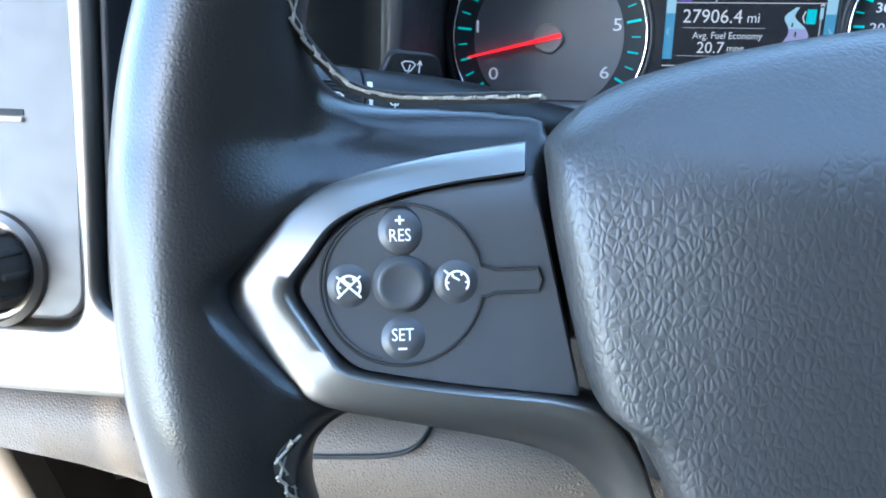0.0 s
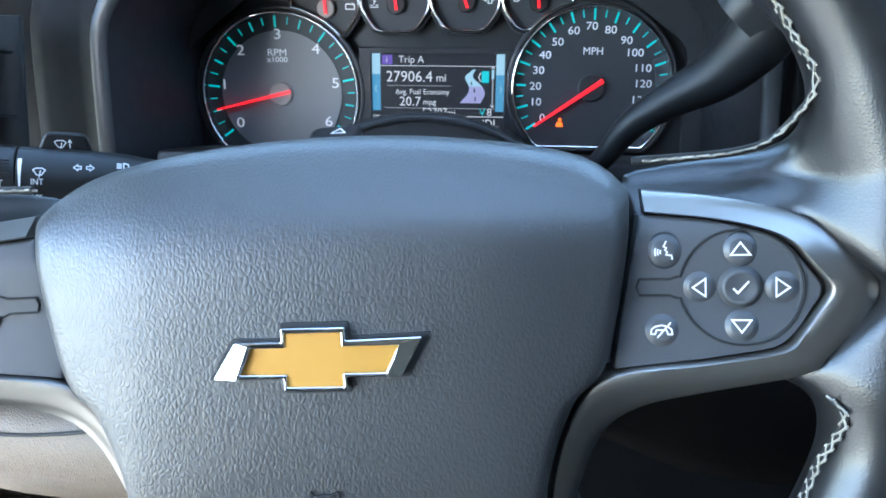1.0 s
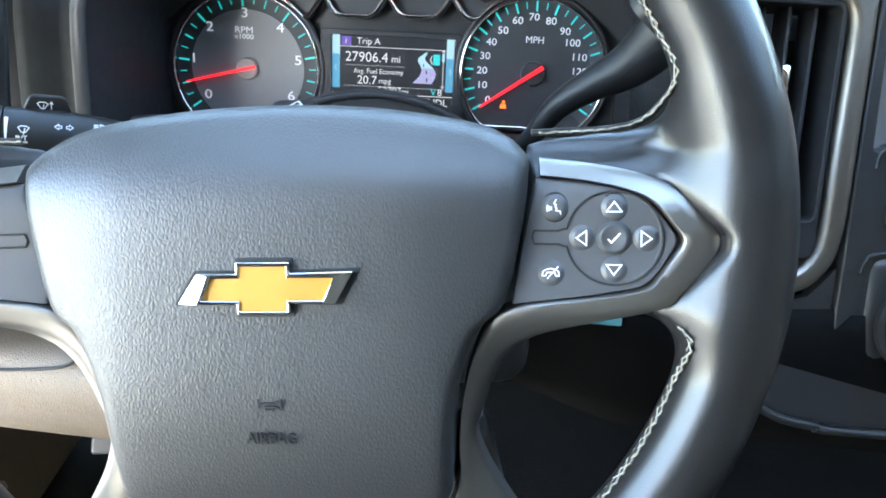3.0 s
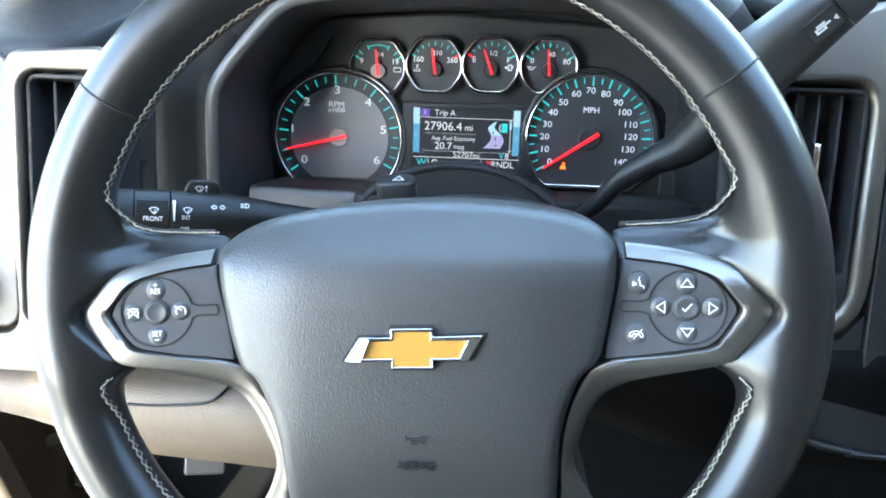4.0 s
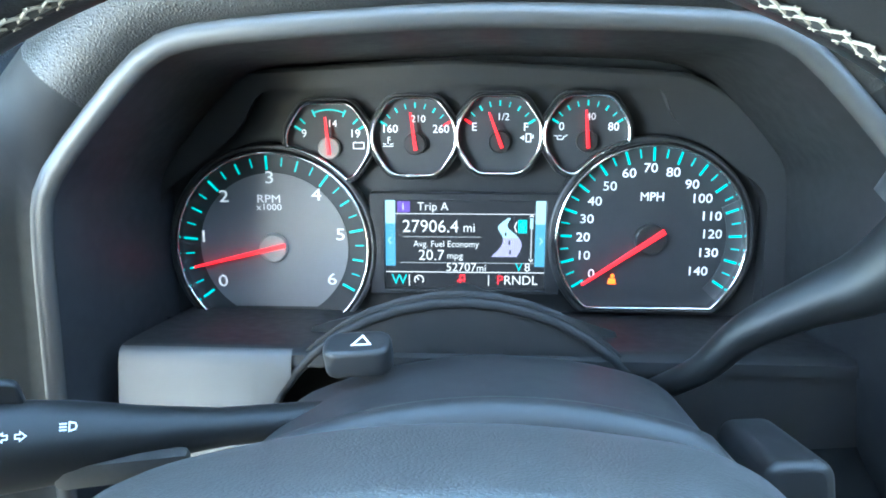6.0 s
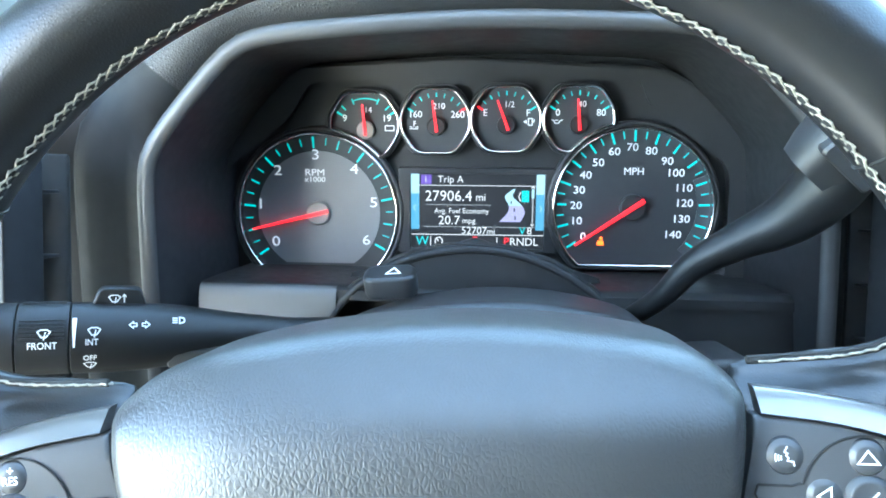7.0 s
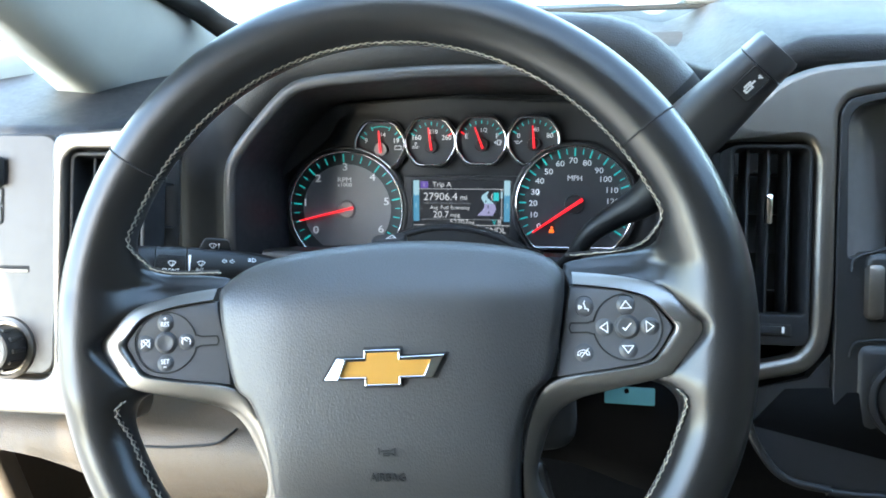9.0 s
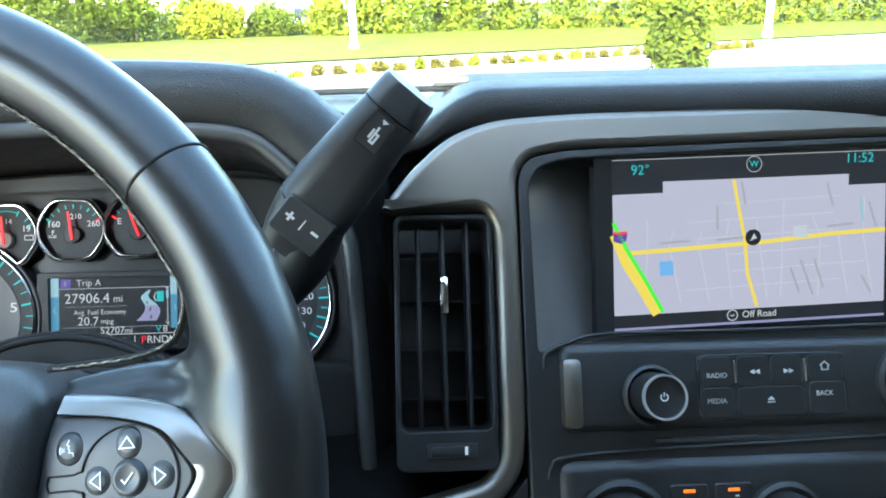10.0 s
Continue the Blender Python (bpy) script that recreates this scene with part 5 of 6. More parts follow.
make_shroud()
hz = Matrix.Translation((-0.0290, 0.0550, -0.153)) @ pose(0, 0, 0, -64, 0, 0)
plate("hazard_button", rounded(-0.0130, -0.0075, 0.0130, 0.0080, 0.006), [], -0.008, 0.004, M_SHROUD, column, "hazard button", bevel=0.002, m=hz)
strokes("hazard_sign", [[(-0.0034, -0.002), (0.0034, -0.002), (0, 0.0036), (-0.0034, -0.002)]], 0.0007, M_WHITE, column, hz @ Matrix.Translation((0.002, 0.0, 0.0041)))

# ---- turn stalk ----
st = tagged(empty("turn_stalk", Matrix.Translation((-0.0056, 0.2323, 1.4752)) @ pose(0, 0, 0, 0, 14.0, 27.0) @ Matrix.Diagonal((1.04, 0.78, 0.78, 1.0))), "black turn and wiper stalk with white symbols", "stalk")
ring_x = lambda x, ry, rz, n=36: [(x, ry * math.cos(2 * math.pi * j / n), rz * math.sin(2 * math.pi * j / n)) for j in range(n)]
loft("end_cap", [ring_x(x, r, r) for x, r in ((-0.0560, 0.0150), (-0.0552, 0.0170), (-0.0530, 0.0182), (-0.0300, 0.0190), (-0.0296, 0.0186))], M_STALK, st, "smooth black end cap")
loft("wiper_ring", [ring_x(x, r, r) for x, r in ((-0.0294, 0.0182), (-0.0292, 0.0188), (-0.0114, 0.0190), (-0.0112, 0.0184))], M_STALK, st, "ribbed wiper ring")
for k in range(64):
    a = 2 * math.pi * k / 64
    if 75 < math.degrees(a) % 360 < 118 or 175 < math.degrees(a) < 215:
        continue
    deg = math.degrees(a)
    if 150 < deg < 232:
        continue
    tube("rib", [(-0.0280, 0.0190 * math.cos(a), 0.0190 * math.sin(a)), (-0.0128, 0.0192 * math.cos(a), 0.0192 * math.sin(a))], 0.0004, M_STALK, st, sides=5)
loft("arm", [ring_x(x, a, b) for x, a, b in ((-0.0108, 0.0184, 0.0184), (-0.0104, 0.0190, 0.0190), (0.012, 0.0188, 0.0188), (0.030, 0.0165, 0.0170), (0.050, 0.0125, 0.0125), (0.075, 0.0090, 0.0085), (0.110, 0.0085, 0.0080))], M_STALK, st, "tapered black arm")
box("thumb_rest", (0.040, 0.010, 0.014), (0.044, -0.012, -0.006), M_GAP, st, bevel=0.004)
plate("flash_tab", round_poly([(-0.006, 0.010), (-0.001, 0.0265), (0.014, 0.0265), (0.018, 0.010)], 0.003, 4), [], -0.003, 0.003, M_STALK, st, "upright flash tab", bevel=0.001, m=pose(0, 0.004, 0.0, 78, 0, 0))


def on_stalk(x, deg, r=0.0192):
    """A frame on the stalk's skin; deg: from the side that faces the driver, upwards."""
    a = radians(deg)
    nrm = Vector((0, -math.cos(a), math.sin(a)))
    up = Vector((0, math.sin(a), math.cos(a)))
    o = nrm * r
    return Matrix(((0.69, 0, nrm.x, x), (0, up.y, nrm.y, o.y), (0, up.z, nrm.z, o.z), (0, 0, 0, 1)))


words("front_sign", "FRONT", 0.0050, M_PRINT, st, on_stalk(-0.0200, 22, 0.0193), sx=0.9)
wiper = [[(-0.0032, 0.0012), (-0.0016, 0.0022), (0.0016, 0.0022), (0.0032, 0.0012), (0.0012, -0.0016), (-0.0012, -0.0016), (-0.0032, 0.0012)], [(0, -0.0030), (0.0008, 0.0010)]]
strokes("wiper_sign", wiper, 0.0006, M_PRINT, st, on_stalk(-0.0195, 40, 0.0193))
words("int_sign", "INT", 0.0046, M_PRINT, st, on_stalk(-0.0030, 26, 0.0193), sx=0.9)
strokes("wiper_sign", wiper, 0.0005, M_PRINT, st, on_stalk(-0.0022, 42, 0.0193))
words("off_sign", "OFF", 0.0044, M_PRINT, st, on_stalk(-0.0036, 0, 0.0193), sx=0.9)
strokes("wiper_sign", wiper, 0.0005, M_PRINT, st, on_stalk(-0.0036, -14, 0.0193))
for k in range(9):
    box("speed_mark", (0.0022 - 0.00016 * k, 0.0001, 0.0022), (0, 0, 0), M_PRINT, st, bevel=0, m=on_stalk(-0.0092, 62 - 5 * k, 0.0193) @ pose(0, 0, 0, 90, 0, 0))
arrow = [[(-0.0040, 0), (-0.0018, 0.0018), (-0.0018, 0.0008), (0.0, 0.0008), (0.0, -0.0008), (-0.0018, -0.0008), (-0.0018, -0.0018), (-0.0040, 0)]]
strokes("turn_sign", arrow, 0.0005, M_PRINT, st, on_stalk(0.0130, 52, 0.0190))
strokes("turn_sign", arrow, 0.0005, M_PRINT, st, on_stalk(0.0150, 52, 0.0190) @ pose(0, 0, 0, 0, 0, 180))
strokes("beam_sign", [[(-0.0030, 0.0010), (-0.0008, 0.0010)], [(-0.0030, 0), (-0.0008, 0)], [(-0.0030, -0.0010), (-0.0008, -0.0010)], [(0, 0.0014), (0.0018, 0.001), (0.0022, 0), (0.0018, -0.001), (0, -0.0014), (0, 0.0014)]], 0.0005, M_PRINT, st, on_stalk(0.0290, 60, 0.0178) @ Matrix.Scale(1.3, 4))
strokes("washer_sign", wiper + [[(0.0052, -0.002), (0.0052, 0.0024)], [(0.0042, 0.0012), (0.0052, 0.0026), (0.0062, 0.0012)]], 0.0005, M_PRINT, st, pose(0, 0.004, 0, 78, 0, 0) @ T(0.0045, 0.0205, 0.0031) @ Matrix.Diagonal((0.69, 1.0, 1.0, 1.0)))

# ---- gear lever ----
lever = tagged(empty("gear_lever"), "black column gear lever with tow button and plus minus rocker", "gear lever")
arm_path = smooth_path([(0.222, 0.326, 1.430), (0.236, 0.315, 1.452), (0.2485, 0.312, 1.473), (0.266, 0.310, 1.488), (0.283, 0.307, 1.501), (0.2955, 0.305, 1.518), (0.3045, 0.305, 1.538)], 5)
tube("arm", arm_path, [float(np.interp(k / 5, (0, 1, 2, 3, 4, 5, 6), (0.005, 0.0056, 0.0070, 0.0088, 0.0118, 0.0146, 0.0150))) for k in range(len(arm_path))], M_STALK, lever, sides=20)
ax = Vector((0.353 - 0.300, 0.0, 1.600 - 1.540)).normalized()
sdv = Vector((0, -1, 0))
wd = ax.cross(sdv).normalized()
LV = Matrix(((wd.x, ax.x, sdv.x, 0.300), (wd.y, ax.y, sdv.y, 0.305), (wd.z, ax.z, sdv.z, 1.5395), (0, 0, 0, 1)))


def lever_ring(y, w, d, n=8):
    return [(x, y, z) for x, z in rounded(-w, -d, w, d, min(w, d) * 0.75, n)]


handle = loft("handle", [lever_ring(y, w, d) for y, w, d in ((-0.020, 0.0130, 0.0125), (-0.012, 0.0158, 0.0146), (-0.002, 0.0180, 0.0160), (0.004, 0.0190, 0.0165), (0.0045, 0.0180, 0.0158), (0.006, 0.0180, 0.0158), (0.0065, 0.0192, 0.0168), (0.020, 0.0190, 0.0165), (0.045, 0.0170, 0.0150), (0.0655, 0.0150, 0.0135))], M_SHROUD, lever, "rounded black handle", m=LV)
loft("end_cap", [lever_ring(y, w, d) for y, w, d in ((0.0660, 0.0144, 0.0130), (0.0662, 0.0150, 0.0136), (0.0780, 0.0142, 0.0128), (0.0800, 0.0132, 0.0118))], M_PLASTIC, handle, "flat end cap")
plate("tow_button", rounded(-0.0068, 0.0470, 0.0060, 0.0650, 0.0015), [rounded(-0.0062, 0.0476, 0.0054, 0.0644, 0.0012)], 0.010, 0.0155, M_GAP, handle)
plate("tow_button", rounded(-0.0062, 0.0476, 0.0054, 0.0644, 0.0012), [], 0.010, 0.0153, M_PLASTIC, handle, "square tow button", bevel=0.0004)
strokes("tow_sign", [[(0, 0.004), (0, -0.004), (0.0018, -0.004), (0.0018, 0.0005), (0, 0.0005)], [(-0.0014, 0.002), (-0.0014, -0.003)], [(0.0, 0.0062), (0.0014, 0.0074), (-0.0008, 0.0074)]], 0.0011, M_PRINT, handle, T(-0.0004, 0.0550, 0.0154))
loft("rocker", [[(x, y, z) for x, y in rounded(-0.0135 * k, -0.0100 * k, 0.0135 * k, 0.0095 * k, 0.002)] for k, z in ((1, 0.010), (1, 0.0172), (0.92, 0.0184))], M_PLASTIC, handle, "plus minus rocker")
strokes("plus_sign", [[(-0.0024, 0), (0.0024, 0)], [(0, -0.0024), (0, 0.0024)]], 0.0013, M_PRINT, handle, T(-0.0070, 0.0005, 0.0186))
strokes("minus_sign", [[(-0.0020, 0), (0.0020, 0)]], 0.0014, M_PRINT, handle, T(0.0072, 0.0005, 0.0186, 0))
strokes("bar_sign", [[(0, -0.003), (0, 0.003)]], 0.0006, M_PRINT, handle, T(0.0, 0.0005, 0.0186))

# ---- centre stack ----
stack = tagged(empty("centre_stack", FR), "black centre stack with screen, radio controls and heater panel", "centre stack")
OPEN = [(0.4190, -0.0440), (0.4175, 0.0540), (0.4225, 0.0650), (0.4384, 0.0704), (0.6220, 0.0790), (0.7420, 0.0830), (0.7420, -0.0310), (0.5030, -0.0340), (0.4565, -0.0345), (0.4330, -0.0400)]
OPEN_R = [0.004, 0.02, 0.01, 0.02, 0.05, 0.008, 0.008, 0.05, 0.02, 0.015]
FOOT = [(0.3580, -0.1600), (0.3638, -0.1779), (0.3759, -0.1972), (0.3896, -0.2066), (0.4125, -0.2107), (0.4456, -0.2132), (0.7600, -0.2160)]
plate("bezel", round_poly([(0.4118, -0.0900), (0.4118, 0.0600), (0.4170, 0.0708), (0.4380, 0.0758), (0.6220, 0.0832), (0.7600, 0.0860), (0.7600, -0.1600), (0.4118, -0.1600)], [0.01, 0.01, 0.008, 0.02, 0.05, 0.01, 0.01, 0.01], 5), [round_poly(OPEN, OPEN_R, 5)], -0.020, 0.001, M_STACK, stack, bevel=0.0012)
loft("recess_wall", [[(x + k * max(0.0, 1 - (x - 0.4175) / 0.05), y + (0.5 * k if y > 0 else -0.2 * k), z) for x, y in round_poly(OPEN, OPEN_R, 5)] for k, z in ((0.0, -0.004), (0.002, -0.008), (0.022, -0.024), (0.046, -0.038), (0.050, -0.042))], M_RECESS, stack, "recess round the screen, greyed for its sky reflection", caps=False)
FN = dash_frame(0.4595, 0.3601, 0.226, 5.9, 0.3, 1.5519) @ Matrix.Translation((-0.4705, -0.0545, 0))
nav = tagged(empty("map_screen", FN), "lit touch screen showing a pale road map", "screen")
NX0, NX1, NY0, NY1 = 0.4705, 0.6320, -0.0420, 0.0545
plate("screen_glass", rounded(NX0 - 0.010, NY0 - 0.02, NX1 + 0.02, NY1 + 0.008, 0.002), [], -0.010, -0.0005, M_GLOSS, nav)


def patch(name, pts, mat, z):
    """A lit patch on the screen, by fractions from its upper left corner."""
    return plate(name, [(NX0 + (NX1 - NX0) * x, NY1 - (NY1 - NY0) * y) for x, y in pts], [], z - 0.0002, z, mat, nav)


def bar(name, x0, y0, x1, y1, mat, z):
    return patch(name, [(x0, y1), (x1, y1), (x1, y0), (x0, y0)], mat, z)


def band(name, pts, w, mat, z):
    P = [(NX0 + (NX1 - NX0) * x, NY1 - (NY1 - NY0) * y) for x, y in pts]
    return strokes(name, [P], w, mat, nav, Matrix.Translation((0, 0, z)), 0.0001)


bar("screen_ground", 0, 0, 1, 1, S_DARK, 0.0)
patch("map", [(0, 0.91), (1, 0.91), (1, 0.20), (0.86, 0.20), (0.86, 0.135), (0.18, 0.135), (0.18, 0.20), (0, 0.20)], S_MAP, 0.0004)
rnd = random.Random(9)
for k in range(9):
    x = 0.12 + 0.10 * k
    band("lane", [(x, 0.25 + rnd.uniform(0, 0.2)), (x + rnd.uniform(-0.02, 0.04), 0.5), (x + rnd.uniform(-0.02, 0.06), 0.85)], 0.0006, S_MAPLINE, 0.0005)
for k in range(6):
    y = 0.28 + 0.1 * k
    band("lane", [(0.25 + rnd.uniform(0, 0.2), y), (0.75 + rnd.uniform(0, 0.2), y - 0.02)], 0.0006, S_MAPLINE, 0.0005)
band("main_road", [(0.02, 0.545), (0.30, 0.53), (0.55, 0.515), (0.80, 0.485), (1.0, 0.475)], 0.0024, S_YELLOW, 0.0006)
band("main_road", [(0.435, 0.14), (0.452, 0.30), (0.475, 0.50), (0.485, 0.70), (0.52, 0.90)], 0.0020, S_YELLOW, 0.0006)
band("motorway", [(0.005, 0.43), (0.045, 0.60), (0.10, 0.75), (0.155, 0.91)], 0.0060, S_YELLOW, 0.00065)
band("motorway", [(0.0, 0.36), (0.05, 0.53), (0.11, 0.70), (0.175, 0.90)], 0.0022, S_GREEN, 0.0007)
bar("water", 0.165, 0.60, 0.215, 0.685, S_MAPBLUE, 0.0006)
band("water", [(0.905, 0.27), (0.915, 0.42)], 0.0014, S_BLUE2, 0.0006)
patch("road_shield", [(0.0, 0.43), (0.05, 0.43), (0.045, 0.47), (0.025, 0.485), (0.0, 0.47)], S_VIOLET, 0.0008)
patch("road_shield", [(0.0, 0.415), (0.05, 0.415), (0.05, 0.43), (0.0, 0.43)], S_RED, 0.0008)
patch("road_shield", [(0.655, 0.43), (0.705, 0.43), (0.705, 0.50), (0.655, 0.50)], S_WHITE, 0.0008)
for x, y, w, turn in ((0.22, 0.49, 0.017, 3), (0.42, 0.485, 0.016, 3), (0.83, 0.435, 0.016, 4), (0.375, 0.36, 0.013, 90), (0.47, 0.22, 0.013, -80), (0.66, 0.75, 0.016, -70), (0.705, 0.74, 0.022, -70), (0.75, 0.72, 0.018, -72), (0.79, 0.25, 0.014, -75), (0.95, 0.38, 0.016, -72), (0.93, 0.80, 0.012, -60)):
    plate("street_name", [(-w / 2, -0.0007), (w / 2, -0.0007), (w / 2, 0.0007), (-w / 2, 0.0007)], [], 0.0007, 0.0008, S_NAME, nav, m=T(NX0 + (NX1 - NX0) * x, NY1 - (NY1 - NY0) * y, 0, turn))
lathe("car_mark", [(0.0046, 0), (0.0046, 0.0004), (0.0002, 0.0004)], S_DARK, nav, "", 24, T(NX0 + (NX1 - NX0) * 0.505, NY1 - (NY1 - NY0) * 0.485, 0.0006))
plate("car_arrow", [(-0.0018, -0.002), (0, -0.001), (0.0022, -0.0006), (0.0004, 0.0024)], [], 0.0010, 0.0011, S_WHITE, nav, m=T(NX0 + (NX1 - NX0) * 0.505, NY1 - (NY1 - NY0) * 0.485, 0))
words("temperature", "92\u00b0", 0.0078, S_TEAL, nav, T(NX0 + 0.10 * (NX1 - NX0), NY1 - 0.065 * (NY1 - NY0), 0.0004))
words("clock_digits", "11:52", 0.0078, S_TEAL, nav, T(NX0 + 0.90 * (NX1 - NX0), NY1 - 0.045 * (NY1 - NY0), 0.0004))
words("map_caption", "Off Road", 0.0056, S_WHITE, nav, T(NX0 + 0.53 * (NX1 - NX0), NY1 - 0.945 * (NY1 - NY0), 0.0004))
strokes("caption_mark", [circle(0, 0, 0.0030, 20) + [(0.0030, 0)], [(-0.0012, 0.0004), (0, -0.0006), (0.0012, 0.0004)]], 0.0005, S_WHITE, nav, T(NX0 + 0.43 * (NX1 - NX0), NY1 - 0.945 * (NY1 - NY0), 0.0004))
strokes("compass_mark", [circle(0, 0, 0.0044, 24) + [(0.0044, 0)]], 0.0005, S_GREY, nav, T(NX0 + 0.51 * (NX1 - NX0), NY1 - 0.055 * (NY1 - NY0), 0.0004))
words("compass_letter", "W", 0.0050, S_TEAL, nav, T(NX0 + 0.51 * (NX1 - NX0), NY1 - 0.055 * (NY1 - NY0), 0.0004))
bar("screen_line", 0, 0.985, 1, 1.0, S_LILAC, 0.0005)
bar("screen_line", 0, 0.0, 1, 0.006, S_GREY, 0.0005)

plate("foot_panel", [(0.4106, -0.1130), (0.3970, -0.1310), (0.3490, -0.1440)] + FOOT + [(0.7600, -0.1700), (0.4106, -0.1700)], [], -0.012, -0.002, M_VENT, stack, "black lower panel of the stack")
tube("foot_edge", smooth_path([(x, y, -0.001) for x, y in FOOT], 4), 0.0028, M_STACK, stack, "rounded lower edge", sides=10)

# radio controls
radio = part("radio_panel", box_bm((0.310, 0.0510, 0.030), 0.007, 4, (0.584, -0.0635, -0.002)), M_STACK, stack, "black radio control panel", m=Matrix.Translation((0, 0, -0.0075)))
box("radio_end", (0.0115, 0.0400, 0.0310), (0.4352, -0.0668, -0.0010), M_TRIM, radio, "satin silver end of the radio panel", bevel=0.004)


def make_knob(x, y, r, parent, label):
    m = T(x, y, 0.0125) @ Matrix.Diagonal((1.0, 1.087, 1.25, 1.0))
    lathe("knob_collar", [(r * 1.40, 0), (r * 1.37, 0.0025), (r * 1.22, 0.0035), (r * 1.18, 0.001)], M_STACK, parent, "", 36, m)
    k = lathe("knob", [(r * 1.05, 0), (r, 0.014), (r * 0.96, 0.0165), (r * 0.90, 0.0165), (r * 0.88, 0.0155), (0.0002, 0.0150)], M_STACK, parent, label, 40, m)
    lathe("knob_ring", [(r * 0.985, 0.0150), (r * 0.985, 0.0172), (r * 0.90, 0.0172), (r * 0.90, 0.0150)], M_RING, k, "bright ring", 40)
    return k


pk = make_knob(0.4762, -0.0690, 0.0114, radio, "round volume knob with chrome ring")
strokes("power_sign", [[(0.0018 * math.sin(radians(a)), 0.0018 * math.cos(radians(a))) for a in range(35, 326, 20)], [(0, 0.0005), (0, 0.0024)]], 0.0005, M_PRINT, pk, T(0, 0, 0.0156))
make_knob(0.6190, -0.0660, 0.0150, radio, "round tuning knob with chrome ring")
plate("bank_groove", rounded(0.5010, -0.0838, 0.5822, -0.0466, 0.006), [], 0.010, 0.0134, M_GAP, radio)
bp = plate("button_bank", rounded(0.5016, -0.0832, 0.5816, -0.0472, 0.0055), [], 0.010, 0.0140, M_GLOSS, radio, bevel=0.0004)
for x0, y0, x1, y1 in ((0.5028, -0.0654, 0.5198, -0.0486), (0.5028, -0.0820, 0.5198, -0.0660), (0.5226, -0.0654, 0.5404, -0.0486), (0.5410, -0.0654, 0.5580, -0.0486), (0.5226, -0.0820, 0.5580, -0.0660), (0.5608, -0.0634, 0.5804, -0.0486), (0.5608, -0.0820, 0.5804, -0.0640)):
    plate("button", rounded(x0, y0, x1, y1, 0.003), [], 0.0135, 0.0144, M_STACK, bp, bevel=0.0003)
words("button_word", "RADIO", 0.0040, M_FAINT, bp, T(0.5114, -0.0592, 0.0145), sx=0.9)
words("button_word", "MEDIA", 0.0040, M_FAINT, bp, T(0.5106, -0.0735, 0.0145), sx=0.9)
words("button_word", "BACK", 0.0040, M_FAINT, bp, T(0.5690, -0.0707, 0.0145), sx=0.9)
for x, s in ((0.5320, -1), (0.5505, 1)):
    for d in (-0.0014, 0.0014):
        plate("seek_sign", [(-0.0013 * s, -0.0014), (0.0013 * s, 0), (-0.0013 * s, 0.0014)], [], 0.0144, 0.0146, M_FAINT, bp, m=T(x + d, -0.0575, 0))
plate("eject_sign", [(-0.002, 0), (0.002, 0), (0, 0.0020)], [], 0.0144, 0.0146, M_FAINT, bp, m=T(0.5398, -0.0735, 0))
strokes("eject_sign", [[(-0.002, 0), (0.002, 0)]], 0.0007, M_FAINT, bp, T(0.5398, -0.0747, 0.0144))
strokes("home_sign", [[(-0.0026, 0), (0, 0.0024), (0.0026, 0)], [(-0.0017, 0), (-0.0017, -0.0022), (0.0017, -0.0022), (0.0017, 0)]], 0.0007, M_FAINT, bp, T(0.5703, -0.0552, 0.0145))
for x in (0.5212, 0.5594):
    box("divider", (0.0012, 0.0130, 0.0012), (x, -0.0572, 0.0142), M_CHROME, bp, bevel=0.0004)
box("disc_slot", (0.108, 0.0034, 0.002), (0.532, -0.0950, 0.0010), M_GAP, stack, bevel=0.0008)
for name_y, pts in ((0, ((0.4214, -0.0529), (0.4230, -0.0440), (0.4340, -0.0388), (0.4565, -0.0338), (0.5400, -0.0335), (0.7300, -0.0300))), (1, ((0.4214, -0.1140), (0.4231, -0.1070), (0.4321, -0.1019), (0.4884, -0.0990), (0.6005, -0.0962), (0.7300, -0.0930)))):
    tube("edge_bead", smooth_path([(x, y, 0.0020) for x, y in pts], 5), 0.0011, M_STACK, stack, "rounded moulding edge", sides=8)
# heater panel
heat = part("heater_panel", box_bm((0.314, 0.074, 0.026), 0.012, 4, (0.580, -0.1375, -0.003)), M_STACK, stack, "black heater control panel", m=Matrix.Translation((0, 0, -0.006)))
hk = make_knob(0.4565, -0.1420, 0.0190, heat, "round heater knob with chrome ring")
for k, mat in enumerate((S_BLUE, S_BLUE, S_RED, S_RED)):
    a0 = 125 - 35 * k
    plate("heat_mark", circle(0, 0, 0.0130, 8, a0, a0 - 28) + circle(0, 0, 0.0112, 8, a0 - 28, a0), [], 0.0154, 0.0158, mat, hk)
make_knob(0.5420, -0.1405, 0.0150, heat, "round fan knob with chrome ring")
for x in (0.4930, 0.5165):
    plate("heater_button", rounded(x - 0.010, -0.1380, x + 0.010, -0.1185, 0.002), [], 0.003, 0.0112, M_STACK, heat, bevel=0.0008)
    plate("lamp", [(x - 0.003, -0.1230), (x + 0.003, -0.1230), (x + 0.003, -0.1213), (x - 0.003, -0.1213)], [], 0.0112, 0.0115, M_AMBER, heat)
words("button_word", "A/C", 0.0045, M_PRINT, heat, T(0.4930, -0.1280, 0.0113))
strokes("air_sign", [[(-0.003, -0.002), (-0.001, 0.001), (0.002, 0.001)], [(0.0005, 0.003), (0.0025, 0.003)], [(-0.001, -0.002), (0.003, -0.002)]], 0.0008, M_PRINT, heat, T(0.5165, -0.1285, 0.0113))
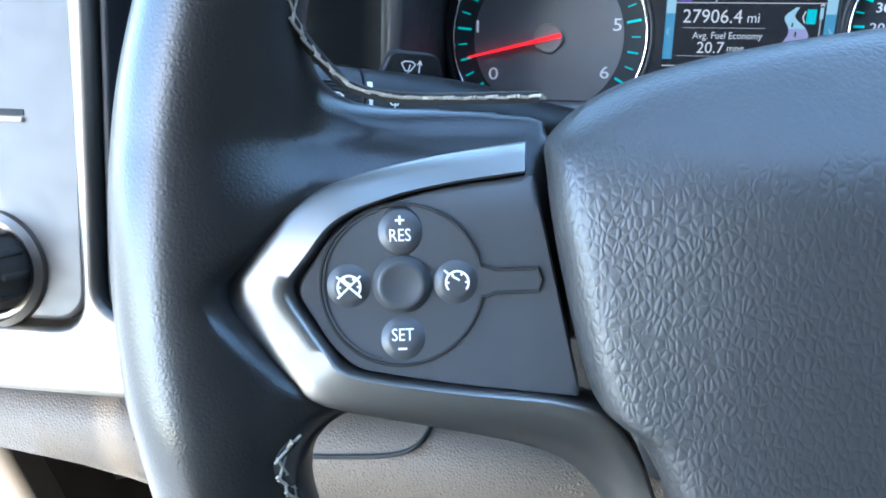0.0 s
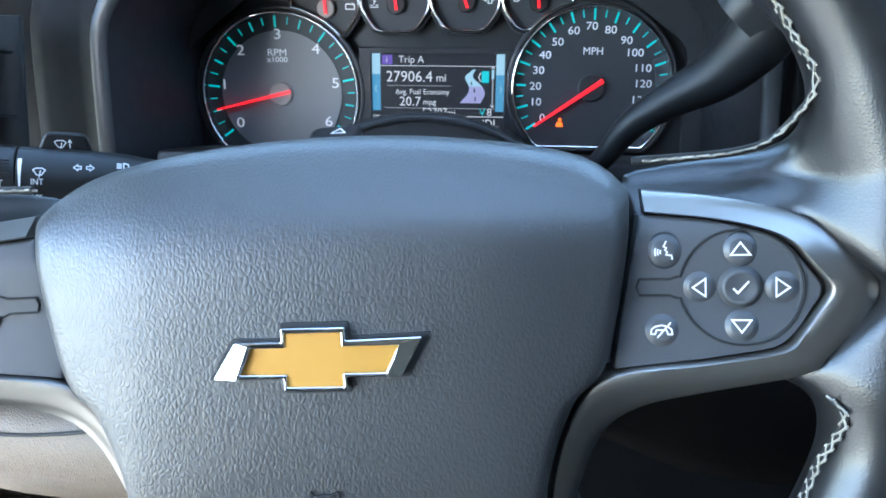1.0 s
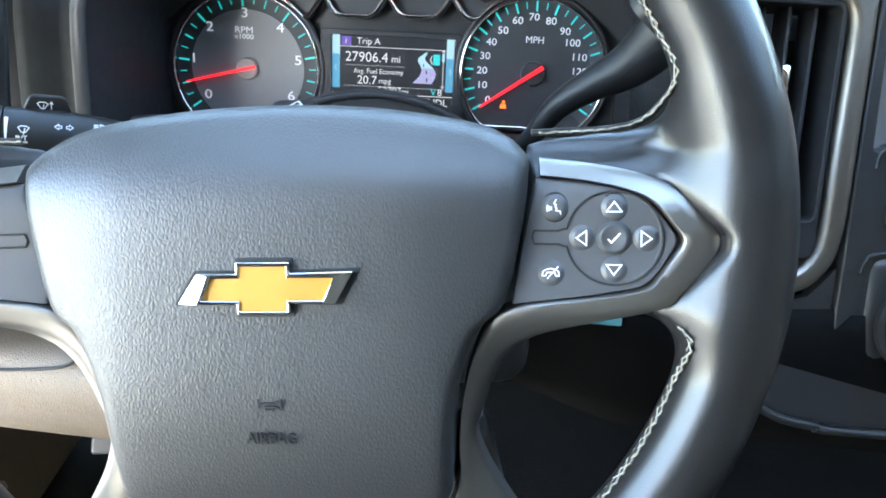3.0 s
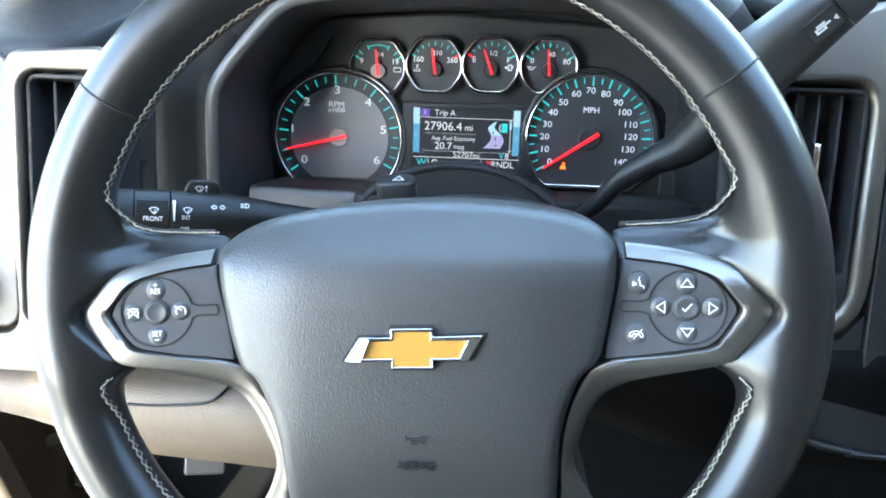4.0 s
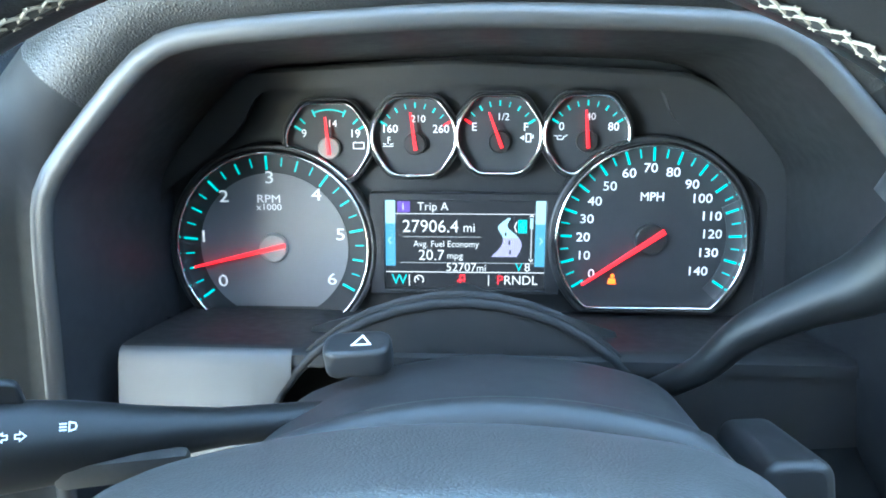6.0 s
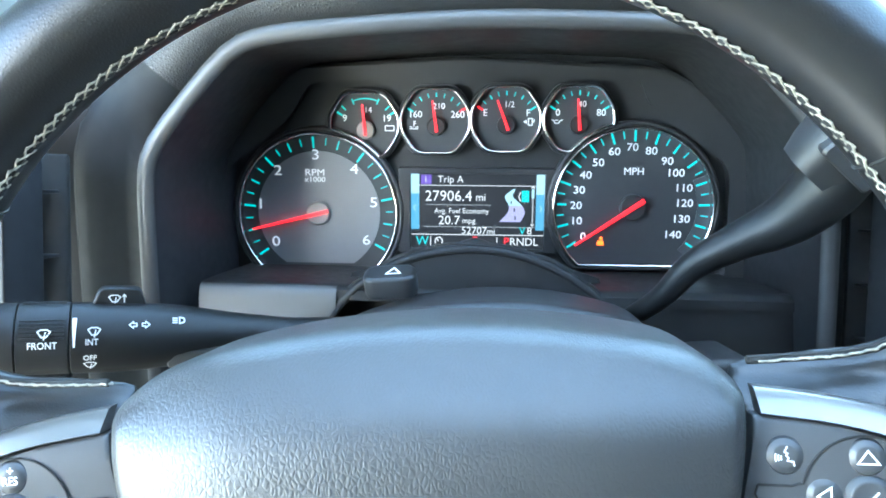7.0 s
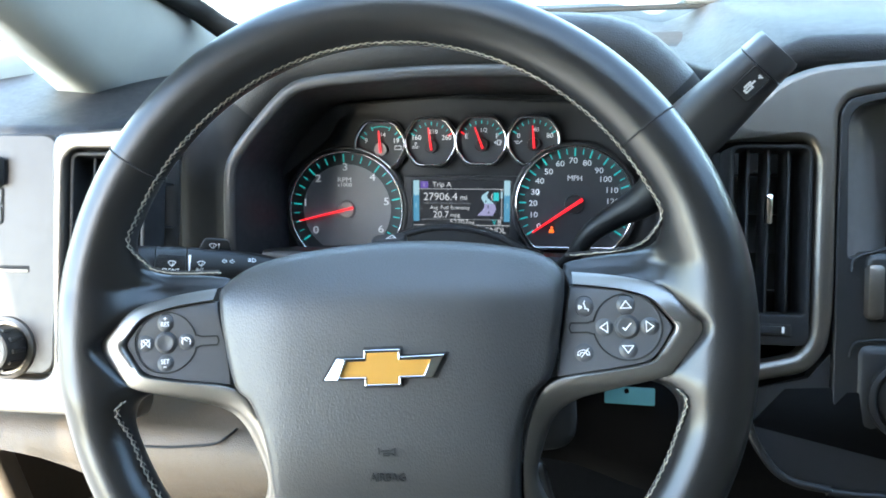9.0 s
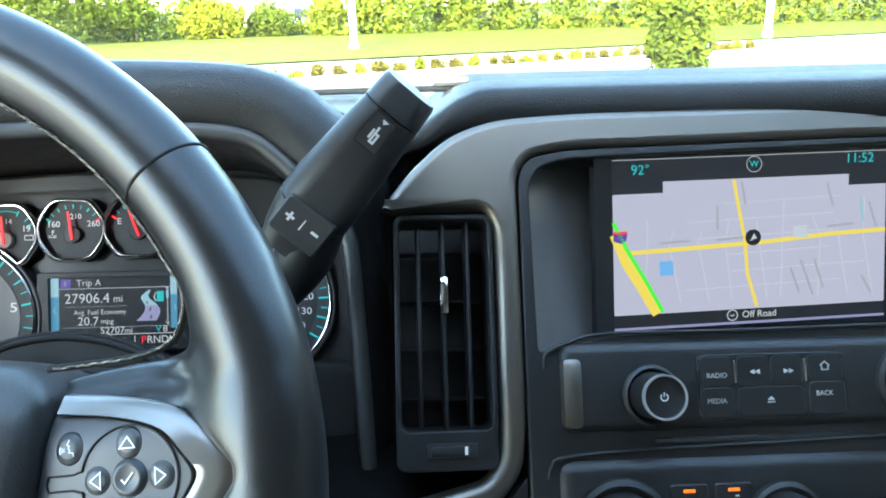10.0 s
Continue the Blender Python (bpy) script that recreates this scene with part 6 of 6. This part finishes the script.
for x, lines in ((0.5690, [[(-0.004, -0.003), (0.004, -0.003)], [(-0.003, 0), (0.003, 0.0006)], [(-0.002, 0.003), (0.003, 0.003)]]), (0.5910, [[(-0.004, 0.002), (0.004, 0.002), (0.003, -0.002), (-0.003, -0.002), (-0.004, 0.002)], [(0, -0.002), (0.001, 0.001)]])):
    strokes("air_sign", lines, 0.0008, M_PRINT, heat, T(x, -0.1245, 0.0045))

# ---- lower dashboard ----
rings = []
for i in range(32):
    x = -0.215 + 0.360 * i / 31
    e = smooth01((x + 0.215) / 0.09)
    cut = 0.10 * (1 - smooth01((x + 0.215) / 0.16))
    ring = [(x, 0.262, 1.362), (x, 0.206, 1.362), (x, 0.196, 1.368 - 0.004), (x, 0.188, 1.355), (x, 0.182, 1.335 + cut * 0.12), (x, 0.195, 1.298 + cut * 0.46), (x, 0.232, 1.260 + cut * 0.82), (x, 0.278, 1.234 + cut), (x, 0.290, 1.229 + cut), (x, 0.305, 1.237 + cut), (x, 0.42, 1.26 + cut)]
    rings.append(ring)
tagged(loft("knee_panel", rings, M_LOWER, closed=False, caps=False, sharp=60), "warm grey grained knee panel under the wheel", "knee panel", kind="structure")
tagged(tube("knee_seam", smooth_path([(-0.110, 0.1880, 1.3540), (-0.048, 0.1880, 1.3560), (-0.023, 0.1892, 1.3580), (-0.003, 0.1910, 1.3610), (0.0055, 0.1950, 1.3645), (0.0075, 0.2060, 1.3625)], 5), 0.0009, M_GAP, sides=6), "dark seam in the knee panel", "seam", kind="structure")
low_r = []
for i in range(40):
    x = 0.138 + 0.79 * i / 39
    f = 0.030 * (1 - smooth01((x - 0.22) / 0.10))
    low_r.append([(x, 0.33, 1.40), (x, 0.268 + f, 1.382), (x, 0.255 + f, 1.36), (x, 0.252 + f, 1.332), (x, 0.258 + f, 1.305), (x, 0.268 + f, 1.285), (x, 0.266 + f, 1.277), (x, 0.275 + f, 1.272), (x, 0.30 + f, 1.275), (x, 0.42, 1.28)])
tagged(loft("lower_panel", low_r, M_UNDERSHADE, closed=False, caps=False, sharp=60), "lower dashboard panel beside the column, blackened for shade", "dash panel", kind="structure")

# column seam panel and the tag below the spoke
tag = tagged(empty("hanging_tag", look((0.278, 0.262, 1.372), (0.23, -0.2, 1.70)) @ pose(0, 0, 0, 0, 0, -4)), "small pale teal plastic tag on the column", "tag")
plate("tag_card", rounded(-0.017, -0.006, 0.017, 0.006, 0.001), [circle(0.002, 0.003, 0.0018, 12)], -0.0008, 0.0008, M_TAG, tag, bevel=0.0003)
strokes("tag_mark", [[(-0.013, -0.002), (-0.013, 0.003), (-0.008, 0.003), (-0.008, -0.002), (-0.013, -0.002)], [(0.008, -0.001), (0.008, 0.003), (0.014, 0.003), (0.014, -0.001), (0.008, -0.001)]], 0.0006, M_GAP, tag, T(0, 0, 0.0008))

# ---- cabin shell ----
FLOOR = 0.86
tagged(box("floor", (1.80, 2.2, 0.06), (0.50, -0.20, FLOOR - 0.03), M_CARPET, bevel=0.0), "dark carpeted cabin floor", "floor", kind="structure")
tagged(box("firewall", (1.80, 0.06, 0.65), (0.50, 0.86, 1.155), M_CARPET, bevel=0.0), "dark carpeted firewall", "wall", kind="structure")
# Unseen closing walls, left windowless so that they block sun and side light.
WR = Matrix(((1, 0, 0, 0), (0, 0, -1, -1.28), (0, 1, 0, 0), (0, 0, 0, 1)))
tagged(plate("wall_rear", [(-0.40, 0.83), (1.40, 0.83), (1.40, 2.03), (-0.40, 2.03)], [], -0.04, 0.04, M_LINER, None, m=WR), "grey rear cabin wall, left windowless to block the sun", "wall", kind="structure")
tagged(box("wall_right", (0.08, 1.95, 1.16), (1.33, -0.26, 1.41), M_LINER, bevel=0.01), "grey windowless wall closing the far side, unseen", "wall", kind="structure")
tagged(box("ceiling", (1.71, 1.190, 0.05), (0.52, -0.695, 2.02), M_LINER, bevel=0.01), "grey cloth headliner", "ceiling", kind="structure")
tagged(box("wall_left", (0.08, 0.60, 1.16), (-0.37, -0.97, 1.41), M_LINER, bevel=0.01), "grey cabin side behind the open door, left windowless", "wall", kind="structure")

# windscreen pillar with its dark seal
PB0, PT = Vector((-0.168, 0.478, 1.585)), Vector((-0.030, -0.107, 2.025))


def pillar(name, sx, label):
    rings = []
    for t in np.linspace(-0.32, 1.08, 14):
        c = PB0.lerp(PT, t) + Vector((0.010, 0, 0))
        fl = 0.02 * max(0, 0.25 - t) / 0.25
        ring = [(c.x - 0.004 + fl, c.y + 0.045, c.z + 0.03), (c.x - 0.006 + fl, c.y + 0.005, c.z - 0.006), (c.x - 0.014, c.y - 0.035, c.z - 0.034), (c.x - 0.028, c.y - 0.060, c.z - 0.045), (c.x - 0.052 - fl, c.y - 0.060, c.z - 0.035), (c.x - 0.066 - fl, c.y - 0.030, c.z - 0.010), (c.x - 0.066 - fl, c.y + 0.045, c.z + 0.03)]
        if sx < 0:
            ring = [(1.0 - x, y, z) for x, y, z in ring][::-1]
        rings.append(ring)
    return tagged(loft(name, rings, M_PILLAR, sharp=70), label, "pillar", kind="structure")


pillar("pillar_left", 1, "pale grey windscreen pillar trim")
pillar("pillar_right", -1, "pale grey windscreen pillar trim")
seal_path = [PB0.lerp(PT, t) + Vector((-0.068, -0.045, -0.015)) for t in np.linspace(-0.05, 1.08, 8)]
tagged(tube("door_seal", seal_path, 0.013, M_RUBBER, sides=12), "black rubber door seal along the pillar", "seal", kind="structure")

edge_path = smooth_path([PB0 + Vector((0.15, 0.055, -0.022)), PB0 + Vector((0.073, 0.048, -0.010)), PB0 + Vector((0.033, 0.035, 0.022))] + [PB0.lerp(PT, t) + Vector((0.012, 0.010, 0.006)) for t in (0.2, 0.5, 0.8, 1.05)], 5)
tagged(tube("windscreen_seal", edge_path, 0.011, M_RUBBER, sides=10), "black seal between pillar and windscreen", "seal", kind="structure")

# windscreen with its black border
wy = Vector((0, -0.894, 0.447))
wz = Vector((0, 0.447, 0.894))
WS = Matrix(((1, wy.x, wz.x, 0.50), (0, wy.y, wz.y, 0.38), (0, wy.z, wz.z, 1.755), (0, 0, 0, 1)))
ws = tagged(empty("windscreen", WS), "raked windscreen with black border", "windscreen", kind="structure")
pane = plate("pane", round_poly([(-0.88, -0.56), (-0.78, 0.55), (0.78, 0.55), (0.88, -0.56)], 0.08, 6), [], -0.002, 0.002, M_GLASS, ws)
pane.visible_shadow = False
plate("border", round_poly([(-0.90, -0.60), (-0.80, 0.60), (0.80, 0.60), (0.90, -0.60)], 0.05, 5), [round_poly([(-0.87, -0.53), (-0.77, 0.50), (0.77, 0.50), (0.87, -0.53)], 0.10, 10)], -0.0095, -0.0045, M_GAP, ws)

# wiper arm and cowl beyond the glass
tagged(box("cowl", (1.50, 0.16, 0.03), (0.50, 0.93, 1.480), M_PLASTIC, bevel=0.006), "black plastic cowl below the windscreen", "cowl", kind="structure")
wip = tagged(empty("wiper"), "windscreen wiper arm resting on the cowl", "wiper")
tube("arm", [(0.16, 0.80, 1.549), (0.45, 0.80, 1.551), (0.80, 0.81, 1.548)], 0.004, M_RUBBER, wip, sides=8)
box("blade_clip", (0.042, 0.014, 0.010), (0.372, 0.80, 1.558), M_STEEL, wip, bevel=0.004)
tagged(box("bonnet", (1.55, 1.15, 0.06), (0.50, 1.56, 1.32), M_PILLAR, bevel=0.02, seg=3), "pale painted bonnet", "bonnet", kind="structure")

# ---- door opening, sill and parking brake ----
tagged(box("kick_panel", (0.06, 0.30, 0.46), (-0.325, 0.405, 1.12), M_LOWER, bevel=0.022, seg=3), "grey kick panel beside the pedals", "panel", kind="structure")
tagged(box("door_jamb", (0.190, 0.030, 0.445), (-0.351, 0.250, 1.1225), M_JAMB, bevel=0.010, seg=3), "pale beige painted door jamb", "pillar", kind="structure")
tagged(tube("door_seal", smooth_path([(-0.251, 0.28, 1.56), (-0.279, 0.250, 1.42), (-0.289, 0.236, 1.317), (-0.291, 0.232, 1.25), (-0.293, 0.231, 1.17), (-0.299, 0.230, 1.05), (-0.32, 0.10, 0.92), (-0.35, -0.6, 0.90)], 6), 0.0065, M_RUBBER, sides=10), "black rubber seal of the open door", "seal", kind="structure")
tagged(box("door_post", (0.10, 0.20, 0.75), (-0.395, 0.44, 1.20), M_PILLAR, bevel=0.02, seg=3), "pale painted door post", "pillar", kind="structure")
check = tagged(empty("door_check"), "bare metal door check strap in the open door", "check strap")
loft("strap", [[(x, 0.340, z - 0.006), (x, 0.334, z - 0.005), (x, 0.334, z + 0.005), (x, 0.340, z + 0.006)] for x, z in ((-0.372, 1.070), (-0.325, 1.092), (-0.309, 1.102), (-0.258, 1.127))], M_CREAM, check)
tube("strap_lower", [(-0.334, 0.345, 1.036), (-0.328, 0.340, 1.048), (-0.320, 0.340, 1.044), (-0.290, 0.345, 1.040)], 0.005, M_STEEL, check, sides=10)
for x, z, w in ((-0.272, 1.056, 0.026), (-0.300, 1.030, 0.050), (-0.292, 0.998, 0.040)):
    box("leaf", (w, 0.010, 0.011), (x, 0.342, z), M_STEEL, check, bevel=0.002)
lathe("pin", [(0.0065, -0.06), (0.0065, 0.05), (0.004, 0.052)], M_DARK, check, "", 14, Matrix.Translation((-0.306, 0.345, 1.045)))
lathe("bolt", [(0.008, 0), (0.008, 0.005), (0.001, 0.006)], M_STEEL, check, "", 6, Matrix.Translation((-0.330, 0.335, 1.010)) @ pose(0, 0, 0, 90, 0, 0))
pb = tagged(empty("parking_pedal", look((-0.136, 0.368, 1.088), (0.1, -0.2, 1.70)) @ pose(0, 0, 0, 0, 0, 10)), "grey parking brake pedal with pale mark", "pedal")
plate("pad", rounded(-0.0215, -0.027, 0.0215, 0.027, 0.004), [], -0.012, 0.0, M_PLASTIC, pb, "ribbed rubber pedal pad", bevel=0.003)
plate("pad_mark", rounded(-0.012, -0.002, 0.012, 0.013, 0.002), [], 0.0, 0.0015, M_PRINT, pb)
for k in range(3):
    box("pad_rib", (0.034, 0.003, 0.003), (0, -0.007 - 0.006 * k, 0.001), M_RUBBER, pb, bevel=0.001)
tube("pedal_arm", [(0, 0.02, -0.012), (0, 0.06, -0.06), (0, 0.16, -0.10)], 0.010, M_PLASTIC, pb, sides=8)
mat = tagged(empty("floor_mat"), "black ribbed rubber floor mat", "floor mat")
box("mat_sheet", (0.55, 0.70, 0.010), (0.14, 0.10, FLOOR + 0.006), M_RUBBER, mat, bevel=0.004)
for i in range(11):
    for j in range(12):
        box("mat_rib", (0.034, 0.012, 0.005), (0, 0, 0), M_RUBBER, mat, bevel=0, m=Matrix.Translation((-0.08 + 0.044 * i, -0.20 + 0.052 * j, FLOOR + 0.013)) @ pose(0, 0, 0, 0, 0, 45 if (i + j) % 2 else -45))

# ---- outside ----
M_LOT = material("pale_concrete", (0.50, 0.445, 0.37), 0.85, grain=0.3, grain_size=0.02, vary=0.12, vary_size=1.5)
M_GRASS = material("grass", (0.135, 0.145, 0.018), 0.9, spec=0.1, grain=0.5, grain_size=0.05, vary=0.35, vary_size=0.8)
M_KERB = material("kerb_concrete", (0.62, 0.60, 0.55), 0.85, vary=0.1, vary_size=0.3)
M_BARK = material("bark", (0.12, 0.09, 0.06), 0.9, grain=0.6, grain_size=0.03, vary=0.3, vary_size=0.2)
M_LEAF = material("leaves", (0.11, 0.135, 0.011), 0.8, spec=0.1, vary=0.5, vary_size=0.5, per_object=0.25)
M_LEAF2 = material("yellow_leaves", (0.19, 0.19, 0.014), 0.8, spec=0.1, vary=0.4, vary_size=0.4, per_object=0.3)
M_SHRUB = material("dry_shrub", (0.150, 0.118, 0.018), 0.8, spec=0.1, vary=0.4, vary_size=0.3, per_object=0.3)
M_POLE = material("galvanised_pole", (0.50, 0.50, 0.48), 0.5, metal=0.3, vary=0.1)
M_WALL = material("white_stucco", (0.75, 0.74, 0.70), 0.8, vary=0.06, vary_size=1.0)
M_ROOF = material("grey_roof", (0.22, 0.21, 0.20), 0.8, vary=0.1)
M_PANE = material("far_window", (0.04, 0.05, 0.06), 0.15, vary=0.1)

tagged(raw("ground", [(-900, -900, 0), (900, -900, 0), (900, 900, 0), (-900, 900, 0)], [(0, 1, 2, 3)], M_LOT), "pale sunlit concrete car park", "ground", kind="structure")


tagged(raw("verge", [(-60, 3, 0.06), (200, 107, 0.06), (260, 400, 3.0), (-260, 400, 3.0)], [(0, 1, 2, 3)], M_GRASS), "strip of sunlit grass behind the kerb", "ground", kind="structure")
kv = []
for i in range(61):
    x = -30 + 1.25 * i
    y = 16.65 + 0.5 * (x + 4.72)
    kv.append([(x, y, 0), (x, y + 0.02, 0.15), (x, y + 0.30, 0.15), (x, y + 0.32, 0.0)])
tagged(loft("kerb", kv, M_KERB, closed=False, caps=False), "pale concrete kerb along the car park", "kerb", kind="structure")


def leaf_cloud(rnd, blobs, count, size):
    """Small folded leaves scattered through overlapping blobs: centre, radii."""
    verts, faces = [], []
    for k in range(count):
        c, r = blobs[k % len(blobs)]
        d = Vector((rnd.gauss(0, 1), rnd.gauss(0, 1), rnd.gauss(0, 1))).normalized() * (rnd.random() ** 0.4)
        p = Vector(c) + Vector((d.x * r[0], d.y * r[1], d.z * r[2]))
        a = Vector((rnd.gauss(0, 1), rnd.gauss(0, 1), rnd.gauss(0, 1))).normalized()
        b = a.orthogonal().normalized()
        s = size * rnd.uniform(0.6, 1.4)
        i = len(verts)
        verts += [p - a * s, p + b * s * 0.55 + a.cross(b) * s * 0.2, p + a * s, p - b * s * 0.55 + a.cross(b) * s * 0.2]
        faces += [(i, i + 1, i + 2), (i, i + 2, i + 3)]
    return verts, faces


def make_tree(x, y, hgt, spread, seed, leaf, label, count=2600):
    rnd = random.Random(seed)
    t = tagged(empty("tree", Matrix.Translation((x, y, 0))), label, "tree", "trees behind the verge")
    trunk = [(0, 0, 0), (rnd.uniform(-0.1, 0.1), 0, hgt * 0.25), (rnd.uniform(-0.3, 0.3), rnd.uniform(-0.2, 0.2), hgt * 0.55), (0, 0, hgt * 0.8)]
    tv, tf = tube_data(smooth_path(trunk, 4), [0.22 * (1 - k / 15) * hgt / 8 for k in range(13)], 8)
    blobs = []
    for k in range(9):
        a = rnd.uniform(0, 2 * math.pi)
        z = hgt * rnd.uniform(0.35, 0.92)
        rr = spread * rnd.uniform(0.25, 0.65) * (1.15 - 0.5 * z / hgt)
        c = (rr * math.cos(a), rr * math.sin(a), z)
        blobs.append((c, (spread * rnd.uniform(0.35, 0.6), spread * rnd.uniform(0.35, 0.6), hgt * rnd.uniform(0.12, 0.2))))
        v, f = tube_data([(0, 0, hgt * rnd.uniform(0.25, 0.5)), (c[0] * 0.5, c[1] * 0.5, (z + hgt * 0.3) / 2), c], [0.08 * hgt / 8, 0.05 * hgt / 8, 0.02], 6)
        b = len(tv)
        tv += v
        tf += [tuple(b + i for i in q) for q in f]
    raw("trunk", tv, tf, M_BARK, t)
    v, f = leaf_cloud(rnd, blobs, count, 0.16 * hgt / 7)
    raw("crown", v, f, leaf, t, sharp=180)
    return t


rnd = random.Random(21)
TREES = []
for k in range(30):
    x = -34 + 3.3 * k + rnd.uniform(-1.2, 1.2)
    gap = -25 < x < -4.0
    y = 52 + 0.1 * x + rnd.uniform(-3, 6) + (26 if gap else 0)
    TREES.append((x, y, rnd.uniform(4.0, 5.5) if gap else rnd.uniform(9, 13), rnd.uniform(2.4, 3.8)))
for k, (x, y, hgt, sp) in enumerate(TREES):
    make_tree(x, y, hgt, sp, 100 + k, M_LEAF2 if k % 4 == 1 else M_LEAF, "sunlit broadleaf tree behind the grass verge")


def make_shrub(name, x, y, r, hgt, seed, mat, label, group, count=260, size=0.06):
    rnd = random.Random(seed)
    s = tagged(empty(name, Matrix.Translation((x, y, 0))), label, "shrub", group)
    blobs = [((rnd.uniform(-0.4, 0.4) * r, rnd.uniform(-0.4, 0.4) * r, hgt * rnd.uniform(0.3, 0.7)), (r * 0.7, r * 0.7, hgt * 0.35)) for _ in range(5)]
    tube("stem", [(0, 0, 0), (0.02, 0, hgt * 0.5)], 0.03 * hgt, M_BARK, s, sides=6)
    v, f = leaf_cloud(rnd, blobs, count, size)
    raw("foliage", v, f, mat, s, sharp=180)
    return s


for k in range(44):
    x = -10.6 + 0.486 * k
    make_shrub("clipped_shrub", x, 17.18 + 0.5 * (x + 4.72), 0.21 + 0.045 * math.sin(k * 1.7), 0.42, 300 + k, M_SHRUB if k % 3 else M_LEAF2, "small clipped dry shrub beside the kerb", "shrubs along the kerb")
make_shrub("bush", 5.1, 15.0, 0.73, 2.35, 7, M_LEAF, "tall loose green bush in the car park bed", "bushes", 5200, 0.085)
make_shrub("bush", 5.3, 11.9, 1.15, 0.48, 8, M_LEAF2, "low spreading green bush", "bushes", 2600, 0.07)
make_shrub("bush", 7.2, 12.6, 1.3, 0.54, 9, M_LEAF2, "low spreading green bush", "bushes", 2600, 0.07)
for k, (x, y, r, hgt) in enumerate(((-17, 42, 3.0, 3.2), (-13.5, 44, 2.2, 2.6), (-10, 46, 1.6, 2.2), (-7, 47, 1.5, 2.8), (-4.6, 47, 1.3, 3.2), (1.5, 50, 1.2, 3.0), (-21, 40, 3.5, 4.5), (-26, 39, 4.0, 6.0))):
    make_shrub("bush", x, y, r, hgt, 40 + k, M_LEAF2 if k % 2 else M_LEAF, "rounded sunlit bush on the verge", "bushes", 3000, 0.13)



def make_thicket():
    """The dense undergrowth that closes the view behind the verge."""
    rnd = random.Random(77)
    blobs = []
    for k in range(150):
        x = -45 + 0.62 * k + rnd.uniform(-0.5, 0.5)
        gap = smooth01((x + 27) / 3) * smooth01((-3.0 - x) / 3)
        hgt = rnd.uniform(5.0, 9.0) * (1 - gap) + rnd.uniform(1.2, 2.2) * gap
        y = 47 + 0.1 * x + rnd.uniform(-1.5, 3.0)
        for z in np.arange(0.5, hgt, 1.3):
            blobs.append(((x + rnd.uniform(-0.6, 0.6), y + rnd.uniform(-0.8, 0.8), z), (1.3, 1.1, 0.9)))
    v, f = leaf_cloud(rnd, blobs, 60000, 0.17)
    tagged(raw("thicket", v, f, M_LEAF, sharp=180), "dense sunlit green thicket behind the grass", "woods", kind="stuff")
    v, f = leaf_cloud(rnd, blobs[::3], 16000, 0.16)
    tagged(raw("thicket", v, f, M_LEAF2, sharp=180), "yellow-green sunlit leaves in the thicket", "woods", kind="stuff")


make_thicket()


def make_pole(x, y, r, hgt, label):
    p = tagged(empty("lamp_post", Matrix.Translation((x, y, 0))), label, "pole", "poles by the road")
    lathe("shaft", [(r, 0), (r * 0.96, hgt * 0.3), (r * 0.8, hgt)], M_POLE, p, "", 16)
    lathe("foot", [(r * 1.35, 0), (r * 1.35, 0.3), (r * 1.05, 0.34)], M_KERB, p, "", 16)


make_pole(-3.6, 31.6, 0.16, 9.0, "pale lamp post at the kerb")
make_pole(14.5, 33.5, 0.17, 9.0, "pale lamp post beyond the bush")

house = tagged(empty("house", Matrix.Translation((-13.0, 66, 0))), "white low house half hidden by trees", "house")
box("wall", (11, 7, 3.4), (0, 0, 1.7), M_WALL, house, bevel=0.02)
raw("roof", [(-5.9, -3.9, 3.4), (5.9, -3.9, 3.4), (5.9, 3.9, 3.4), (-5.9, 3.9, 3.4), (-5.9, 0, 5.2), (5.9, 0, 5.2)], [(0, 1, 5, 4), (2, 3, 4, 5), (0, 4, 3), (1, 2, 5), (0, 3, 2, 1)], M_ROOF, house)
for x in (-4, -1.4, 1.4, 4):
    w = box("window", (1.3, 0.12, 1.3), (x, -3.52, 1.8), M_PANE, house, bevel=0.01)
    box("window_sill", (1.5, 0.2, 0.08), (x, -3.6, 1.1), M_WALL, w, bevel=0.01)
